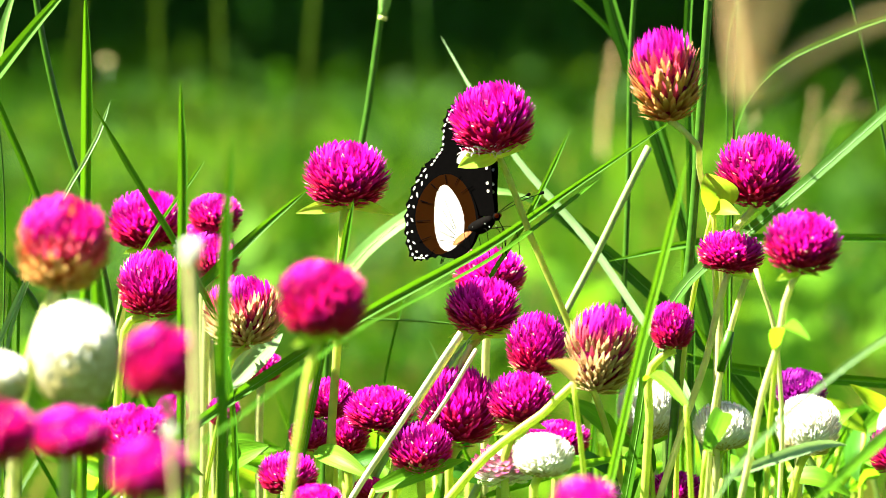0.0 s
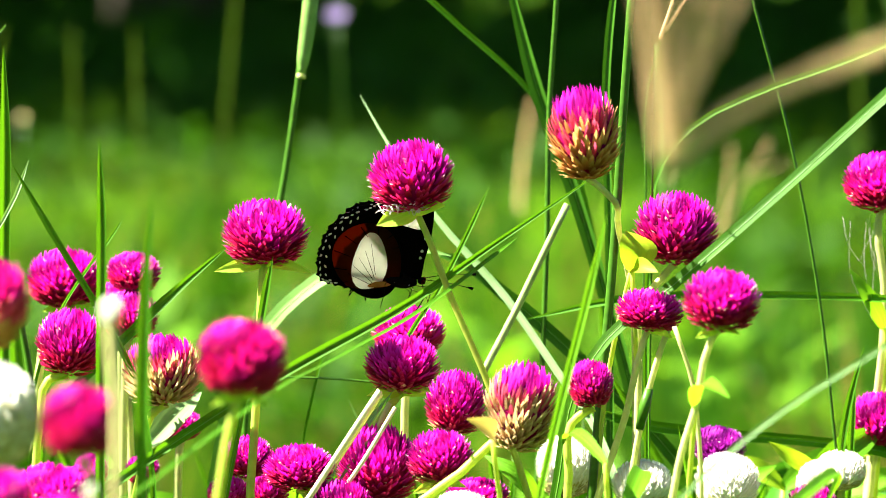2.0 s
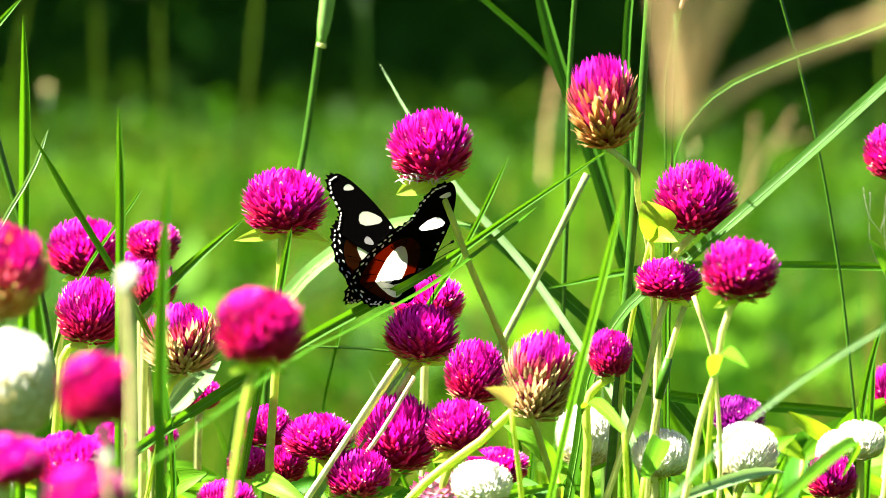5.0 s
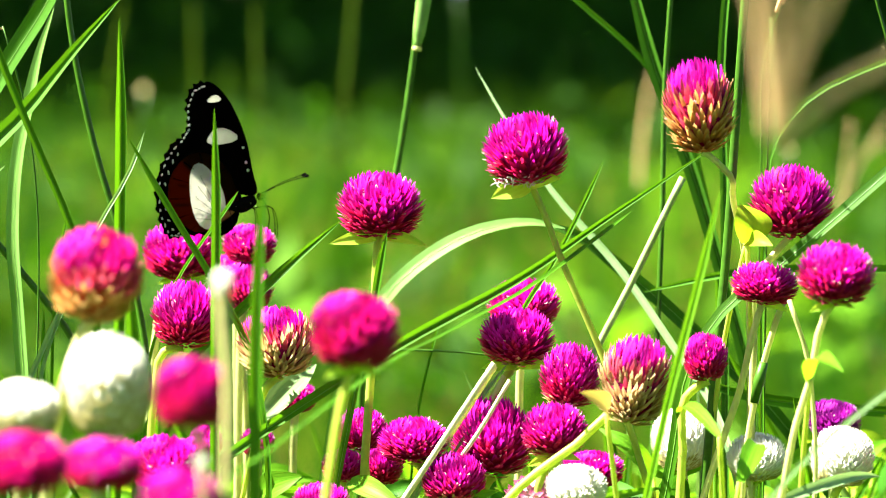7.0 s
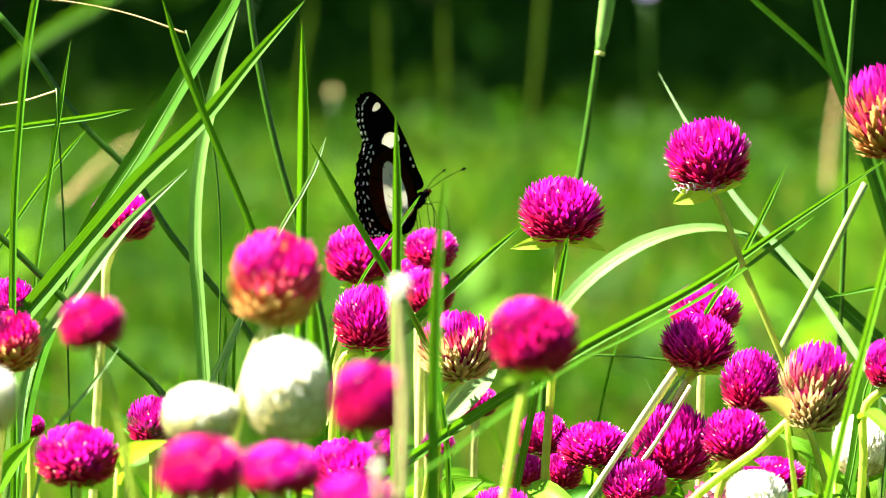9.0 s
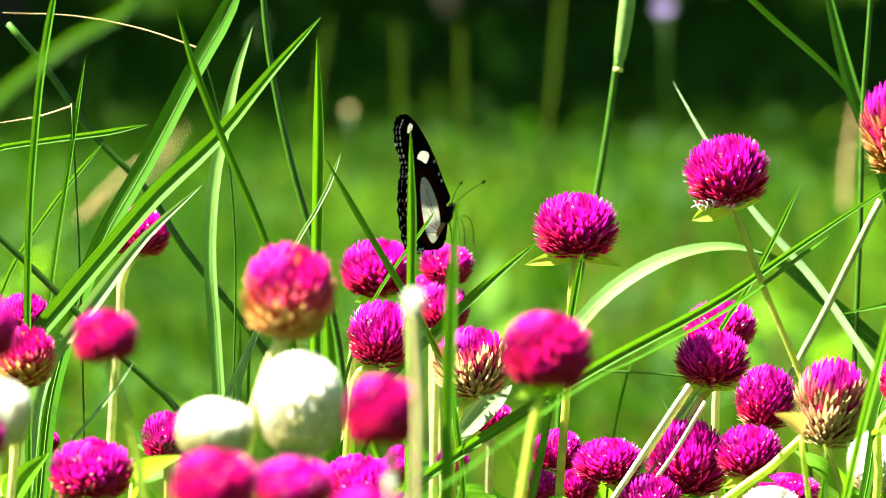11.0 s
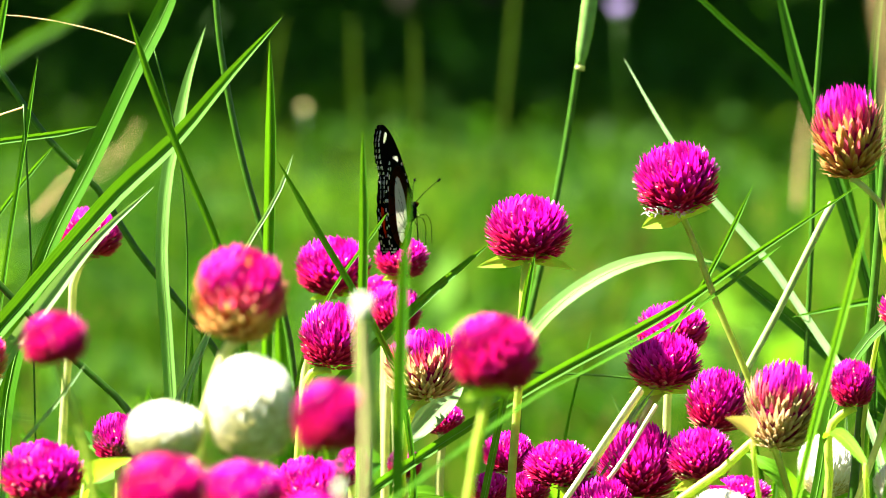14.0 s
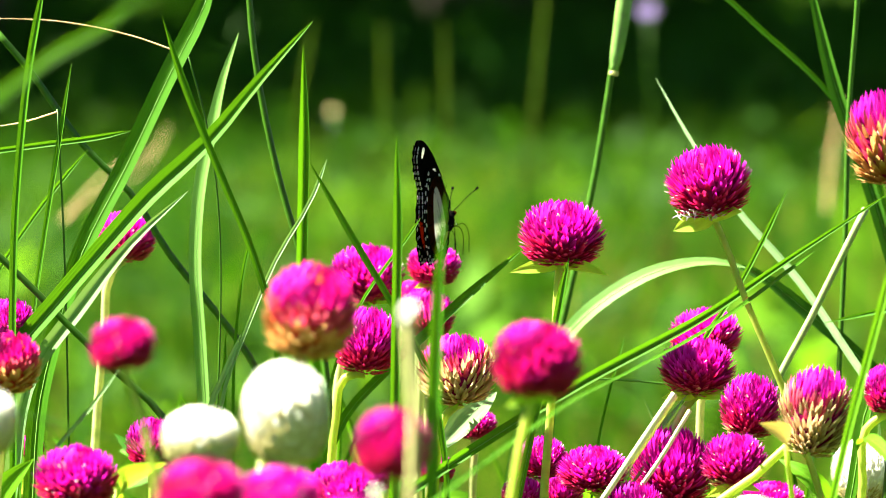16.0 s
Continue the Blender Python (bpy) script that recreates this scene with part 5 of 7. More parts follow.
blade([(0.0477, 2.0450, 0.5840), (0.0381, 2.0450, 0.5635), (0.0276, 2.0450, 0.5435), (0.0177, 2.0450, 0.5283), (0.0097, 2.0450, 0.5054), (0.0034, 2.0450, 0.4715), (-0.0008, 2.0450, 0.4439), (-0.0273, 2.0450, 0.2441), (-0.0386, 2.0450, 0.0000)], 0.0019, 0.35, label='thin light grass blade')
jointed_stalk = culm([(-0.0216, 2.1800, 0.6552), (-0.0232, 2.1800, 0.6351), (-0.0251, 2.1800, 0.6198), (-0.0326, 2.1800, 0.5701), (-0.0390, 2.1800, 0.5386), (-0.0440, 2.1800, 0.5139), (-0.0468, 2.1800, 0.4823), (-0.0481, 2.1800, 0.4393), (-0.0534, 2.1800, 0.2416), (-0.0556, 2.1800, 0.0000)], 0.0034, 0.35, label='green grass stalk with a leaf sheath and joint', nodes=(), sheath=[(-0.0170, 2.1780, 0.6750), (-0.0190, 2.1780, 0.6605), (-0.0205, 2.1780, 0.6475), (-0.0218, 2.1780, 0.6365), (-0.0232, 2.1780, 0.6270), (-0.0240, 2.1780, 0.6205)])
blade([(-0.0319, 1.9775, 0.5625), (-0.0340, 1.9775, 0.5518), (-0.0365, 1.9775, 0.5376), (-0.0414, 1.9775, 0.5151), (-0.0518, 1.9775, 0.4638), (-0.0867, 1.9775, 0.2551), (-0.1016, 1.9775, 0.0000)], 0.0030, 0.35, label='short green grass blade beside a flower stem')
blade([(-0.0496, 2.0450, 0.5616), (-0.0661, 2.0450, 0.5477), (-0.0878, 2.0450, 0.5276), (-0.1020, 2.0450, 0.5139), (-0.1168, 2.0450, 0.4970), (-0.1254, 2.0450, 0.4715), (-0.1276, 2.0450, 0.4439), (-0.1418, 2.0450, 0.2441), (-0.1479, 2.0450, 0.0000)], 0.0038, 0.35, label='green grass blade with a light lower edge')
blade([(-0.0127, 2.0750, 0.5261), (-0.0181, 2.0750, 0.5058), (-0.0228, 2.0750, 0.4832), (-0.0257, 2.0750, 0.4520), (-0.0418, 2.0750, 0.2486), (-0.0487, 2.0750, 0.0000)], 0.0011, 0.35, label='hair-thin green grass blade')
culm([(-0.0403, 2.0750, 0.5099), (-0.0243, 2.0750, 0.5096), (0.0035, 2.0750, 0.5078), (0.0292, 2.0750, 0.5021), (0.0403, 2.0750, 0.4614), (0.0865, 2.0750, 0.2538), (0.1063, 2.0750, 0.0000)], 0.0011, 0.35, label='thin level grass stalk')
blade([(0.2121, 2.0225, 0.6447), (0.1771, 2.0225, 0.6303), (0.1459, 2.0225, 0.6190), (0.1219, 2.0225, 0.6066), (0.1105, 2.0225, 0.5931), (0.1062, 2.0225, 0.5577), (0.1051, 2.0225, 0.4760), (0.1026, 2.0225, 0.2618), (0.1016, 2.0225, 0.0000)], 0.0023, 0.35, label='thin bright grass blade rising slantwise')
blade([(0.1870, 2.0375, 0.5246), (0.1817, 2.0375, 0.5056), (0.1786, 2.0375, 0.4887), (0.1776, 2.0375, 0.4739), (0.1653, 2.0375, 0.2607), (0.1600, 2.0375, 0.0000)], 0.0029, 0.35, label='upright blue-green grass blade')
culm([(0.2149, 1.9850, 0.5474), (0.2088, 1.9850, 0.5310), (0.2006, 1.9850, 0.5064), (0.1945, 1.9850, 0.4796), (0.1555, 1.9850, 0.2638), (0.1387, 1.9850, 0.0000)], 0.0031, 0.35, label='green grass stalk beside a flower')
blade([(0.0115, 1.9925, 0.5125), (-0.0029, 1.9925, 0.4939), (-0.0173, 1.9925, 0.4732), (-0.0296, 1.9925, 0.4505), (-0.1131, 1.9925, 0.2478), (-0.1489, 1.9925, 0.0000)], 0.0031, 0.35, label='pale straight grass blade low in the stand', material=blade_pale)
blade([(0.0073, 1.9775, 0.5016), (-0.0049, 1.9775, 0.4862), (-0.0192, 1.9775, 0.4626), (-0.0253, 1.9775, 0.4523), (-0.1093, 1.9775, 0.2488), (-0.1453, 1.9775, 0.0000)], 0.0012, 0.35, label='thin pale grass stalk low in the stand', material=blade_pale)
culm([(0.1100, 1.9700, 0.5362), (0.1071, 1.9700, 0.5279), (0.1017, 1.9700, 0.5085), (0.0972, 1.9700, 0.4840), (0.0948, 1.9700, 0.4533), (0.0816, 1.9700, 0.2493), (0.0760, 1.9700, 0.0000)], 0.0030, 0.35, label='pale jointed flower stem without its head', material=stem_pale, nodes=(0.1,))
culm([(0.1105, 1.9357, 0.5403), (0.1173, 1.9357, 0.5188), (0.1186, 1.9357, 0.5078), (0.1201, 1.9357, 0.4837), (0.1192, 1.9357, 0.4576), (0.1135, 1.9357, 0.2537), (0.1110, 1.9357, 0.0000)], 0.0022, 0.35, label='pale thin flower stem leaning', material=stem_pale)
culm([(0.0100, 1.9888, 0.5083), (0.0023, 1.9888, 0.4922), (-0.0080, 1.9888, 0.4778), (-0.0193, 1.9887, 0.4592), (-0.0245, 1.9888, 0.4509), (-0.1085, 1.9888, 0.2480), (-0.1445, 1.9888, 0.0000)], 0.0027, 0.35, label='pale straight stem slanting through the stand', material=stem_pale)

culm([(0.0065, 1.9550, 0.5161), (-0.0056, 1.9550, 0.4978), (-0.0176, 1.9550, 0.4795), (-0.0297, 1.9550, 0.4612), (-0.0993, 1.9550, 0.2500), (-0.1405, 1.9550, 0.0000)], 0.0029, 0.35, label='whitish dry flower stalk leaning across the stand', material=stem_dry)
culm([(0.0121, 1.9650, 0.5091), (0.0005, 1.9650, 0.4897), (-0.0096, 1.9650, 0.4754), (-0.0208, 1.9650, 0.4590), (-0.0918, 1.9650, 0.2500), (-0.1342, 1.9650, 0.0000)], 0.0021, 0.35, label='thin whitish flower stalk leaning across the stand', material=stem_dry)
culm([(0.0068, 1.9750, 0.5132), (-0.0010, 1.9750, 0.5010), (-0.0112, 1.9750, 0.4857), (-0.0245, 1.9750, 0.4672), (-0.1029, 1.9750, 0.2500), (-0.1480, 1.9750, 0.0000)], 0.003, 0.35, label='pale flower stalk leaning among the heads', material=stem_pale)
# upright blades on the left
blade([(-0.0910, 1.9169, 0.6090), (-0.0904, 1.9169, 0.5770), (-0.0907, 1.9169, 0.5494), (-0.0912, 1.9169, 0.5097), (-0.0914, 1.9169, 0.4599), (-0.0921, 1.9169, 0.2568), (-0.0923, 1.9169, 0.0000)], 0.0034, 0.35, label='straight green grass blade standing upright')
blade([(-0.0632, 1.6833, 0.6035), (-0.0652, 1.6833, 0.5751), (-0.0662, 1.6833, 0.5472), (-0.0665, 1.6833, 0.5229), (-0.0670, 1.6833, 0.4896), (-0.0692, 1.6833, 0.2994), (-0.0701, 1.6833, 0.0000)], 0.0047, 0.35, label='light green grass blade standing upright close by')
blade([(-0.1262, 1.9850, 0.5961), (-0.1090, 1.9850, 0.5665), (-0.0952, 1.9850, 0.5436), (-0.0826, 1.9850, 0.5194), (-0.0766, 1.9850, 0.4906), (-0.0747, 1.9850, 0.4514), (-0.0660, 1.9850, 0.2483), (-0.0623, 1.9850, 0.0000)], 0.0026, 0.35, label='slender dark green grass blade leaning')
blade([(-0.1328, 2.0450, 0.6362), (-0.1323, 2.0450, 0.6122), (-0.1330, 2.0450, 0.5553), (-0.1337, 2.0450, 0.5088), (-0.1351, 2.0450, 0.4558), (-0.1399, 2.0450, 0.2507), (-0.1419, 2.0450, 0.0000)], 0.0042, 0.5, label='straight dark green grass blade standing upright')
culm([(-0.1563, 2.0750, 0.6628), (-0.1536, 2.0750, 0.6329), (-0.1492, 2.0750, 0.6073), (-0.1426, 2.0750, 0.5796), (-0.1356, 2.0750, 0.5558), (-0.1273, 2.0750, 0.5218), (-0.1226, 2.0750, 0.4593), (-0.1096, 2.0750, 0.2526), (-0.1040, 2.0750, 0.0000)], 0.0032, 0.35, label='green grass stalk with fine speckles')
blade([(-0.1208, 2.0000, 0.5963), (-0.1256, 2.0000, 0.5833), (-0.1396, 2.0000, 0.5586), (-0.1491, 2.0000, 0.5359), (-0.1575, 2.0000, 0.5132), (-0.1620, 2.0000, 0.4613), (-0.1774, 2.0000, 0.2537), (-0.1839, 2.0000, 0.0000)], 0.0016, 0.35, label='thin pale grass blade', material=blade_pale)
blade([(-0.0884, 2.0375, 0.5724), (-0.0941, 2.0375, 0.5640), (-0.1004, 2.0375, 0.5556), (-0.1120, 2.0375, 0.5378), (-0.1205, 2.0375, 0.5146), (-0.1250, 2.0375, 0.4448), (-0.1364, 2.0375, 0.2447), (-0.1413, 2.0375, 0.0000)], 0.0013, 0.35, label='hair-thin pale grass blade')
blade([(-0.1506, 2.0375, 0.5672), (-0.1539, 2.0375, 0.5546), (-0.1561, 2.0375, 0.5378), (-0.1577, 2.0375, 0.4448), (-0.1607, 2.0375, 0.2447), (-0.1620, 2.0375, 0.0000)], 0.0013, 0.35, label='hair-thin green grass blade')

# broad blades and stalks further left
broad_blade = blade([(-0.1548, 2.0150, 0.6631), (-0.1614, 2.0150, 0.6475), (-0.1751, 2.0150, 0.6235), (-0.1929, 2.0150, 0.5907), (-0.2108, 2.0150, 0.5596), (-0.2207, 2.0150, 0.5344), (-0.2291, 2.0150, 0.5071), (-0.2347, 2.0150, 0.4650), (-0.2578, 2.0150, 0.2558), (-0.2677, 2.0150, 0.0000)], 0.0078, 0.18, label='broad dark green grass blade leaning, folded along its midrib', twist=0.2, taper=4)
two_toned_blade = blade([(-0.1272, 1.9775, 0.6461), (-0.1452, 1.9775, 0.6259), (-0.1656, 1.9775, 0.6013), (-0.1860, 1.9775, 0.5821), (-0.2023, 1.9775, 0.5635), (-0.2207, 1.9775, 0.5417), (-0.2392, 1.9775, 0.5189), (-0.2515, 1.9775, 0.4693), (-0.2937, 1.9775, 0.2581), (-0.3118, 1.9775, 0.0000)], 0.0077, 0.35, label='broad two-toned grass blade leaning, pale along its lower edge', twist=0.2)
blade([(-0.1711, 1.9925, 0.5844), (-0.1916, 1.9925, 0.5656), (-0.2122, 1.9925, 0.5395), (-0.2267, 1.9925, 0.5197), (-0.2370, 1.9925, 0.4677), (-0.2710, 1.9925, 0.2572), (-0.2855, 1.9925, 0.0000)], 0.0061, 0.2, label='pale grey-green grass blade, underside showing', material=blade_pale)
blade([(-0.1775, 1.9625, 0.6489), (-0.1703, 1.9625, 0.6267), (-0.1580, 1.9625, 0.5961), (-0.1447, 1.9625, 0.5640), (-0.1375, 1.9625, 0.5399), (-0.1351, 1.9625, 0.4726), (-0.1289, 1.9625, 0.2599), (-0.1263, 1.9625, 0.0000)], 0.0028, 0.35, label='slender green grass blade leaning')
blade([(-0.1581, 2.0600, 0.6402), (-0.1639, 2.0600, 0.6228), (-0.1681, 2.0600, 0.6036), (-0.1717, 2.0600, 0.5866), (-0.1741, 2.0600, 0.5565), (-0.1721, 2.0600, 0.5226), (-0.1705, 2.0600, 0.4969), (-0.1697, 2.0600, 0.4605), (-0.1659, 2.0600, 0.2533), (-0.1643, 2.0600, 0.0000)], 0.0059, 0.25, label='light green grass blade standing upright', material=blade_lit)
culm([(-0.2543, 2.0900, 0.6401), (-0.2413, 2.0900, 0.6251), (-0.2195, 2.0900, 0.5951), (-0.2022, 2.0900, 0.5780), (-0.1869, 2.0900, 0.5544), (-0.1695, 2.0900, 0.5329), (-0.1565, 2.0900, 0.5157), (-0.1455, 2.0900, 0.4898), (-0.1410, 2.0900, 0.4573), (-0.1170, 2.0900, 0.2515), (-0.1068, 2.0900, 0.0000)], 0.0034, 0.35, label='dark grass stalk leaning across the stand')
blade([(-0.1953, 2.0375, 0.6043), (-0.2092, 2.0375, 0.6014), (-0.2219, 2.0375, 0.5996), (-0.2346, 2.0375, 0.5978), (-0.2557, 2.0375, 0.5934), (-0.2769, 2.0375, 0.5657), (-0.3609, 2.0375, 0.3111), (-0.3969, 2.0375, 0.0000)], 0.0023, 0.35, label='short level grass blade')
blade([(-0.2113, 2.0300, 0.5976), (-0.2231, 2.0300, 0.5836), (-0.2336, 2.0300, 0.5696), (-0.2462, 2.0300, 0.5497), (-0.2546, 2.0300, 0.4630), (-0.2714, 2.0300, 0.2546), (-0.2786, 2.0300, 0.0000)], 0.0017, 0.35, label='thin light grass blade')
blade([(-0.2142, 2.0000, 0.6310), (-0.2191, 2.0000, 0.5999), (-0.2252, 2.0000, 0.5603), (-0.2297, 2.0000, 0.5273), (-0.2338, 2.0000, 0.4668), (-0.2456, 2.0000, 0.2568), (-0.2506, 2.0000, 0.0000)], 0.0023, 0.35, label='narrow upright grass blade')
blade([(-0.1223, 1.3227, 0.6716), (-0.1305, 1.3227, 0.6647), (-0.1386, 1.3227, 0.6603), (-0.1469, 1.3227, 0.6547), (-0.1633, 1.3227, 0.6398), (-0.1743, 1.3227, 0.5477), (-0.1908, 1.3227, 0.3656), (-0.1978, 1.3227, 0.0000)], 0.0021, 0.35, label='bright grass blade close to the camera')
blade([(-0.2191, 1.9625, 0.6647), (-0.2221, 1.9625, 0.6485), (-0.2252, 1.9625, 0.6303), (-0.2292, 1.9625, 0.5917), (-0.2310, 1.9625, 0.4714), (-0.2338, 1.9625, 0.2592), (-0.2349, 1.9625, 0.0000)], 0.0032, 0.35, label='upright green grass blade')
culm([(-0.2617, 1.9850, 0.5814), (-0.2493, 1.9850, 0.5703), (-0.2286, 1.9850, 0.5509), (-0.2141, 1.9850, 0.5362), (-0.1976, 1.9850, 0.5203), (-0.1790, 1.9850, 0.5024), (-0.1685, 1.9850, 0.4669), (-0.1191, 1.9850, 0.2568), (-0.0979, 1.9850, 0.0000)], 0.0033, 0.35, label='dark green grass stalk leaning across the stems')
culm([(-0.1829, 1.5652, 0.5474), (-0.1764, 1.5652, 0.5457), (-0.1553, 1.5652, 0.5401), (-0.1374, 1.5652, 0.5328), (-0.1275, 1.5652, 0.5196), (-0.0545, 1.5652, 0.3271), (-0.0232, 1.5652, 0.0000)], 0.0011, 0.35, label='thin dry grass stalk lying low')
blade([(-0.1824, 1.8690, 0.5317), (-0.1941, 1.8690, 0.5159), (-0.2077, 1.8690, 0.4983), (-0.2116, 1.8690, 0.4826), (-0.2522, 1.8690, 0.2747), (-0.2697, 1.8690, 0.0000)], 0.0016, 0.35, label='thin pale grass blade low down', material=blade_pale)
blade([(-0.1519, 2.0000, 0.5323), (-0.1570, 2.0000, 0.5198), (-0.1632, 2.0000, 0.5052), (-0.1672, 2.0000, 0.4677), (-0.1858, 2.0000, 0.2572), (-0.1937, 2.0000, 0.0000)], 0.0021, 0.35, label='short pale grass blade', material=blade_pale)
blade([(-0.1609, 2.0375, 0.5290), (-0.1612, 2.0375, 0.5078), (-0.1623, 2.0375, 0.4633), (-0.1665, 2.0375, 0.2548), (-0.1683, 2.0375, 0.0000)], 0.0019, 0.35, label='short dark grass blade')
blade([(-0.1345, 2.1125, 0.5533), (-0.1333, 2.1125, 0.5183), (-0.1316, 2.1125, 0.4920), (-0.1307, 2.1125, 0.4547), (-0.1267, 2.1125, 0.2501), (-0.1249, 2.1125, 0.0000)], 0.0061, 0.35, label='bright green grass blade low behind a head')
blade([(0.3966, 4.2750, 0.6366), (0.4033, 4.2750, 0.6104), (0.4236, 4.2750, 0.5489), (0.4438, 4.2750, 0.4959), (0.4516, 4.2750, 0.4343), (0.4561, 4.2750, 0.3015), (0.4576, 4.2750, 0.2171), (0.4621, 4.2750, -0.0391), (0.4641, 4.2750, 0.0000)], 0.0132, 0.35, label='pale grey-green grass blade standing behind the stand', material=blade_pale)

# leaves among the stems
loose_leaf((-0.0247, 1.9600, 0.4590), (0.0090, 1.9600, 0.4700), 0.0070, leaf_green, 0.2, 0, label='lance-shaped bright green leaf low in the stand')
loose_leaf((-0.0792, 2.0000, 0.4911), (-0.0592, 2.0225, 0.5093), 0.0094, leaf_pale, 0.2, 0, label='pale blue-green leaf catching the sun')
loose_leaf((0.0975, 1.9750, 0.5572), (0.0952, 1.9800, 0.5712), 0.0165, leaf_yellow, 0.35, 0.5, label='yellow-green leaf below a magenta head')
loose_leaf((0.0973, 1.9775, 0.5578), (0.1062, 1.9625, 0.5575), 0.0069, leaf_yellow, 0.2, 0, label='small yellow-green leaf below a magenta head')
loose_leaf((0.0449, 1.8690, 0.5068), (0.0354, 1.8414, 0.5173), 0.0081, leaf_tan, 0.2, 0, label='brownish dry leaf on a tan flower head')
loose_leaf((0.1142, 1.8690, 0.5185), (0.1222, 1.8129, 0.5268), 0.0069, leaf_green, 0.2, 0, label='green leaf at a stem joint')
loose_leaf((0.0902, 1.8690, 0.4835), (0.0982, 1.9169, 0.4909), 0.0077, leaf_green, 0.2, 0, label='green leaf beside a white head')
loose_leaf((0.0834, 1.8690, 0.4991), (0.0711, 1.9357, 0.4979), 0.0053, leaf_green, 0.2, 0, label='green leaf at a stem joint')
loose_leaf((0.0750, 1.9850, 0.4720), (0.0715, 2.0000, 0.4620), 0.0122, leaf_dark, 0.2, 0, label='dark green leaf in the shade')
loose_leaf((0.1995, 2.0975, 0.5259), (0.1854, 2.0900, 0.5493), 0.0065, leaf_green, 0.2, 0, label='green leaf on a tall stem')
loose_leaf((0.2056, 2.0975, 0.5259), (0.2141, 2.0750, 0.5213), 0.0073, leaf_green, 0.2, 0, label='green leaf beside a bud')
loose_leaf((0.0154, 1.9625, 0.4563), (0.0694, 2.0000, 0.4662), 0.0040, leaf_green, 0.2, 0, label='long green leaf low in the stand')
loose_leaf((0.0686, 2.0375, 0.4512), (0.0463, 2.0750, 0.4595), 0.0046, leaf_dark, 0.2, 0, label='dark green leaf low in the stand')
loose_leaf((0.0960, 1.8690, 0.4738), (0.1431, 1.9357, 0.4777), 0.0042, leaf_pale, 0.2, 0, label='long pale green leaf low in the stand')
loose_leaf((0.1138, 1.6629, 0.4922), (0.1578, 1.8690, 0.4835), 0.0044, leaf_green, 0.2, 0, label='long green leaf low in the stand')
loose_leaf((-0.0793, 2.0000, 0.4641), (-0.0623, 1.9850, 0.4720), 0.0103, leaf_green, 0.2, 0, label='green leaf low in the stand')
loose_leaf((-0.0459, 1.9850, 0.4700), (-0.0251, 1.9625, 0.4624), 0.0081, leaf_green, 0.2, 0, label='green leaf low in the stand')
loose_leaf((-0.1804, 1.8690, 0.4850), (-0.1614, 1.8129, 0.5050), 0.0096, leaf_yellow, 0.2, 0, label='yellow-green leaf low in the stand')
loose_leaf((-0.2379, 1.9617, 0.4709), (-0.2204, 1.9357, 0.4924), 0.0101, leaf_green, 0.2, 0, label='green leaf low in the stand')

# a pale bud stalk and dry seed spikes close to the camera
bud = bud_stalk([(-0.0635, 1.4215, 0.5879), (-0.0633, 1.4215, 0.5802), (-0.0621, 1.4215, 0.5626), (-0.0625, 1.4215, 0.5419), (-0.0629, 1.4215, 0.5212), (-0.0654, 1.4215, 0.3417), (-0.0665, 1.4215, 0.0000)], 0.0059)
bud_stalk([(-0.0674, 1.3878, 0.5450), (-0.0666, 1.3878, 0.5357), (-0.0661, 1.3878, 0.5255), (-0.0585, 1.3878, 0.3472), (-0.0553, 1.3878, 0.0000)], 0.0031)
seed_head([(0.0608, 1.0519, 0.6456), (0.0774, 1.3878, 0.6175), (0.1065, 2.0200, 0.5537), (0.1077, 2.0600, 0.4719), (0.1100, 2.1369, 0.2595), (0.1110, 2.1698, 0.0000)], ([(0.0608, 1.0519, 0.6456), (0.0586, 1.0519, 0.6619), (0.0567, 1.0519, 0.6748), (0.0535, 1.0519, 0.6964)], [(0.0608, 1.0519, 0.6456), (0.0642, 1.0519, 0.6586), (0.0707, 1.0519, 0.6715), (0.0796, 1.0519, 0.6909)], [(0.0608, 1.0519, 0.6456), (0.0729, 1.0519, 0.6553), (0.0881, 1.0519, 0.6628), (0.1054, 1.0519, 0.6698)], [(0.0608, 1.0519, 0.6456), (0.0616, 1.0519, 0.6618), (0.0610, 1.0519, 0.6770), (0.0605, 1.0519, 0.6942)], [(0.0608, 1.0519, 0.6456), (0.0648, 1.0519, 0.6618), (0.0675, 1.0519, 0.6769), (0.0697, 1.0519, 0.6942)],), 0.0040, 'dry tan grass seed head close to the camera')
seed_head([(0.2638, 4.1250, 0.4202), (0.2659, 4.1250, 0.3647), (0.2680, 4.1250, 0.2408), (0.2743, 4.1250, 0.0000)], ([(0.2638, 4.1250, 0.4202), (0.2766, 4.1250, 0.4541), (0.3021, 4.1250, 0.4965)], [(0.2638, 4.1250, 0.4202), (0.2851, 4.1250, 0.4668), (0.3148, 4.1250, 0.4794)], [(0.2638, 4.1250, 0.4202), (0.2682, 4.1250, 0.4499), (0.2724, 4.1250, 0.4925)],), 0.0036, 'pale dry grass seed head in the meadow')
seed_head([(0.1192, 4.3500, 0.4277), (0.1185, 4.3500, 0.3738), (0.1189, 4.3500, 0.1530), (0.1198, 4.3500, 0.0000)], ([(0.1192, 4.3500, 0.4277), (0.1218, 4.3500, 0.4725), (0.1293, 4.3500, 0.5172)],), 0.0057, 'tan grass seed spike in the meadow')
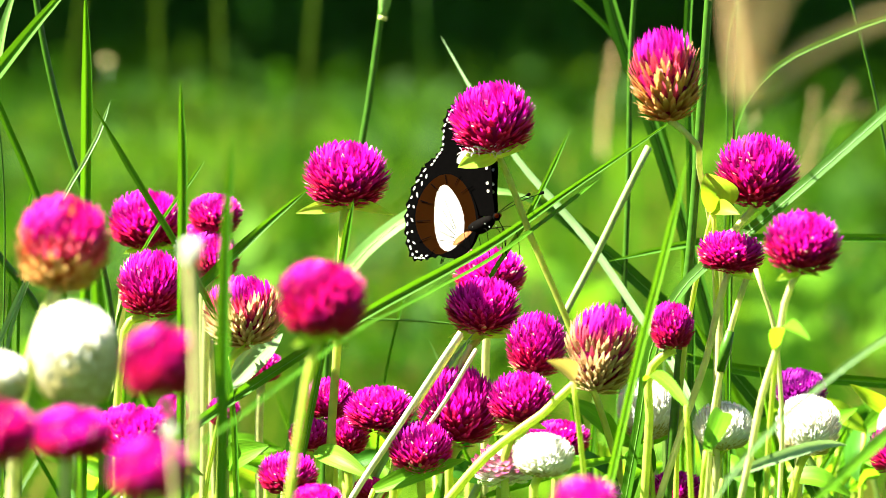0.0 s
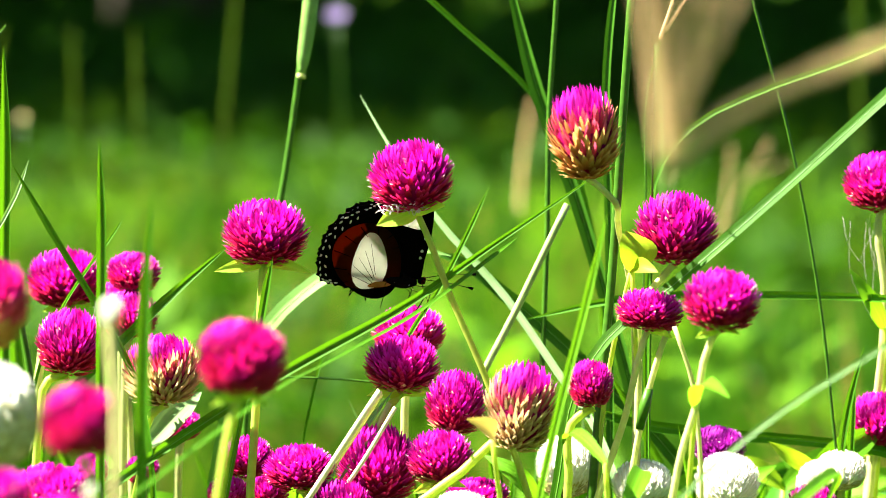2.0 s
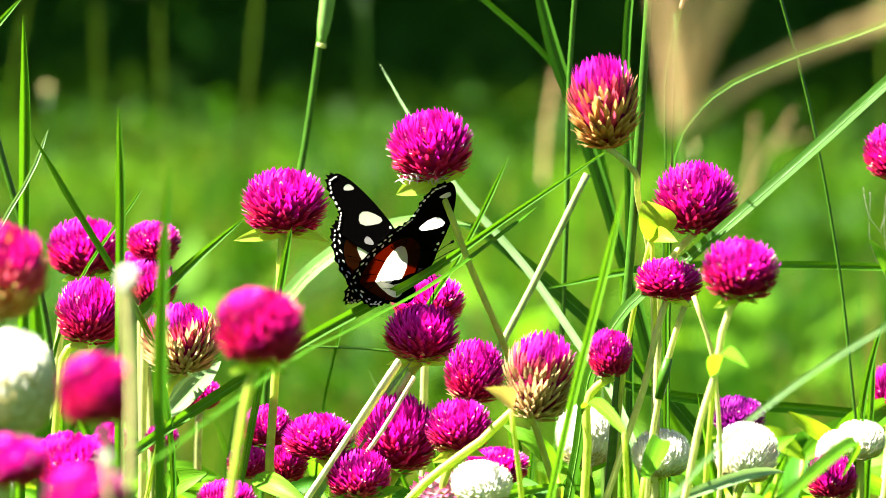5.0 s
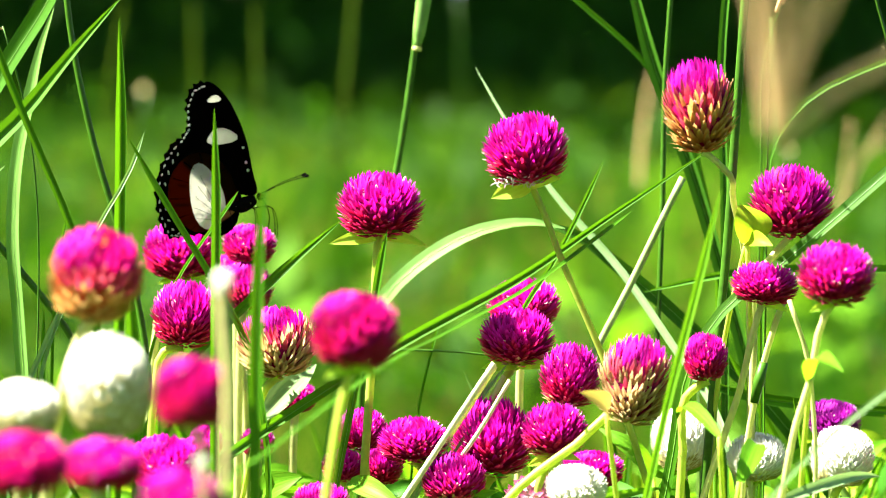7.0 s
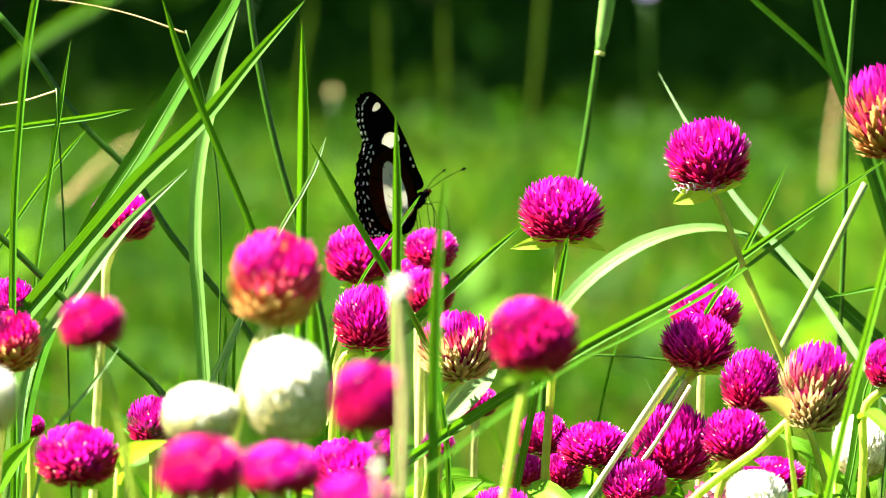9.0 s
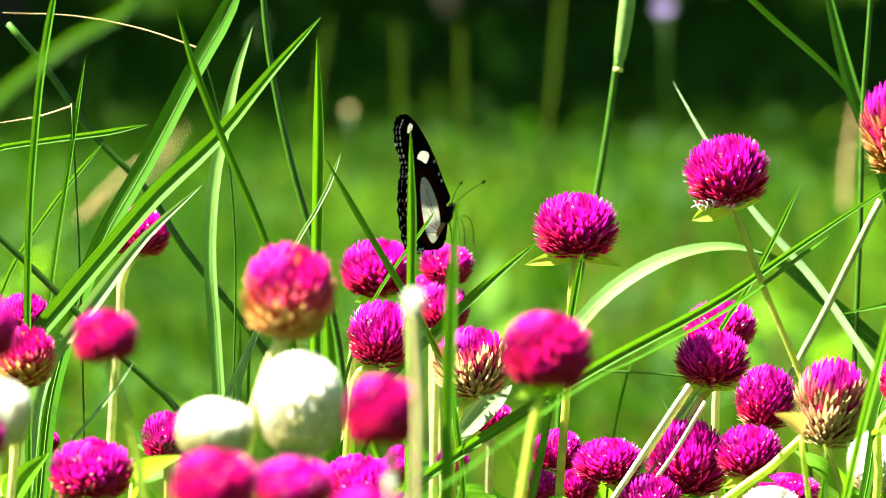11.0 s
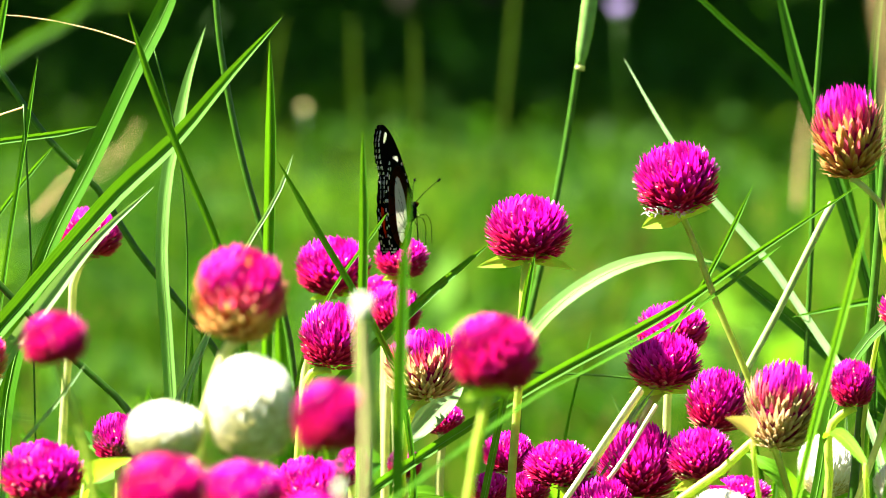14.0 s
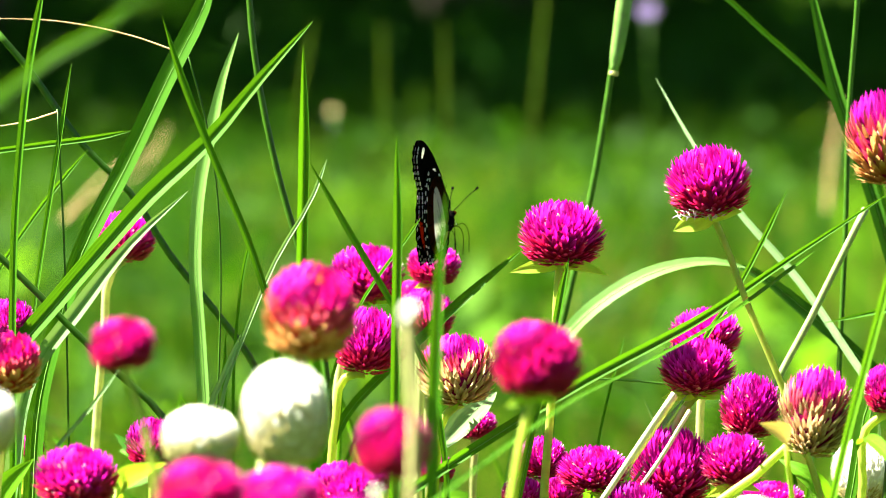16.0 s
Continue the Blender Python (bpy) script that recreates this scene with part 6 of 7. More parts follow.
seed_head([(-0.4365, 3.9000, 0.4448), (-0.4568, 3.9000, 0.4203), (-0.4812, 3.9000, 0.3636), (-0.5853, 3.9000, 0.0414), (-0.6300, 3.9000, 0.0000)], ([(-0.4365, 3.9000, 0.4448), (-0.4080, 3.9000, 0.4650), (-0.3798, 3.9000, 0.4814), (-0.3596, 3.9000, 0.5136)], [(-0.4365, 3.9000, 0.4448), (-0.3999, 3.9000, 0.4812), (-0.3677, 3.9000, 0.4974)],), 0.0039, 'pale dry grass seed head in the meadow')
seed_head([(-0.1739, 2.0200, 0.6341), (-0.1675, 2.0200, 0.6112), (-0.1625, 2.0200, 0.4668), (-0.1563, 2.0200, 0.2568), (-0.1537, 2.0200, 0.0000)], ([(-0.1739, 2.0200, 0.6330), (-0.1948, 2.0200, 0.6401), (-0.2199, 2.0200, 0.6450), (-0.2471, 2.0200, 0.6462)],), 0.0012, 'fine grass seed spike bending over')
seed_head([(-0.2195, 2.0000, 0.6137), (-0.2173, 2.0000, 0.5703), (-0.2148, 2.0000, 0.4685), (-0.2105, 2.0000, 0.2576), (-0.2087, 2.0000, 0.0000)], ([(-0.2195, 2.0000, 0.6127), (-0.2299, 2.0000, 0.6094), (-0.2485, 2.0000, 0.6061)],), 0.0012, 'short grass seed spike bending over')
seed_head([(0.1170, 2.1200, 0.6392), (0.1116, 2.1200, 0.6229), (0.1093, 2.1200, 0.5727), (0.1081, 2.1200, 0.4653), (0.1061, 2.1200, 0.2559), (0.1052, 2.1200, 0.0000)], ([(0.1170, 2.1200, 0.6392), (0.1247, 2.1200, 0.6511), (0.1345, 2.1200, 0.6641)], [(0.1149, 2.1200, 0.6359), (0.1203, 2.1200, 0.6533), (0.1225, 2.1200, 0.6685)],), 0.0026, 'green grass seed spike')
blade([(-0.2511, 4.6500, 0.5715), (-0.2475, 4.6500, 0.4713), (-0.2438, 4.6500, 0.3755), (-0.2471, 4.6500, 0.2747), (-0.2448, 4.6500, 0.1155), (-0.2396, 4.6500, 0.0000)], 0.0033, 0.35, label='tall grass blade standing in the meadow', material=blade_far)
blade([(-0.1853, 4.3500, 0.5796), (-0.1829, 4.3500, 0.4859), (-0.1805, 4.3500, 0.3963), (-0.1835, 4.3500, 0.3020), (-0.1814, 4.3500, 0.1530), (-0.1757, 4.3500, 0.0000)], 0.0030, 0.35, label='tall grass blade standing in the meadow', material=blade_far)
blade([(-0.1038, 4.3500, 0.6162), (-0.1119, 4.3500, 0.5225), (-0.1202, 4.3500, 0.4328), (-0.1220, 4.3500, 0.3384), (-0.1181, 4.3500, 0.1896), (-0.1082, 4.3500, 0.0000)], 0.0030, 0.35, label='tall grass blade standing in the meadow', material=blade_far)
blade([(0.3853, 4.3500, 0.6417), (0.3870, 4.3500, 0.5480), (0.3886, 4.3500, 0.4583), (0.3861, 4.3500, 0.3641), (0.3889, 4.3500, 0.2153), (0.3961, 4.3500, 0.0000)], 0.0038, 0.35, label='tall grass blade standing in the meadow', material=blade_far)
blade([(0.4042, 4.3500, 0.5882), (0.4200, 4.3500, 0.5478), (0.4357, 4.3500, 0.4581), (0.4332, 4.3500, 0.3638), (0.4362, 4.3500, 0.2150), (0.4437, 4.3500, 0.0000)], 0.0038, 0.35, label='tall grass blade standing in the meadow', material=blade_far)
blade([(-0.2870, 4.3500, 0.5790), (-0.2978, 4.3500, 0.5207), (-0.3086, 4.3500, 0.4308), (-0.3108, 4.3500, 0.3363), (-0.3074, 4.3500, 0.1872), (-0.2985, 4.3500, 0.0000)], 0.0023, 0.35, label='tall grass blade standing in the meadow', material=blade_far)
meadow_flower((-0.3150, 5.0000, 0.4743), 'white')
meadow_flower((-0.0290, 5.0000, 0.5676), 'violet')
meadow_flower((0.2750, 5.1000, 0.4150), 'white')

# young shoots and short grass at the foot of the stand
leafy_plant(0.106, 2.206, 0.434, 0)
leafy_plant(0.105, 2.286, 0.421, 1)
leafy_plant(-0.021, 2.057, 0.448, 2)
leafy_plant(0.179, 2.212, 0.454, 3)
leafy_plant(-0.122, 2.167, 0.446, 4)
leafy_plant(-0.229, 2.193, 0.453, 5)
leafy_plant(0.187, 2.120, 0.446, 6)
leafy_plant(0.132, 2.090, 0.467, 7)
leafy_plant(-0.177, 2.204, 0.458, 8)
leafy_plant(-0.139, 2.268, 0.445, 9)
leafy_plant(0.166, 2.296, 0.439, 10)
leafy_plant(0.013, 2.290, 0.428, 11)
leafy_plant(0.198, 2.101, 0.450, 12)
leafy_plant(0.176, 2.292, 0.439, 13)
leafy_plant(-0.159, 2.140, 0.461, 14)
leafy_plant(-0.096, 2.066, 0.457, 15)
leafy_plant(0.077, 2.051, 0.466, 16)
leafy_plant(0.142, 2.127, 0.453, 17)
leafy_plant(-0.014, 2.129, 0.446, 18)
leafy_plant(0.214, 2.064, 0.473, 19)
leafy_plant(0.154, 2.237, 0.454, 20)
leafy_plant(-0.067, 2.247, 0.436, 21)
leafy_plant(-0.214, 2.052, 0.470, 22)
leafy_plant(-0.145, 2.289, 0.426, 23)
leafy_plant(0.198, 2.282, 0.439, 24)
leafy_plant(0.006, 2.139, 0.443, 25)
leafy_plant(0.109, 2.077, 0.450, 26)
leafy_plant(-0.218, 2.265, 0.423, 27)
leafy_plant(-0.078, 2.073, 0.456, 28)
leafy_plant(-0.079, 2.280, 0.422, 29)
leafy_plant(-0.091, 2.186, 0.451, 30)
leafy_plant(-0.199, 2.094, 0.466, 31)
leafy_plant(0.223, 2.222, 0.451, 32)
leafy_plant(0.219, 2.062, 0.459, 33)
leafy_plant(-0.126, 2.151, 0.447, 34)
leafy_plant(-0.025, 2.257, 0.440, 35)
leafy_plant(0.186, 2.064, 0.473, 36)
leafy_plant(0.151, 2.173, 0.458, 37)
short_grass(0.202, 2.251, 0.459, 0)
short_grass(-0.186, 2.272, 0.469, 1)
short_grass(0.154, 2.035, 0.502, 2)
short_grass(0.225, 2.148, 0.456, 3)
short_grass(-0.026, 2.341, 0.459, 4)
short_grass(-0.015, 2.250, 0.481, 5)
short_grass(-0.168, 2.129, 0.487, 6)
short_grass(0.207, 2.346, 0.449, 7)
short_grass(-0.079, 2.165, 0.502, 8)
short_grass(0.125, 2.081, 0.463, 9)
short_grass(0.127, 2.114, 0.464, 10)
short_grass(0.070, 2.237, 0.452, 11)
short_grass(0.089, 2.114, 0.495, 12)
short_grass(0.119, 2.160, 0.465, 13)
short_grass(0.200, 2.089, 0.475, 14)
short_grass(-0.230, 2.195, 0.470, 15)
short_grass(0.074, 2.073, 0.488, 16)
short_grass(0.063, 2.282, 0.444, 17)
short_grass(0.061, 2.109, 0.467, 18)
short_grass(-0.074, 2.286, 0.441, 19)
short_grass(0.082, 2.302, 0.430, 20)
short_grass(0.003, 2.334, 0.457, 21)
short_grass(0.150, 2.041, 0.463, 22)
short_grass(0.083, 2.157, 0.463, 23)
short_grass(-0.156, 2.250, 0.449, 24)
short_grass(0.071, 2.195, 0.478, 25)
short_grass(0.121, 2.211, 0.463, 26)
short_grass(-0.222, 2.247, 0.490, 27)
short_grass(0.064, 2.143, 0.496, 28)
short_grass(0.055, 2.234, 0.499, 29)
short_grass(-0.131, 2.154, 0.505, 30)
short_grass(-0.089, 2.029, 0.509, 31)
short_grass(-0.219, 2.052, 0.490, 32)
short_grass(0.046, 2.121, 0.475, 33)
short_grass(0.180, 2.068, 0.516, 34)
short_grass(-0.107, 2.130, 0.485, 35)
short_grass(0.147, 2.023, 0.498, 36)
short_grass(0.047, 1.993, 0.517, 37)
short_grass(-0.079, 2.182, 0.469, 38)
short_grass(0.142, 2.335, 0.464, 39)
short_grass(0.060, 2.281, 0.473, 40)
short_grass(0.039, 2.033, 0.486, 41)
short_grass(0.210, 2.334, 0.451, 42)
short_grass(0.176, 2.110, 0.512, 43)
cobweb((0.1954, 2.1050, 0.5678), (0.1993, 2.1050, 0.5384))

# ---- the butterfly ----
UNIT = 0.0000872


def outline(points, scallop, steps=5):
    """A smooth closed outline in the wing's plane; scallop: the stretch of points with a wavy margin."""
    n, res = len(points), []
    for i in range(n):
        a, b, c, d = (Vector((*points[(i + k) % n], 0)) for k in (-1, 0, 1, 2))
        for j in range(steps):
            t = j / steps
            p = 0.5 * (2 * b + (c - a) * t + (2 * a - 5 * b + 4 * c - d) * t * t + (3 * b - a - 3 * c + d) * t ** 3)
            if scallop[0] <= i < scallop[1]:
                nrm = Vector((-(c - b).y, (c - b).x, 0)).normalized()
                p += nrm * 9 * math.cos(2 * math.pi * t * 2)
            res.append((p.x * UNIT, p.y * UNIT))
    return res


def add_plate(bm, shape, y, thick, gaps=()):
    """A thin flat plate of the given outline, in the plane across y, with gaps cut through it."""
    edges = []
    for ring in (shape, *gaps):
        rim = [bm.verts.new((x, y, z)) for x, z in ring]
        edges += [bm.edges.new((rim[k], rim[(k + 1) % len(rim)])) for k in range(len(rim))]
    bmesh.ops.triangle_fill(bm, use_beauty=True, edges=edges)
    ext = bmesh.ops.extrude_face_region(bm, geom=bm.faces[:], use_keep_orig=True)
    for v in ext["geom"]:
        if isinstance(v, bmesh.types.BMVert):
            v.co.y += thick
    bmesh.ops.recalc_face_normals(bm, faces=bm.faces[:])


def spot(cx, cy, rx, ry, turn=0.0, wobble=0.12, n=14):
    res = []
    for k in range(n):
        a = 2 * math.pi * k / n
        r = 1 + wobble * math.sin(3 * a + cx)
        x, y = rx * r * math.cos(a), ry * r * math.sin(a)
        res.append(((cx + x * math.cos(turn) - y * math.sin(turn)) * UNIT, (cy + x * math.sin(turn) + y * math.cos(turn)) * UNIT))
    return res


FORE = ((70, 30), (66, 140), (42, 290), (-10, 430), (-70, 515), (-125, 537), (-178, 515), (-208, 440), (-204, 350), (-238, 300), (-278, 250), (-120, 90))
HIND = ((-60, 170), (-170, 240), (-278, 262), (-328, 190), (-362, 70), (-352, -50), (-312, -142), (-250, -146), (-180, -132), (-95, -98), (-20, -40), (10, 30))


def flat(name, shape, y, thick, material, parent, label="", gaps=()):
    bm = bmesh.new()
    add_plate(bm, shape, y, thick, gaps)
    ob = part(name, bm, material, None, label, smooth=False)
    ob.parent = parent
    return ob


def make_wings(side, thing):
    """One side's fore and hind wing, each hinged at the body, with markings on both faces."""
    white = (spot(-84, 458, 30, 16, 0.15), spot(-60, 292, 66, 36, 0.06), spot(-128, 180, 24, 22))
    patch = spot(-142, 26, 74, 146, 0.22, 0.07, 24)
    field = spot(-152, 34, 148, 190, 0.42, 0.04, 32)
    fore = flat(side + "_fore_wing", outline(FORE, (5, 10)), 0.0, 0.00018, wing_black, thing, "black fore wing with white patches", white)
    hind = flat(side + "_hind_wing", outline(HIND, (2, 8)), 0.0, 0.00018, wing_black, thing, "black hind wing with a pale patch in a brown field", (field,))
    for k, shape in enumerate(white):
        flat("white_mark", shape, 0.00002, 0.00014, wing_grey if k == 2 else wing_white, fore)
    flat("cream_mark", patch, 0.00002, 0.00014, wing_white, hind)
    flat("brown_field", field, 0.00002, 0.00014, wing_brown, hind, gaps=(patch,))
    for y, thick in ((-0.0002, 0.00012), (0.00026, 0.00012)):
        flat("rust_mark", spot(-66, -58, 50, 14, 0.55), y - 0.00002, thick, wing_rust, hind)
        for k in range(5):
            a, b = Vector((-98, -74 + k * 14)), Vector((-210 + k * 10, -62 + k * 46))
            n = Vector((-(b - a).y, (b - a).x)).normalized() * 1.3
            vein = [(p.x * UNIT, p.y * UNIT) for p in (a - n, b - n * 0.5, b + n * 0.5, a + n)]
            flat("vein", vein, y - 0.00016 if y < 0 else y + 0.00016, 0.00006, wing_black, hind)
        for k in range(11):
            a = 0.6 + k * 0.47
            c, d = Vector((math.cos(a + 0.22), math.sin(a + 0.22))), Vector((-142, 26))
            inner, outer = d + Vector((c.x * 86, c.y * 152)), d + Vector((c.x * 160, c.y * 196))
            n = Vector((-(outer - inner).y, (outer - inner).x)).normalized() * 2.4
            vein = [(p.x * UNIT, p.y * UNIT) for p in (inner - n * 0.3, outer - n, outer + n, inner + n * 0.3)]
            flat("vein", vein, y - 0.00016 if y < 0 else y + 0.00016, 0.00006, wing_black, hind)
    for wing, rim, inset in ((fore, FORE[5:11], 0.965), (hind, HIND[2:8], 0.972), (hind, HIND[2:8], 0.905)):
        for i, (a, b) in enumerate(zip(rim, rim[1:])):
            for k in (0.17, 0.5, 0.83) if inset > 0.95 else (0.33, 0.8):
                x, y = (a[0] + (b[0] - a[0]) * k) * inset, (a[1] + (b[1] - a[1]) * k) * inset
                flat("edge_dot", spot(x, y, 8.5 + 2.5 * math.sin(i * 5.3 + k * 9), 3.6, math.atan2(b[1] - a[1], b[0] - a[0]) + (0.5 if inset < 0.95 else -0.2), 0.1, 7), -0.0003, 0.0007, edge_white, wing)
    for x, y in ((40, 175), (46, 140), (30, 240)):
        flat("edge_dot", spot(x, y, 6, 7, 0, 0.1, 7), -0.0003, 0.0007, wing_white, fore)
    return fore, hind


def make_butterfly():
    thing = new("butterfly")
    tagged(thing, "black butterfly with white wing patches and scalloped, white-dotted edges", "butterfly")
    def joined(name, bm, material, label=""):
        ob = part(name, bm, material, None, label)
        ob.parent = thing
    bm = bmesh.new()
    add_tube(bm, curve_through([Vector((-0.020, 0, -0.0045)), Vector((-0.012, 0, -0.002)), Vector((-0.003, 0, 0.0))], 0.001), lambda s: 0.0004 + 0.0009 * math.sin(math.pi * (0.08 + 0.8 * s)) ** 0.7, 10)
    joined("abdomen", bm, body_black)
    bm = bmesh.new()
    add_tube(bm, curve_through([Vector((-0.0045, 0, 0.0)), Vector((0.001, 0, 0.001)), Vector((0.0065, 0, 0.0035))], 0.0008), lambda s: 0.0008 + 0.0021 * math.sin(math.pi * (0.05 + 0.9 * s)) ** 0.6, 12)
    joined("thorax", bm, body_black)
    bm = bmesh.new()
    bmesh.ops.create_uvsphere(bm, u_segments=12, v_segments=8, radius=0.0015, matrix=Matrix.Translation((0.0082, 0, 0.0043)))
    joined("head", bm, body_black)
    for side in (-1, 1):
        bm = bmesh.new()
        bmesh.ops.create_uvsphere(bm, u_segments=10, v_segments=7, radius=0.0009, matrix=Matrix.Translation((0.0088, side * 0.0010, 0.0047)))
        joined("eye", bm, wing_brown, "dark brown eye")
        bm = bmesh.new()
        add_tube(bm, curve_through([Vector((0.0088, side * 0.0006, 0.0055)), Vector((0.017, side * 0.003, 0.0095)), Vector((0.0262, side * 0.005, 0.0125))], 0.001), lambda s: 0.00016 + (0.0004 if s > 0.93 else 0.0), 6)
        joined("antenna", bm, body_black)
        for x0, x1, x2 in ((0.005, 0.013, 0.0145), (0.002, 0.006, 0.007), (-0.001, -0.004, -0.002)):
            bm = bmesh.new()
            add_tube(bm, curve_through([Vector((x0, side * 0.001, 0.0)), Vector((x1, side * 0.004, -0.0005)), Vector((x1 + 0.0004, side * 0.0044, -0.0015)), Vector((x2, side * 0.0046, -0.0108))], 0.001), lambda s: 0.00014, 6)
            joined("leg", bm, body_black)
        for k in range(5):
            bm = bmesh.new()
            bmesh.ops.create_icosphere(bm, subdivisions=1, radius=0.00025, matrix=Matrix.Translation((-0.001 + k * 0.0018, side * 0.0024, 0.0008 + 0.0012 * (k % 2))))
            joined("white_dot", bm, wing_white)
    bm = bmesh.new()
    add_tube(bm, curve_through([Vector((0.0088, 0, 0.0034)), Vector((0.0115, 0, -0.002)), Vector((0.011, 0, -0.0095))], 0.001), lambda s: 0.00018, 6)
    joined("proboscis", bm, body_black)
    return (thing, *make_wings("right", thing), *make_wings("left", thing))


butterfly, right_fore_wing, right_hind_wing, left_fore_wing, left_hind_wing = make_butterfly()


# ---- what moves ----
def sway(thing, leans, pivot=None):
    """A plant stirred by the wind: (seconds, degrees to the right, metres up), about its root or about pivot (x, z)."""
    root = thing.location.copy()
    px, pz = pivot or (root.x, root.z)
    rows = []
    for t, lean, rise in leans:
        c, s = math.cos(radians(lean)), math.sin(radians(lean))
        rows.append((t, pose(px + (root.x - px) * c + (root.z - pz) * s, root.y, pz - (root.x - px) * s + (root.z - pz) * c + rise, 0, lean, 0)))
    walk(thing, rows)


def motions():
    sway(hero, [(0, 0, 0), (9.7, 0, 0), (12, 0.245, -0.00094), (12.5, 0.244, -0.00073), (13, 0.446, -0.00214), (13.5, 0.351, -0.00251), (14, 0.076, -0.00204), (14.5, 0.271, -0.00131), (15, 0.244, -0.00082), (15.5, 0.524, -0.00112), (16, 0.004, -0.00103)])
    sway(sway_a, [(0, 0, 0), (9.7, 0, 0), (12, -0.022, 0.00104), (12.5, 0.044, 0.00118), (13, -0.068, 0.00077), (13.5, -0.055, 0.00052), (14, -0.048, 0), (14.5, -0.009, 0.00023), (15, -0.029, 0.00016), (15.5, 0.24, -0.0023), (16, 0.69, -0.00611)])
    sway(sway_b, [(0, 0, 0), (9.7, 0, 0), (12, -0.057, 0.00108), (12.5, 0.021, 0.00116), (13, -0.099, 0.00126), (13.5, -0.061, 0.0011), (14, -0.03, 0.00084), (14.5, -0.029, 0.00108), (15, 0.044, 0.00077), (15.5, 0.348, -0.00074), (16, 1.07, -0.00206)])
    sway(sway_c, [(0, 0, 0), (9.7, 0, 0), (12, -0.022, 0.00031), (12.5, 0.047, 0.0008), (13, -0.084, 0.00069), (13.5, -0.089, 0.00016), (14, -0.034, 0.00041), (14.5, -0.014, 0.00046), (15, 0.05, 0.00026), (15.5, 0.276, -0.00105), (16, 0.905, -0.00055)])
    sway(front_head, [(0, 0, 0), (9.7, 0, 0), (12, -0.01, 0.0008), (12.5, 0.015, 0.0013), (13, -0.062, 0.0009), (13.5, -0.179, 0.00073), (14, -0.119, 0.00064), (14.5, 0.023, 0.00073), (15, -0.045, 0.00043), (15.5, -0.001, -8e-05), (16, 0.122, 0.00032)])
    sway(bud, [(0, 0, 0), (9.7, 0, 0), (12, 0.065, 0.00071), (12.5, 0.035, 0.00138), (13, 0.015, 0.00127), (13.5, -0.041, 0.0004), (14, -0.014, 0.00035), (14.5, 0.023, 0.00057), (15, 0.059, 0.00016), (15.5, 0.174, -0.00043), (16, 0.262, 0.0001)])
    sway(beside_perch, [(0, 0, 0), (9.7, 0, 0), (12, 0.098, 0.00137), (12.5, 0.195, 0.00141), (13, 0.201, 0.00339), (13.5, 0.225, 0.00173), (14, 0.152, 0.00222), (14.5, 0.095, 0.00077), (15, 0.209, 0.00045), (15.5, 0.066, 0.00161), (16, 0.166, 0.0011)])
    sway(perch, [(0, 0, 0), (9.7, 0, 0), (12, 0.093, 0.00026), (12.5, 0.185, 0.00108), (13, 0.161, 0.00411), (13.5, 0.099, 0.00306), (14, 0.129, 0.00355), (14.5, 0.166, -0.00004), (15, 0.207, -0.00106), (15.5, 0.228, 0.00056), (16, 0.102, 0.00252)])
    sway(jointed_stalk, [(0, 0, 0), (9.7, 0, 0), (12, 0.295, 0.00071), (12.5, 0.398, 0.00194), (13, 0.446, 0.00288), (13.5, 0.427, 0.00185), (14, 0.443, 0.00192), (14.5, 0.411, 0.00113), (15, 0.448, 0.00058), (15.5, 0.318, 0.00153), (16, 0.461, 0.0018)])
    sway(two_toned_blade, [(0, 0, 0), (9.7, 0, 0), (12, 0.274, 0.00048), (12.5, 0.417, 0.00106), (13, 0.413, 0.00207), (13.5, 0.29, 0.00157), (14, 0.316, 0.00128), (14.5, 0.234, 0.00112), (15, 0.5, 0.00033), (15.5, 0.824, -0.00025), (16, 0.227, 0.00168)])
    for low_blade in (slant_blade, slant_shoot, arching_blade, shaded_blade):
        sway(low_blade, [(0, 0, 0), (9.7, 0, 0), (12, 0, -0.0025), (13, 0, -0.0037), (14.5, 0, -0.0037), (16, 0, -0.0037)])
    sway(bent_blade, [(0, 0, 0), (9.7, 0, 0), (12, -0.09, 0.00572), (12.5, -0.11, 0.00792), (13, -0.12, 0.01518), (13.5, -0.10, 0.01408), (14, -0.07, 0.01276), (14.5, -0.09, 0.00836), (15, -0.03, 0.00770), (15.5, 0.05, 0.00968), (16, -0.12, 0.00726)])
    sway(broad_blade, [(0, 2.5, 0), (9.7, 2.5, 0), (12, -3.2, 0), (13, -3.4, 0), (16, -3.2, 0)], (-0.2207, 0.5344))
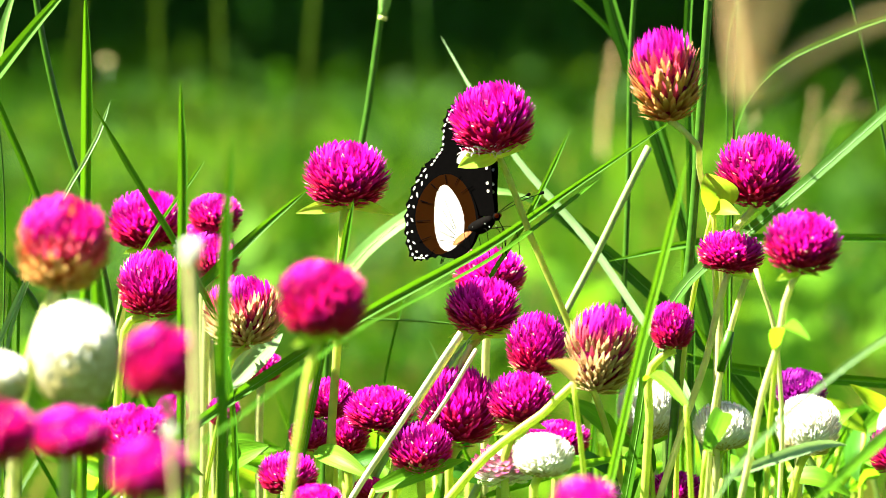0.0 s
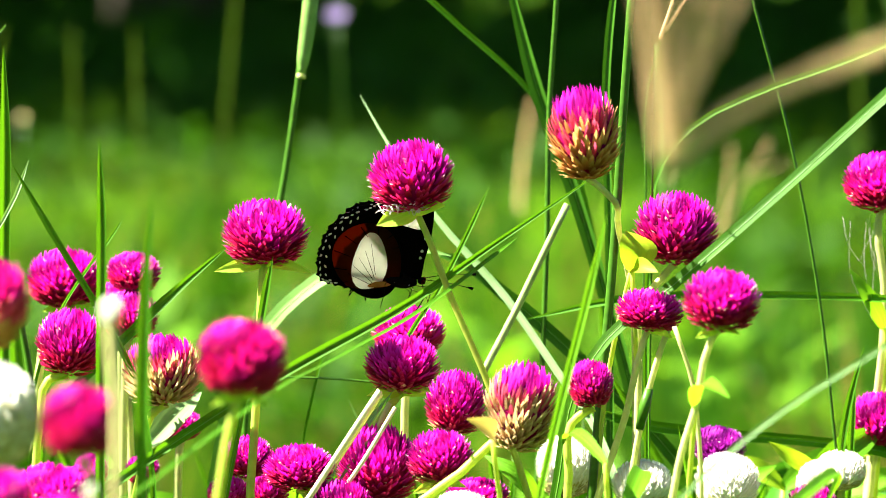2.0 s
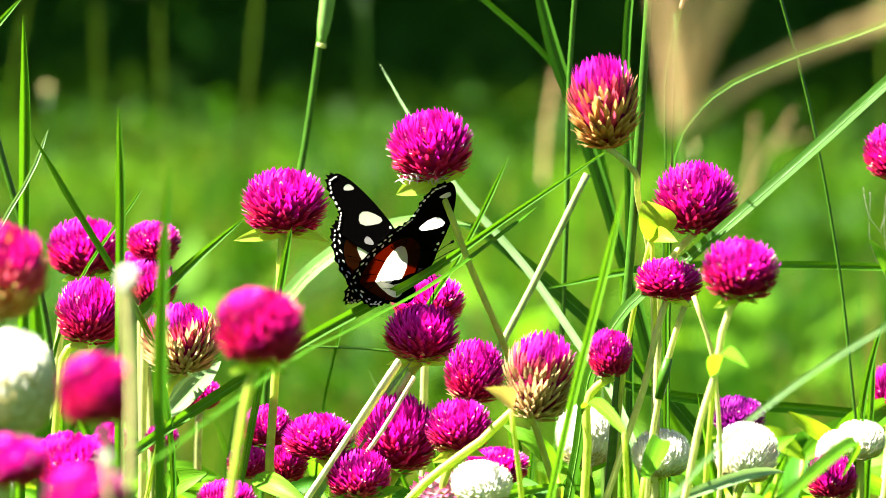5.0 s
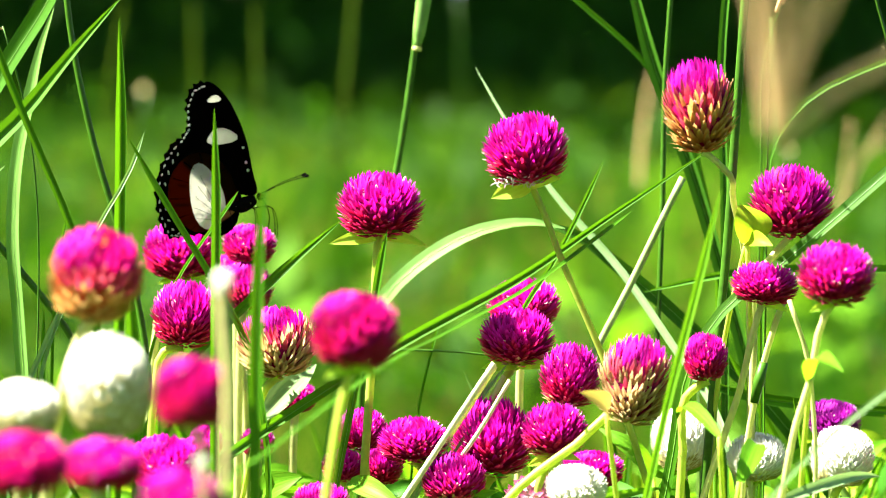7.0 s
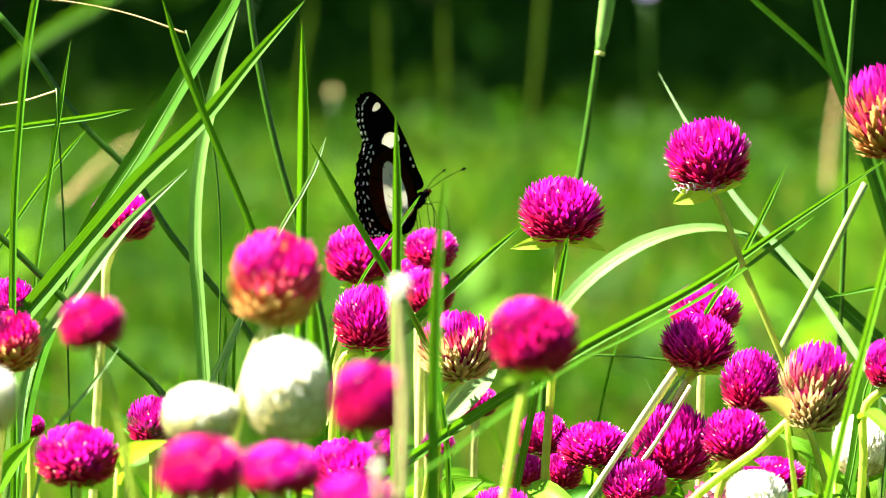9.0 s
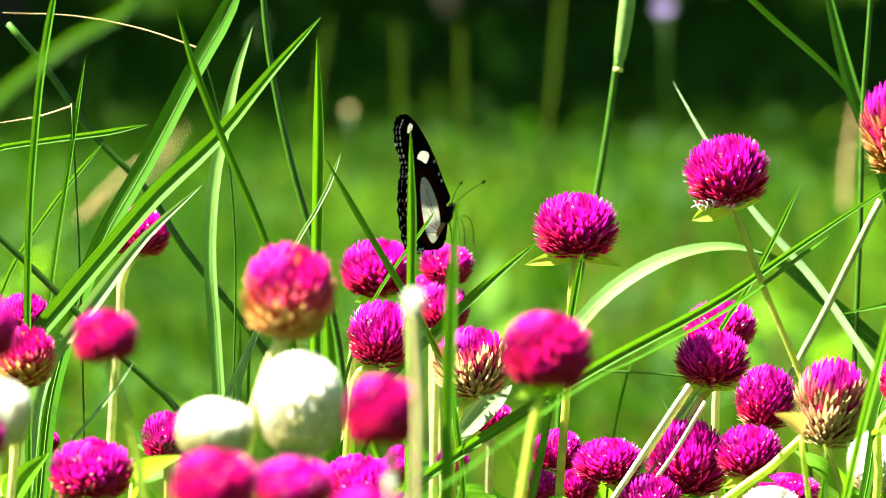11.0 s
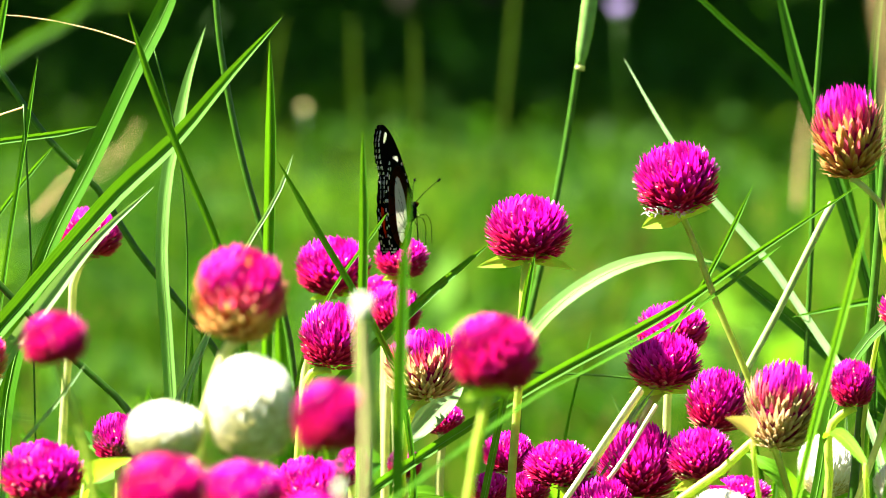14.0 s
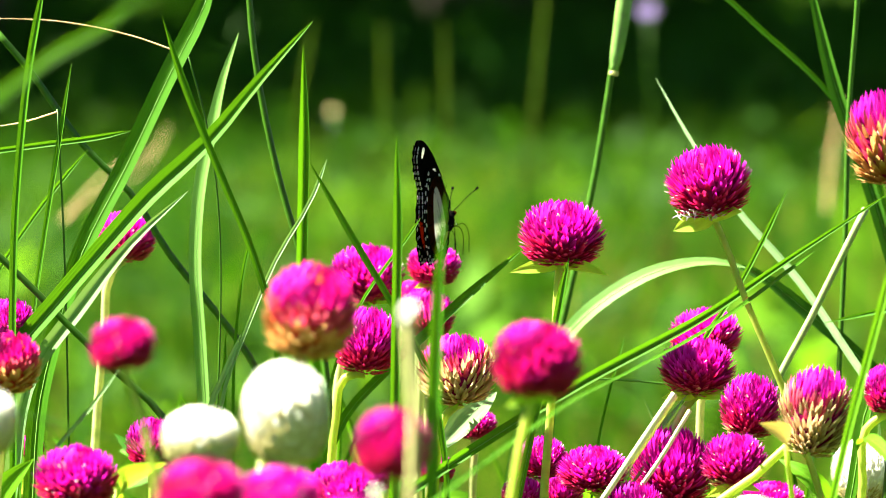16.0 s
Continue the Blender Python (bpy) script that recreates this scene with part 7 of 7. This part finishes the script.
    walk(butterfly, [(0.0, pose(0.0132, 2.0400, 0.5465, 0, -4, -32)), (0.2, pose(0.0128, 2.0394, 0.5464, 0, -3, -28)), (0.3, pose(0.0111, 2.0343, 0.5475, 0, 4, 4)), (0.5, pose(0.0111, 2.0343, 0.5478, 10, 8, 4)), (0.8, pose(0.0125, 2.0346, 0.5488, 26, 18, 2)), (1.5, pose(0.0140, 2.0346, 0.5492, 32, 22, 2)), (2.0, pose(0.0130, 2.0343, 0.5490, 30, 22, 4)), (2.5, pose(0.0116, 2.0314, 0.5476, 20, 22, 20)), (2.8, pose(0.0106, 2.0274, 0.5468, 2, 18, 46)), (3.0, pose(0.0113, 2.0261, 0.5480, -12, 16, 57)), (3.5, pose(0.0118, 2.0260, 0.5476, -12, 16, 58)), (4.0, pose(0.0120, 2.0271, 0.5472, -8, 16, 48)), (4.2, pose(0.0115, 2.0283, 0.5468, -8, 14, 40)), (4.9, pose(0.0126, 2.0281, 0.5444, 0, 0, 45)), (5.2, pose(-0.0014, 2.0069, 0.5267, 0, 0, 25)), (5.5, pose(-0.0354, 2.0292, 0.5750, 0, 0, -10)), (5.8, pose(-0.0759, 2.0475, 0.5857, 0, 0, 0)), (6.1, pose(-0.0910, 2.0842, 0.5635, 0, 0, 5)), (6.3, pose(-0.0909, 2.0837, 0.5635, 0, 0, 8)), (6.5, pose(-0.0905, 2.0837, 0.5635, 0, 0, 8)), (7.0, pose(-0.0905, 2.0837, 0.5629, 0, 0, 8)), (7.5, pose(-0.0906, 2.0804, 0.5637, 0, 0, 28)), (8.0, pose(-0.0916, 2.0785, 0.5646, 0, 0, 42)), (8.5, pose(-0.0925, 2.0775, 0.5656, -3, 0, 51)), (9.0, pose(-0.0929, 2.0773, 0.5660, -6, 0, 53)), (9.7, pose(-0.0926, 2.0771, 0.5658, -6, 0, 55)), (11.8, pose(-0.0846, 2.0761, 0.5675, -4, -2, 69)), (12.5, pose(-0.0839, 2.0759, 0.5679, -3, -2, 72)), (13.0, pose(-0.0824, 2.0758, 0.5679, -2, -2, 75)), (14.5, pose(-0.0827, 2.0758, 0.5677, -2, -2, 74)), (15.5, pose(-0.0817, 2.0759, 0.5659, -2, -2, 72)), (15.8, pose(-0.0808, 2.0759, 0.5660, -1, -3, 75)), (16.0, pose(-0.0809, 2.0759, 0.5662, -1, -3, 75))])
    walk(right_fore_wing, [(0.0, pose(0, -0.001, 0.002, -14.0, -0.0, 0)), (0.2, pose(0, -0.001, 0.002, -12.0, -0.0, 0)), (0.3, pose(0, -0.001, 0.002, 6.0, -0.0, 0)), (0.5, pose(0, -0.001, 0.002, 1.0, -0.0, 0)), (0.8, pose(0, -0.001, 0.002, 1.0, -0.0, 0)), (1.5, pose(0, -0.001, 0.002, 1.0, -0.0, 0)), (2.0, pose(0, -0.001, 0.002, 1.0, -0.0, 0)), (2.5, pose(0, -0.001, 0.002, 1.0, -0.0, 0)), (2.8, pose(0, -0.001, 0.002, 1.0, -0.0, 0)), (3.0, pose(0, -0.001, 0.002, 3.0, -0.0, 0)), (4.9, pose(0, -0.001, 0.002, 3.0, -0.0, 0)), (5.05, pose(0, -0.001, 0.002, 60.0, -0.0, 0)), (5.2, pose(0, -0.001, 0.002, -2.0, -0.0, 0)), (5.35, pose(0, -0.001, 0.002, 65.0, -0.0, 0)), (5.5, pose(0, -0.001, 0.002, 0.0, -0.0, 0)), (5.65, pose(0, -0.001, 0.002, 65.0, -0.0, 0)), (5.8, pose(0, -0.001, 0.002, 0.0, -0.0, 0)), (5.95, pose(0, -0.001, 0.002, 60.0, -0.0, 0)), (6.1, pose(0, -0.001, 0.002, 20.0, -0.0, 0)), (6.3, pose(0, -0.001, 0.002, 8.0, -0.0, 0)), (6.5, pose(0, -0.001, 0.002, 1.0, -0.0, 0)), (7.1, pose(0, -0.001, 0.002, 1.0, -3.6, 0)), (7.3, pose(0, -0.001, 0.002, 12.0, -4.8, 0)), (7.5, pose(0, -0.001, 0.002, 1.0, -6.0, 0)), (8.5, pose(0, -0.001, 0.002, 0.9, -16.0, 0)), (9.7, pose(0, -0.001, 0.002, 0.7, -18.0, 0)), (11.3, pose(0, -0.001, 0.002, 0.5, -24.0, 0)), (11.8, pose(0, -0.001, 0.002, 0.5, -26.0, 0)), (12.5, pose(0, -0.001, 0.002, 0.4, -28.0, 0)), (13.0, pose(0, -0.001, 0.002, 0.3, -30.0, 0)), (14.5, pose(0, -0.001, 0.002, 0.1, -30.0, 0)), (15.5, pose(0, -0.001, 0.002, 0.0, -32.0, 0)), (15.7, pose(0, -0.001, 0.002, 2.0, -32.4, 0)), (15.8, pose(0, -0.001, 0.002, 2.0, -32.6, 0)), (16.0, pose(0, -0.001, 0.002, 0.0, -33.0, 0))])
    walk(right_hind_wing, [(0.0, pose(0, -0.0016, 0.002, -14.0, 0, 0)), (0.2, pose(0, -0.0016, 0.002, -12.0, 0, 0)), (0.3, pose(0, -0.0016, 0.002, 6.0, 0, 0)), (0.5, pose(0, -0.0016, 0.002, 1.0, 0, 0)), (0.8, pose(0, -0.0016, 0.002, 1.0, 0, 0)), (1.5, pose(0, -0.0016, 0.002, 1.0, 0, 0)), (2.0, pose(0, -0.0016, 0.002, 1.0, 0, 0)), (2.5, pose(0, -0.0016, 0.002, 1.0, 0, 0)), (2.8, pose(0, -0.0016, 0.002, 1.0, 0, 0)), (3.0, pose(0, -0.0016, 0.002, 3.0, 0, 0)), (4.9, pose(0, -0.0016, 0.002, 3.0, 0, 0)), (5.05, pose(0, -0.0016, 0.002, 60.0, 0, 0)), (5.2, pose(0, -0.0016, 0.002, -2.0, 0, 0)), (5.35, pose(0, -0.0016, 0.002, 65.0, 0, 0)), (5.5, pose(0, -0.0016, 0.002, 0.0, 0, 0)), (5.65, pose(0, -0.0016, 0.002, 65.0, 0, 0)), (5.8, pose(0, -0.0016, 0.002, 0.0, 0, 0)), (5.95, pose(0, -0.0016, 0.002, 60.0, 0, 0)), (6.1, pose(0, -0.0016, 0.002, 20.0, 0, 0)), (6.3, pose(0, -0.0016, 0.002, 8.0, 0, 0)), (6.5, pose(0, -0.0016, 0.002, 1.0, 0, 0)), (7.1, pose(0, -0.0016, 0.002, 1.0, 0, 0)), (7.3, pose(0, -0.0016, 0.002, 12.0, 0, 0)), (7.5, pose(0, -0.0016, 0.002, 1.0, 0, 0)), (15.5, pose(0, -0.0016, 0.002, 0.0, 0, 0)), (15.7, pose(0, -0.0016, 0.002, 2.0, 0, 0)), (15.8, pose(0, -0.0016, 0.002, 2.0, 0, 0)), (16.0, pose(0, -0.0016, 0.002, 0.0, 0, 0))])
    walk(left_fore_wing, [(0.0, pose(0, 0.0008, 0.002, -22.0, -0.0, 0)), (0.2, pose(0, 0.0008, 0.002, -20.0, -0.0, 0)), (0.3, pose(0, 0.0008, 0.002, -2.0, -0.0, 0)), (0.5, pose(0, 0.0008, 0.002, 0.0, 0, 0)), (0.8, pose(0, 0.0008, 0.002, 0.0, 0, 0)), (1.5, pose(0, 0.0008, 0.002, 0.0, 0, 0)), (2.0, pose(0, 0.0008, 0.002, 0.0, 0, 0)), (2.5, pose(0, 0.0008, 0.002, 0.0, 0, 0)), (2.8, pose(0, 0.0008, 0.002, 0.0, 0, 0)), (3.0, pose(0, 0.0008, 0.002, 0.0, 0, 0)), (4.9, pose(0, 0.0008, 0.002, -0.0, -0.0, 0)), (5.05, pose(0, 0.0008, 0.002, -60.0, -0.0, 0)), (5.2, pose(0, 0.0008, 0.002, 2.0, -0.0, 0)), (5.35, pose(0, 0.0008, 0.002, -65.0, -0.0, 0)), (5.5, pose(0, 0.0008, 0.002, -0.0, -0.0, 0)), (5.65, pose(0, 0.0008, 0.002, -65.0, -0.0, 0)), (5.8, pose(0, 0.0008, 0.002, -0.0, -0.0, 0)), (5.95, pose(0, 0.0008, 0.002, -60.0, -0.0, 0)), (6.1, pose(0, 0.0008, 0.002, -55.0, -0.0, 0)), (6.3, pose(0, 0.0008, 0.002, -38.0, -0.0, 0)), (6.5, pose(0, 0.0008, 0.002, 1.0, -0.0, 0)), (7.1, pose(0, 0.0008, 0.002, 1.0, -3.6, 0)), (7.3, pose(0, 0.0008, 0.002, -40.0, -4.8, 0)), (7.5, pose(0, 0.0008, 0.002, 1.0, -6.0, 0)), (8.5, pose(0, 0.0008, 0.002, 1.0, -16.0, 0)), (9.7, pose(0, 0.0008, 0.002, 1.0, -18.0, 0)), (11.3, pose(0, 0.0008, 0.002, 1.0, -24.0, 0)), (11.8, pose(0, 0.0008, 0.002, 1.0, -26.0, 0)), (12.5, pose(0, 0.0008, 0.002, 1.0, -28.0, 0)), (13.0, pose(0, 0.0008, 0.002, 1.0, -30.0, 0)), (14.5, pose(0, 0.0008, 0.002, 1.0, -30.0, 0)), (15.5, pose(0, 0.0008, 0.002, 1.0, -32.0, 0)), (15.7, pose(0, 0.0008, 0.002, -12.0, -32.4, 0)), (15.8, pose(0, 0.0008, 0.002, -12.0, -32.6, 0)), (16.0, pose(0, 0.0008, 0.002, 1.0, -33.0, 0))])
    walk(left_hind_wing, [(0.0, pose(0, 0.0014, 0.002, -22.0, 0, 0)), (0.2, pose(0, 0.0014, 0.002, -20.0, 0, 0)), (0.3, pose(0, 0.0014, 0.002, -2.0, 0, 0)), (0.5, pose(0, 0.0014, 0.002, 0.0, 0, 0)), (0.8, pose(0, 0.0014, 0.002, 0.0, 0, 0)), (1.5, pose(0, 0.0014, 0.002, 0.0, 0, 0)), (2.0, pose(0, 0.0014, 0.002, 0.0, 0, 0)), (2.5, pose(0, 0.0014, 0.002, 0.0, 0, 0)), (2.8, pose(0, 0.0014, 0.002, 0.0, 0, 0)), (3.0, pose(0, 0.0014, 0.002, 0.0, 0, 0)), (4.9, pose(0, 0.0014, 0.002, -0.0, 0, 0)), (5.05, pose(0, 0.0014, 0.002, -60.0, 0, 0)), (5.2, pose(0, 0.0014, 0.002, 2.0, 0, 0)), (5.35, pose(0, 0.0014, 0.002, -65.0, 0, 0)), (5.5, pose(0, 0.0014, 0.002, -0.0, 0, 0)), (5.65, pose(0, 0.0014, 0.002, -65.0, 0, 0)), (5.8, pose(0, 0.0014, 0.002, -0.0, 0, 0)), (5.95, pose(0, 0.0014, 0.002, -60.0, 0, 0)), (6.1, pose(0, 0.0014, 0.002, -55.0, 0, 0)), (6.3, pose(0, 0.0014, 0.002, -38.0, 0, 0)), (6.5, pose(0, 0.0014, 0.002, 1.0, 0, 0)), (7.1, pose(0, 0.0014, 0.002, 1.0, 0, 0)), (7.3, pose(0, 0.0014, 0.002, -40.0, 0, 0)), (7.5, pose(0, 0.0014, 0.002, 1.0, 0, 0)), (15.5, pose(0, 0.0014, 0.002, 1.0, 0, 0)), (15.7, pose(0, 0.0014, 0.002, -12.0, 0, 0)), (15.8, pose(0, 0.0014, 0.002, -12.0, 0, 0)), (16.0, pose(0, 0.0014, 0.002, 1.0, 0, 0))])


motions()
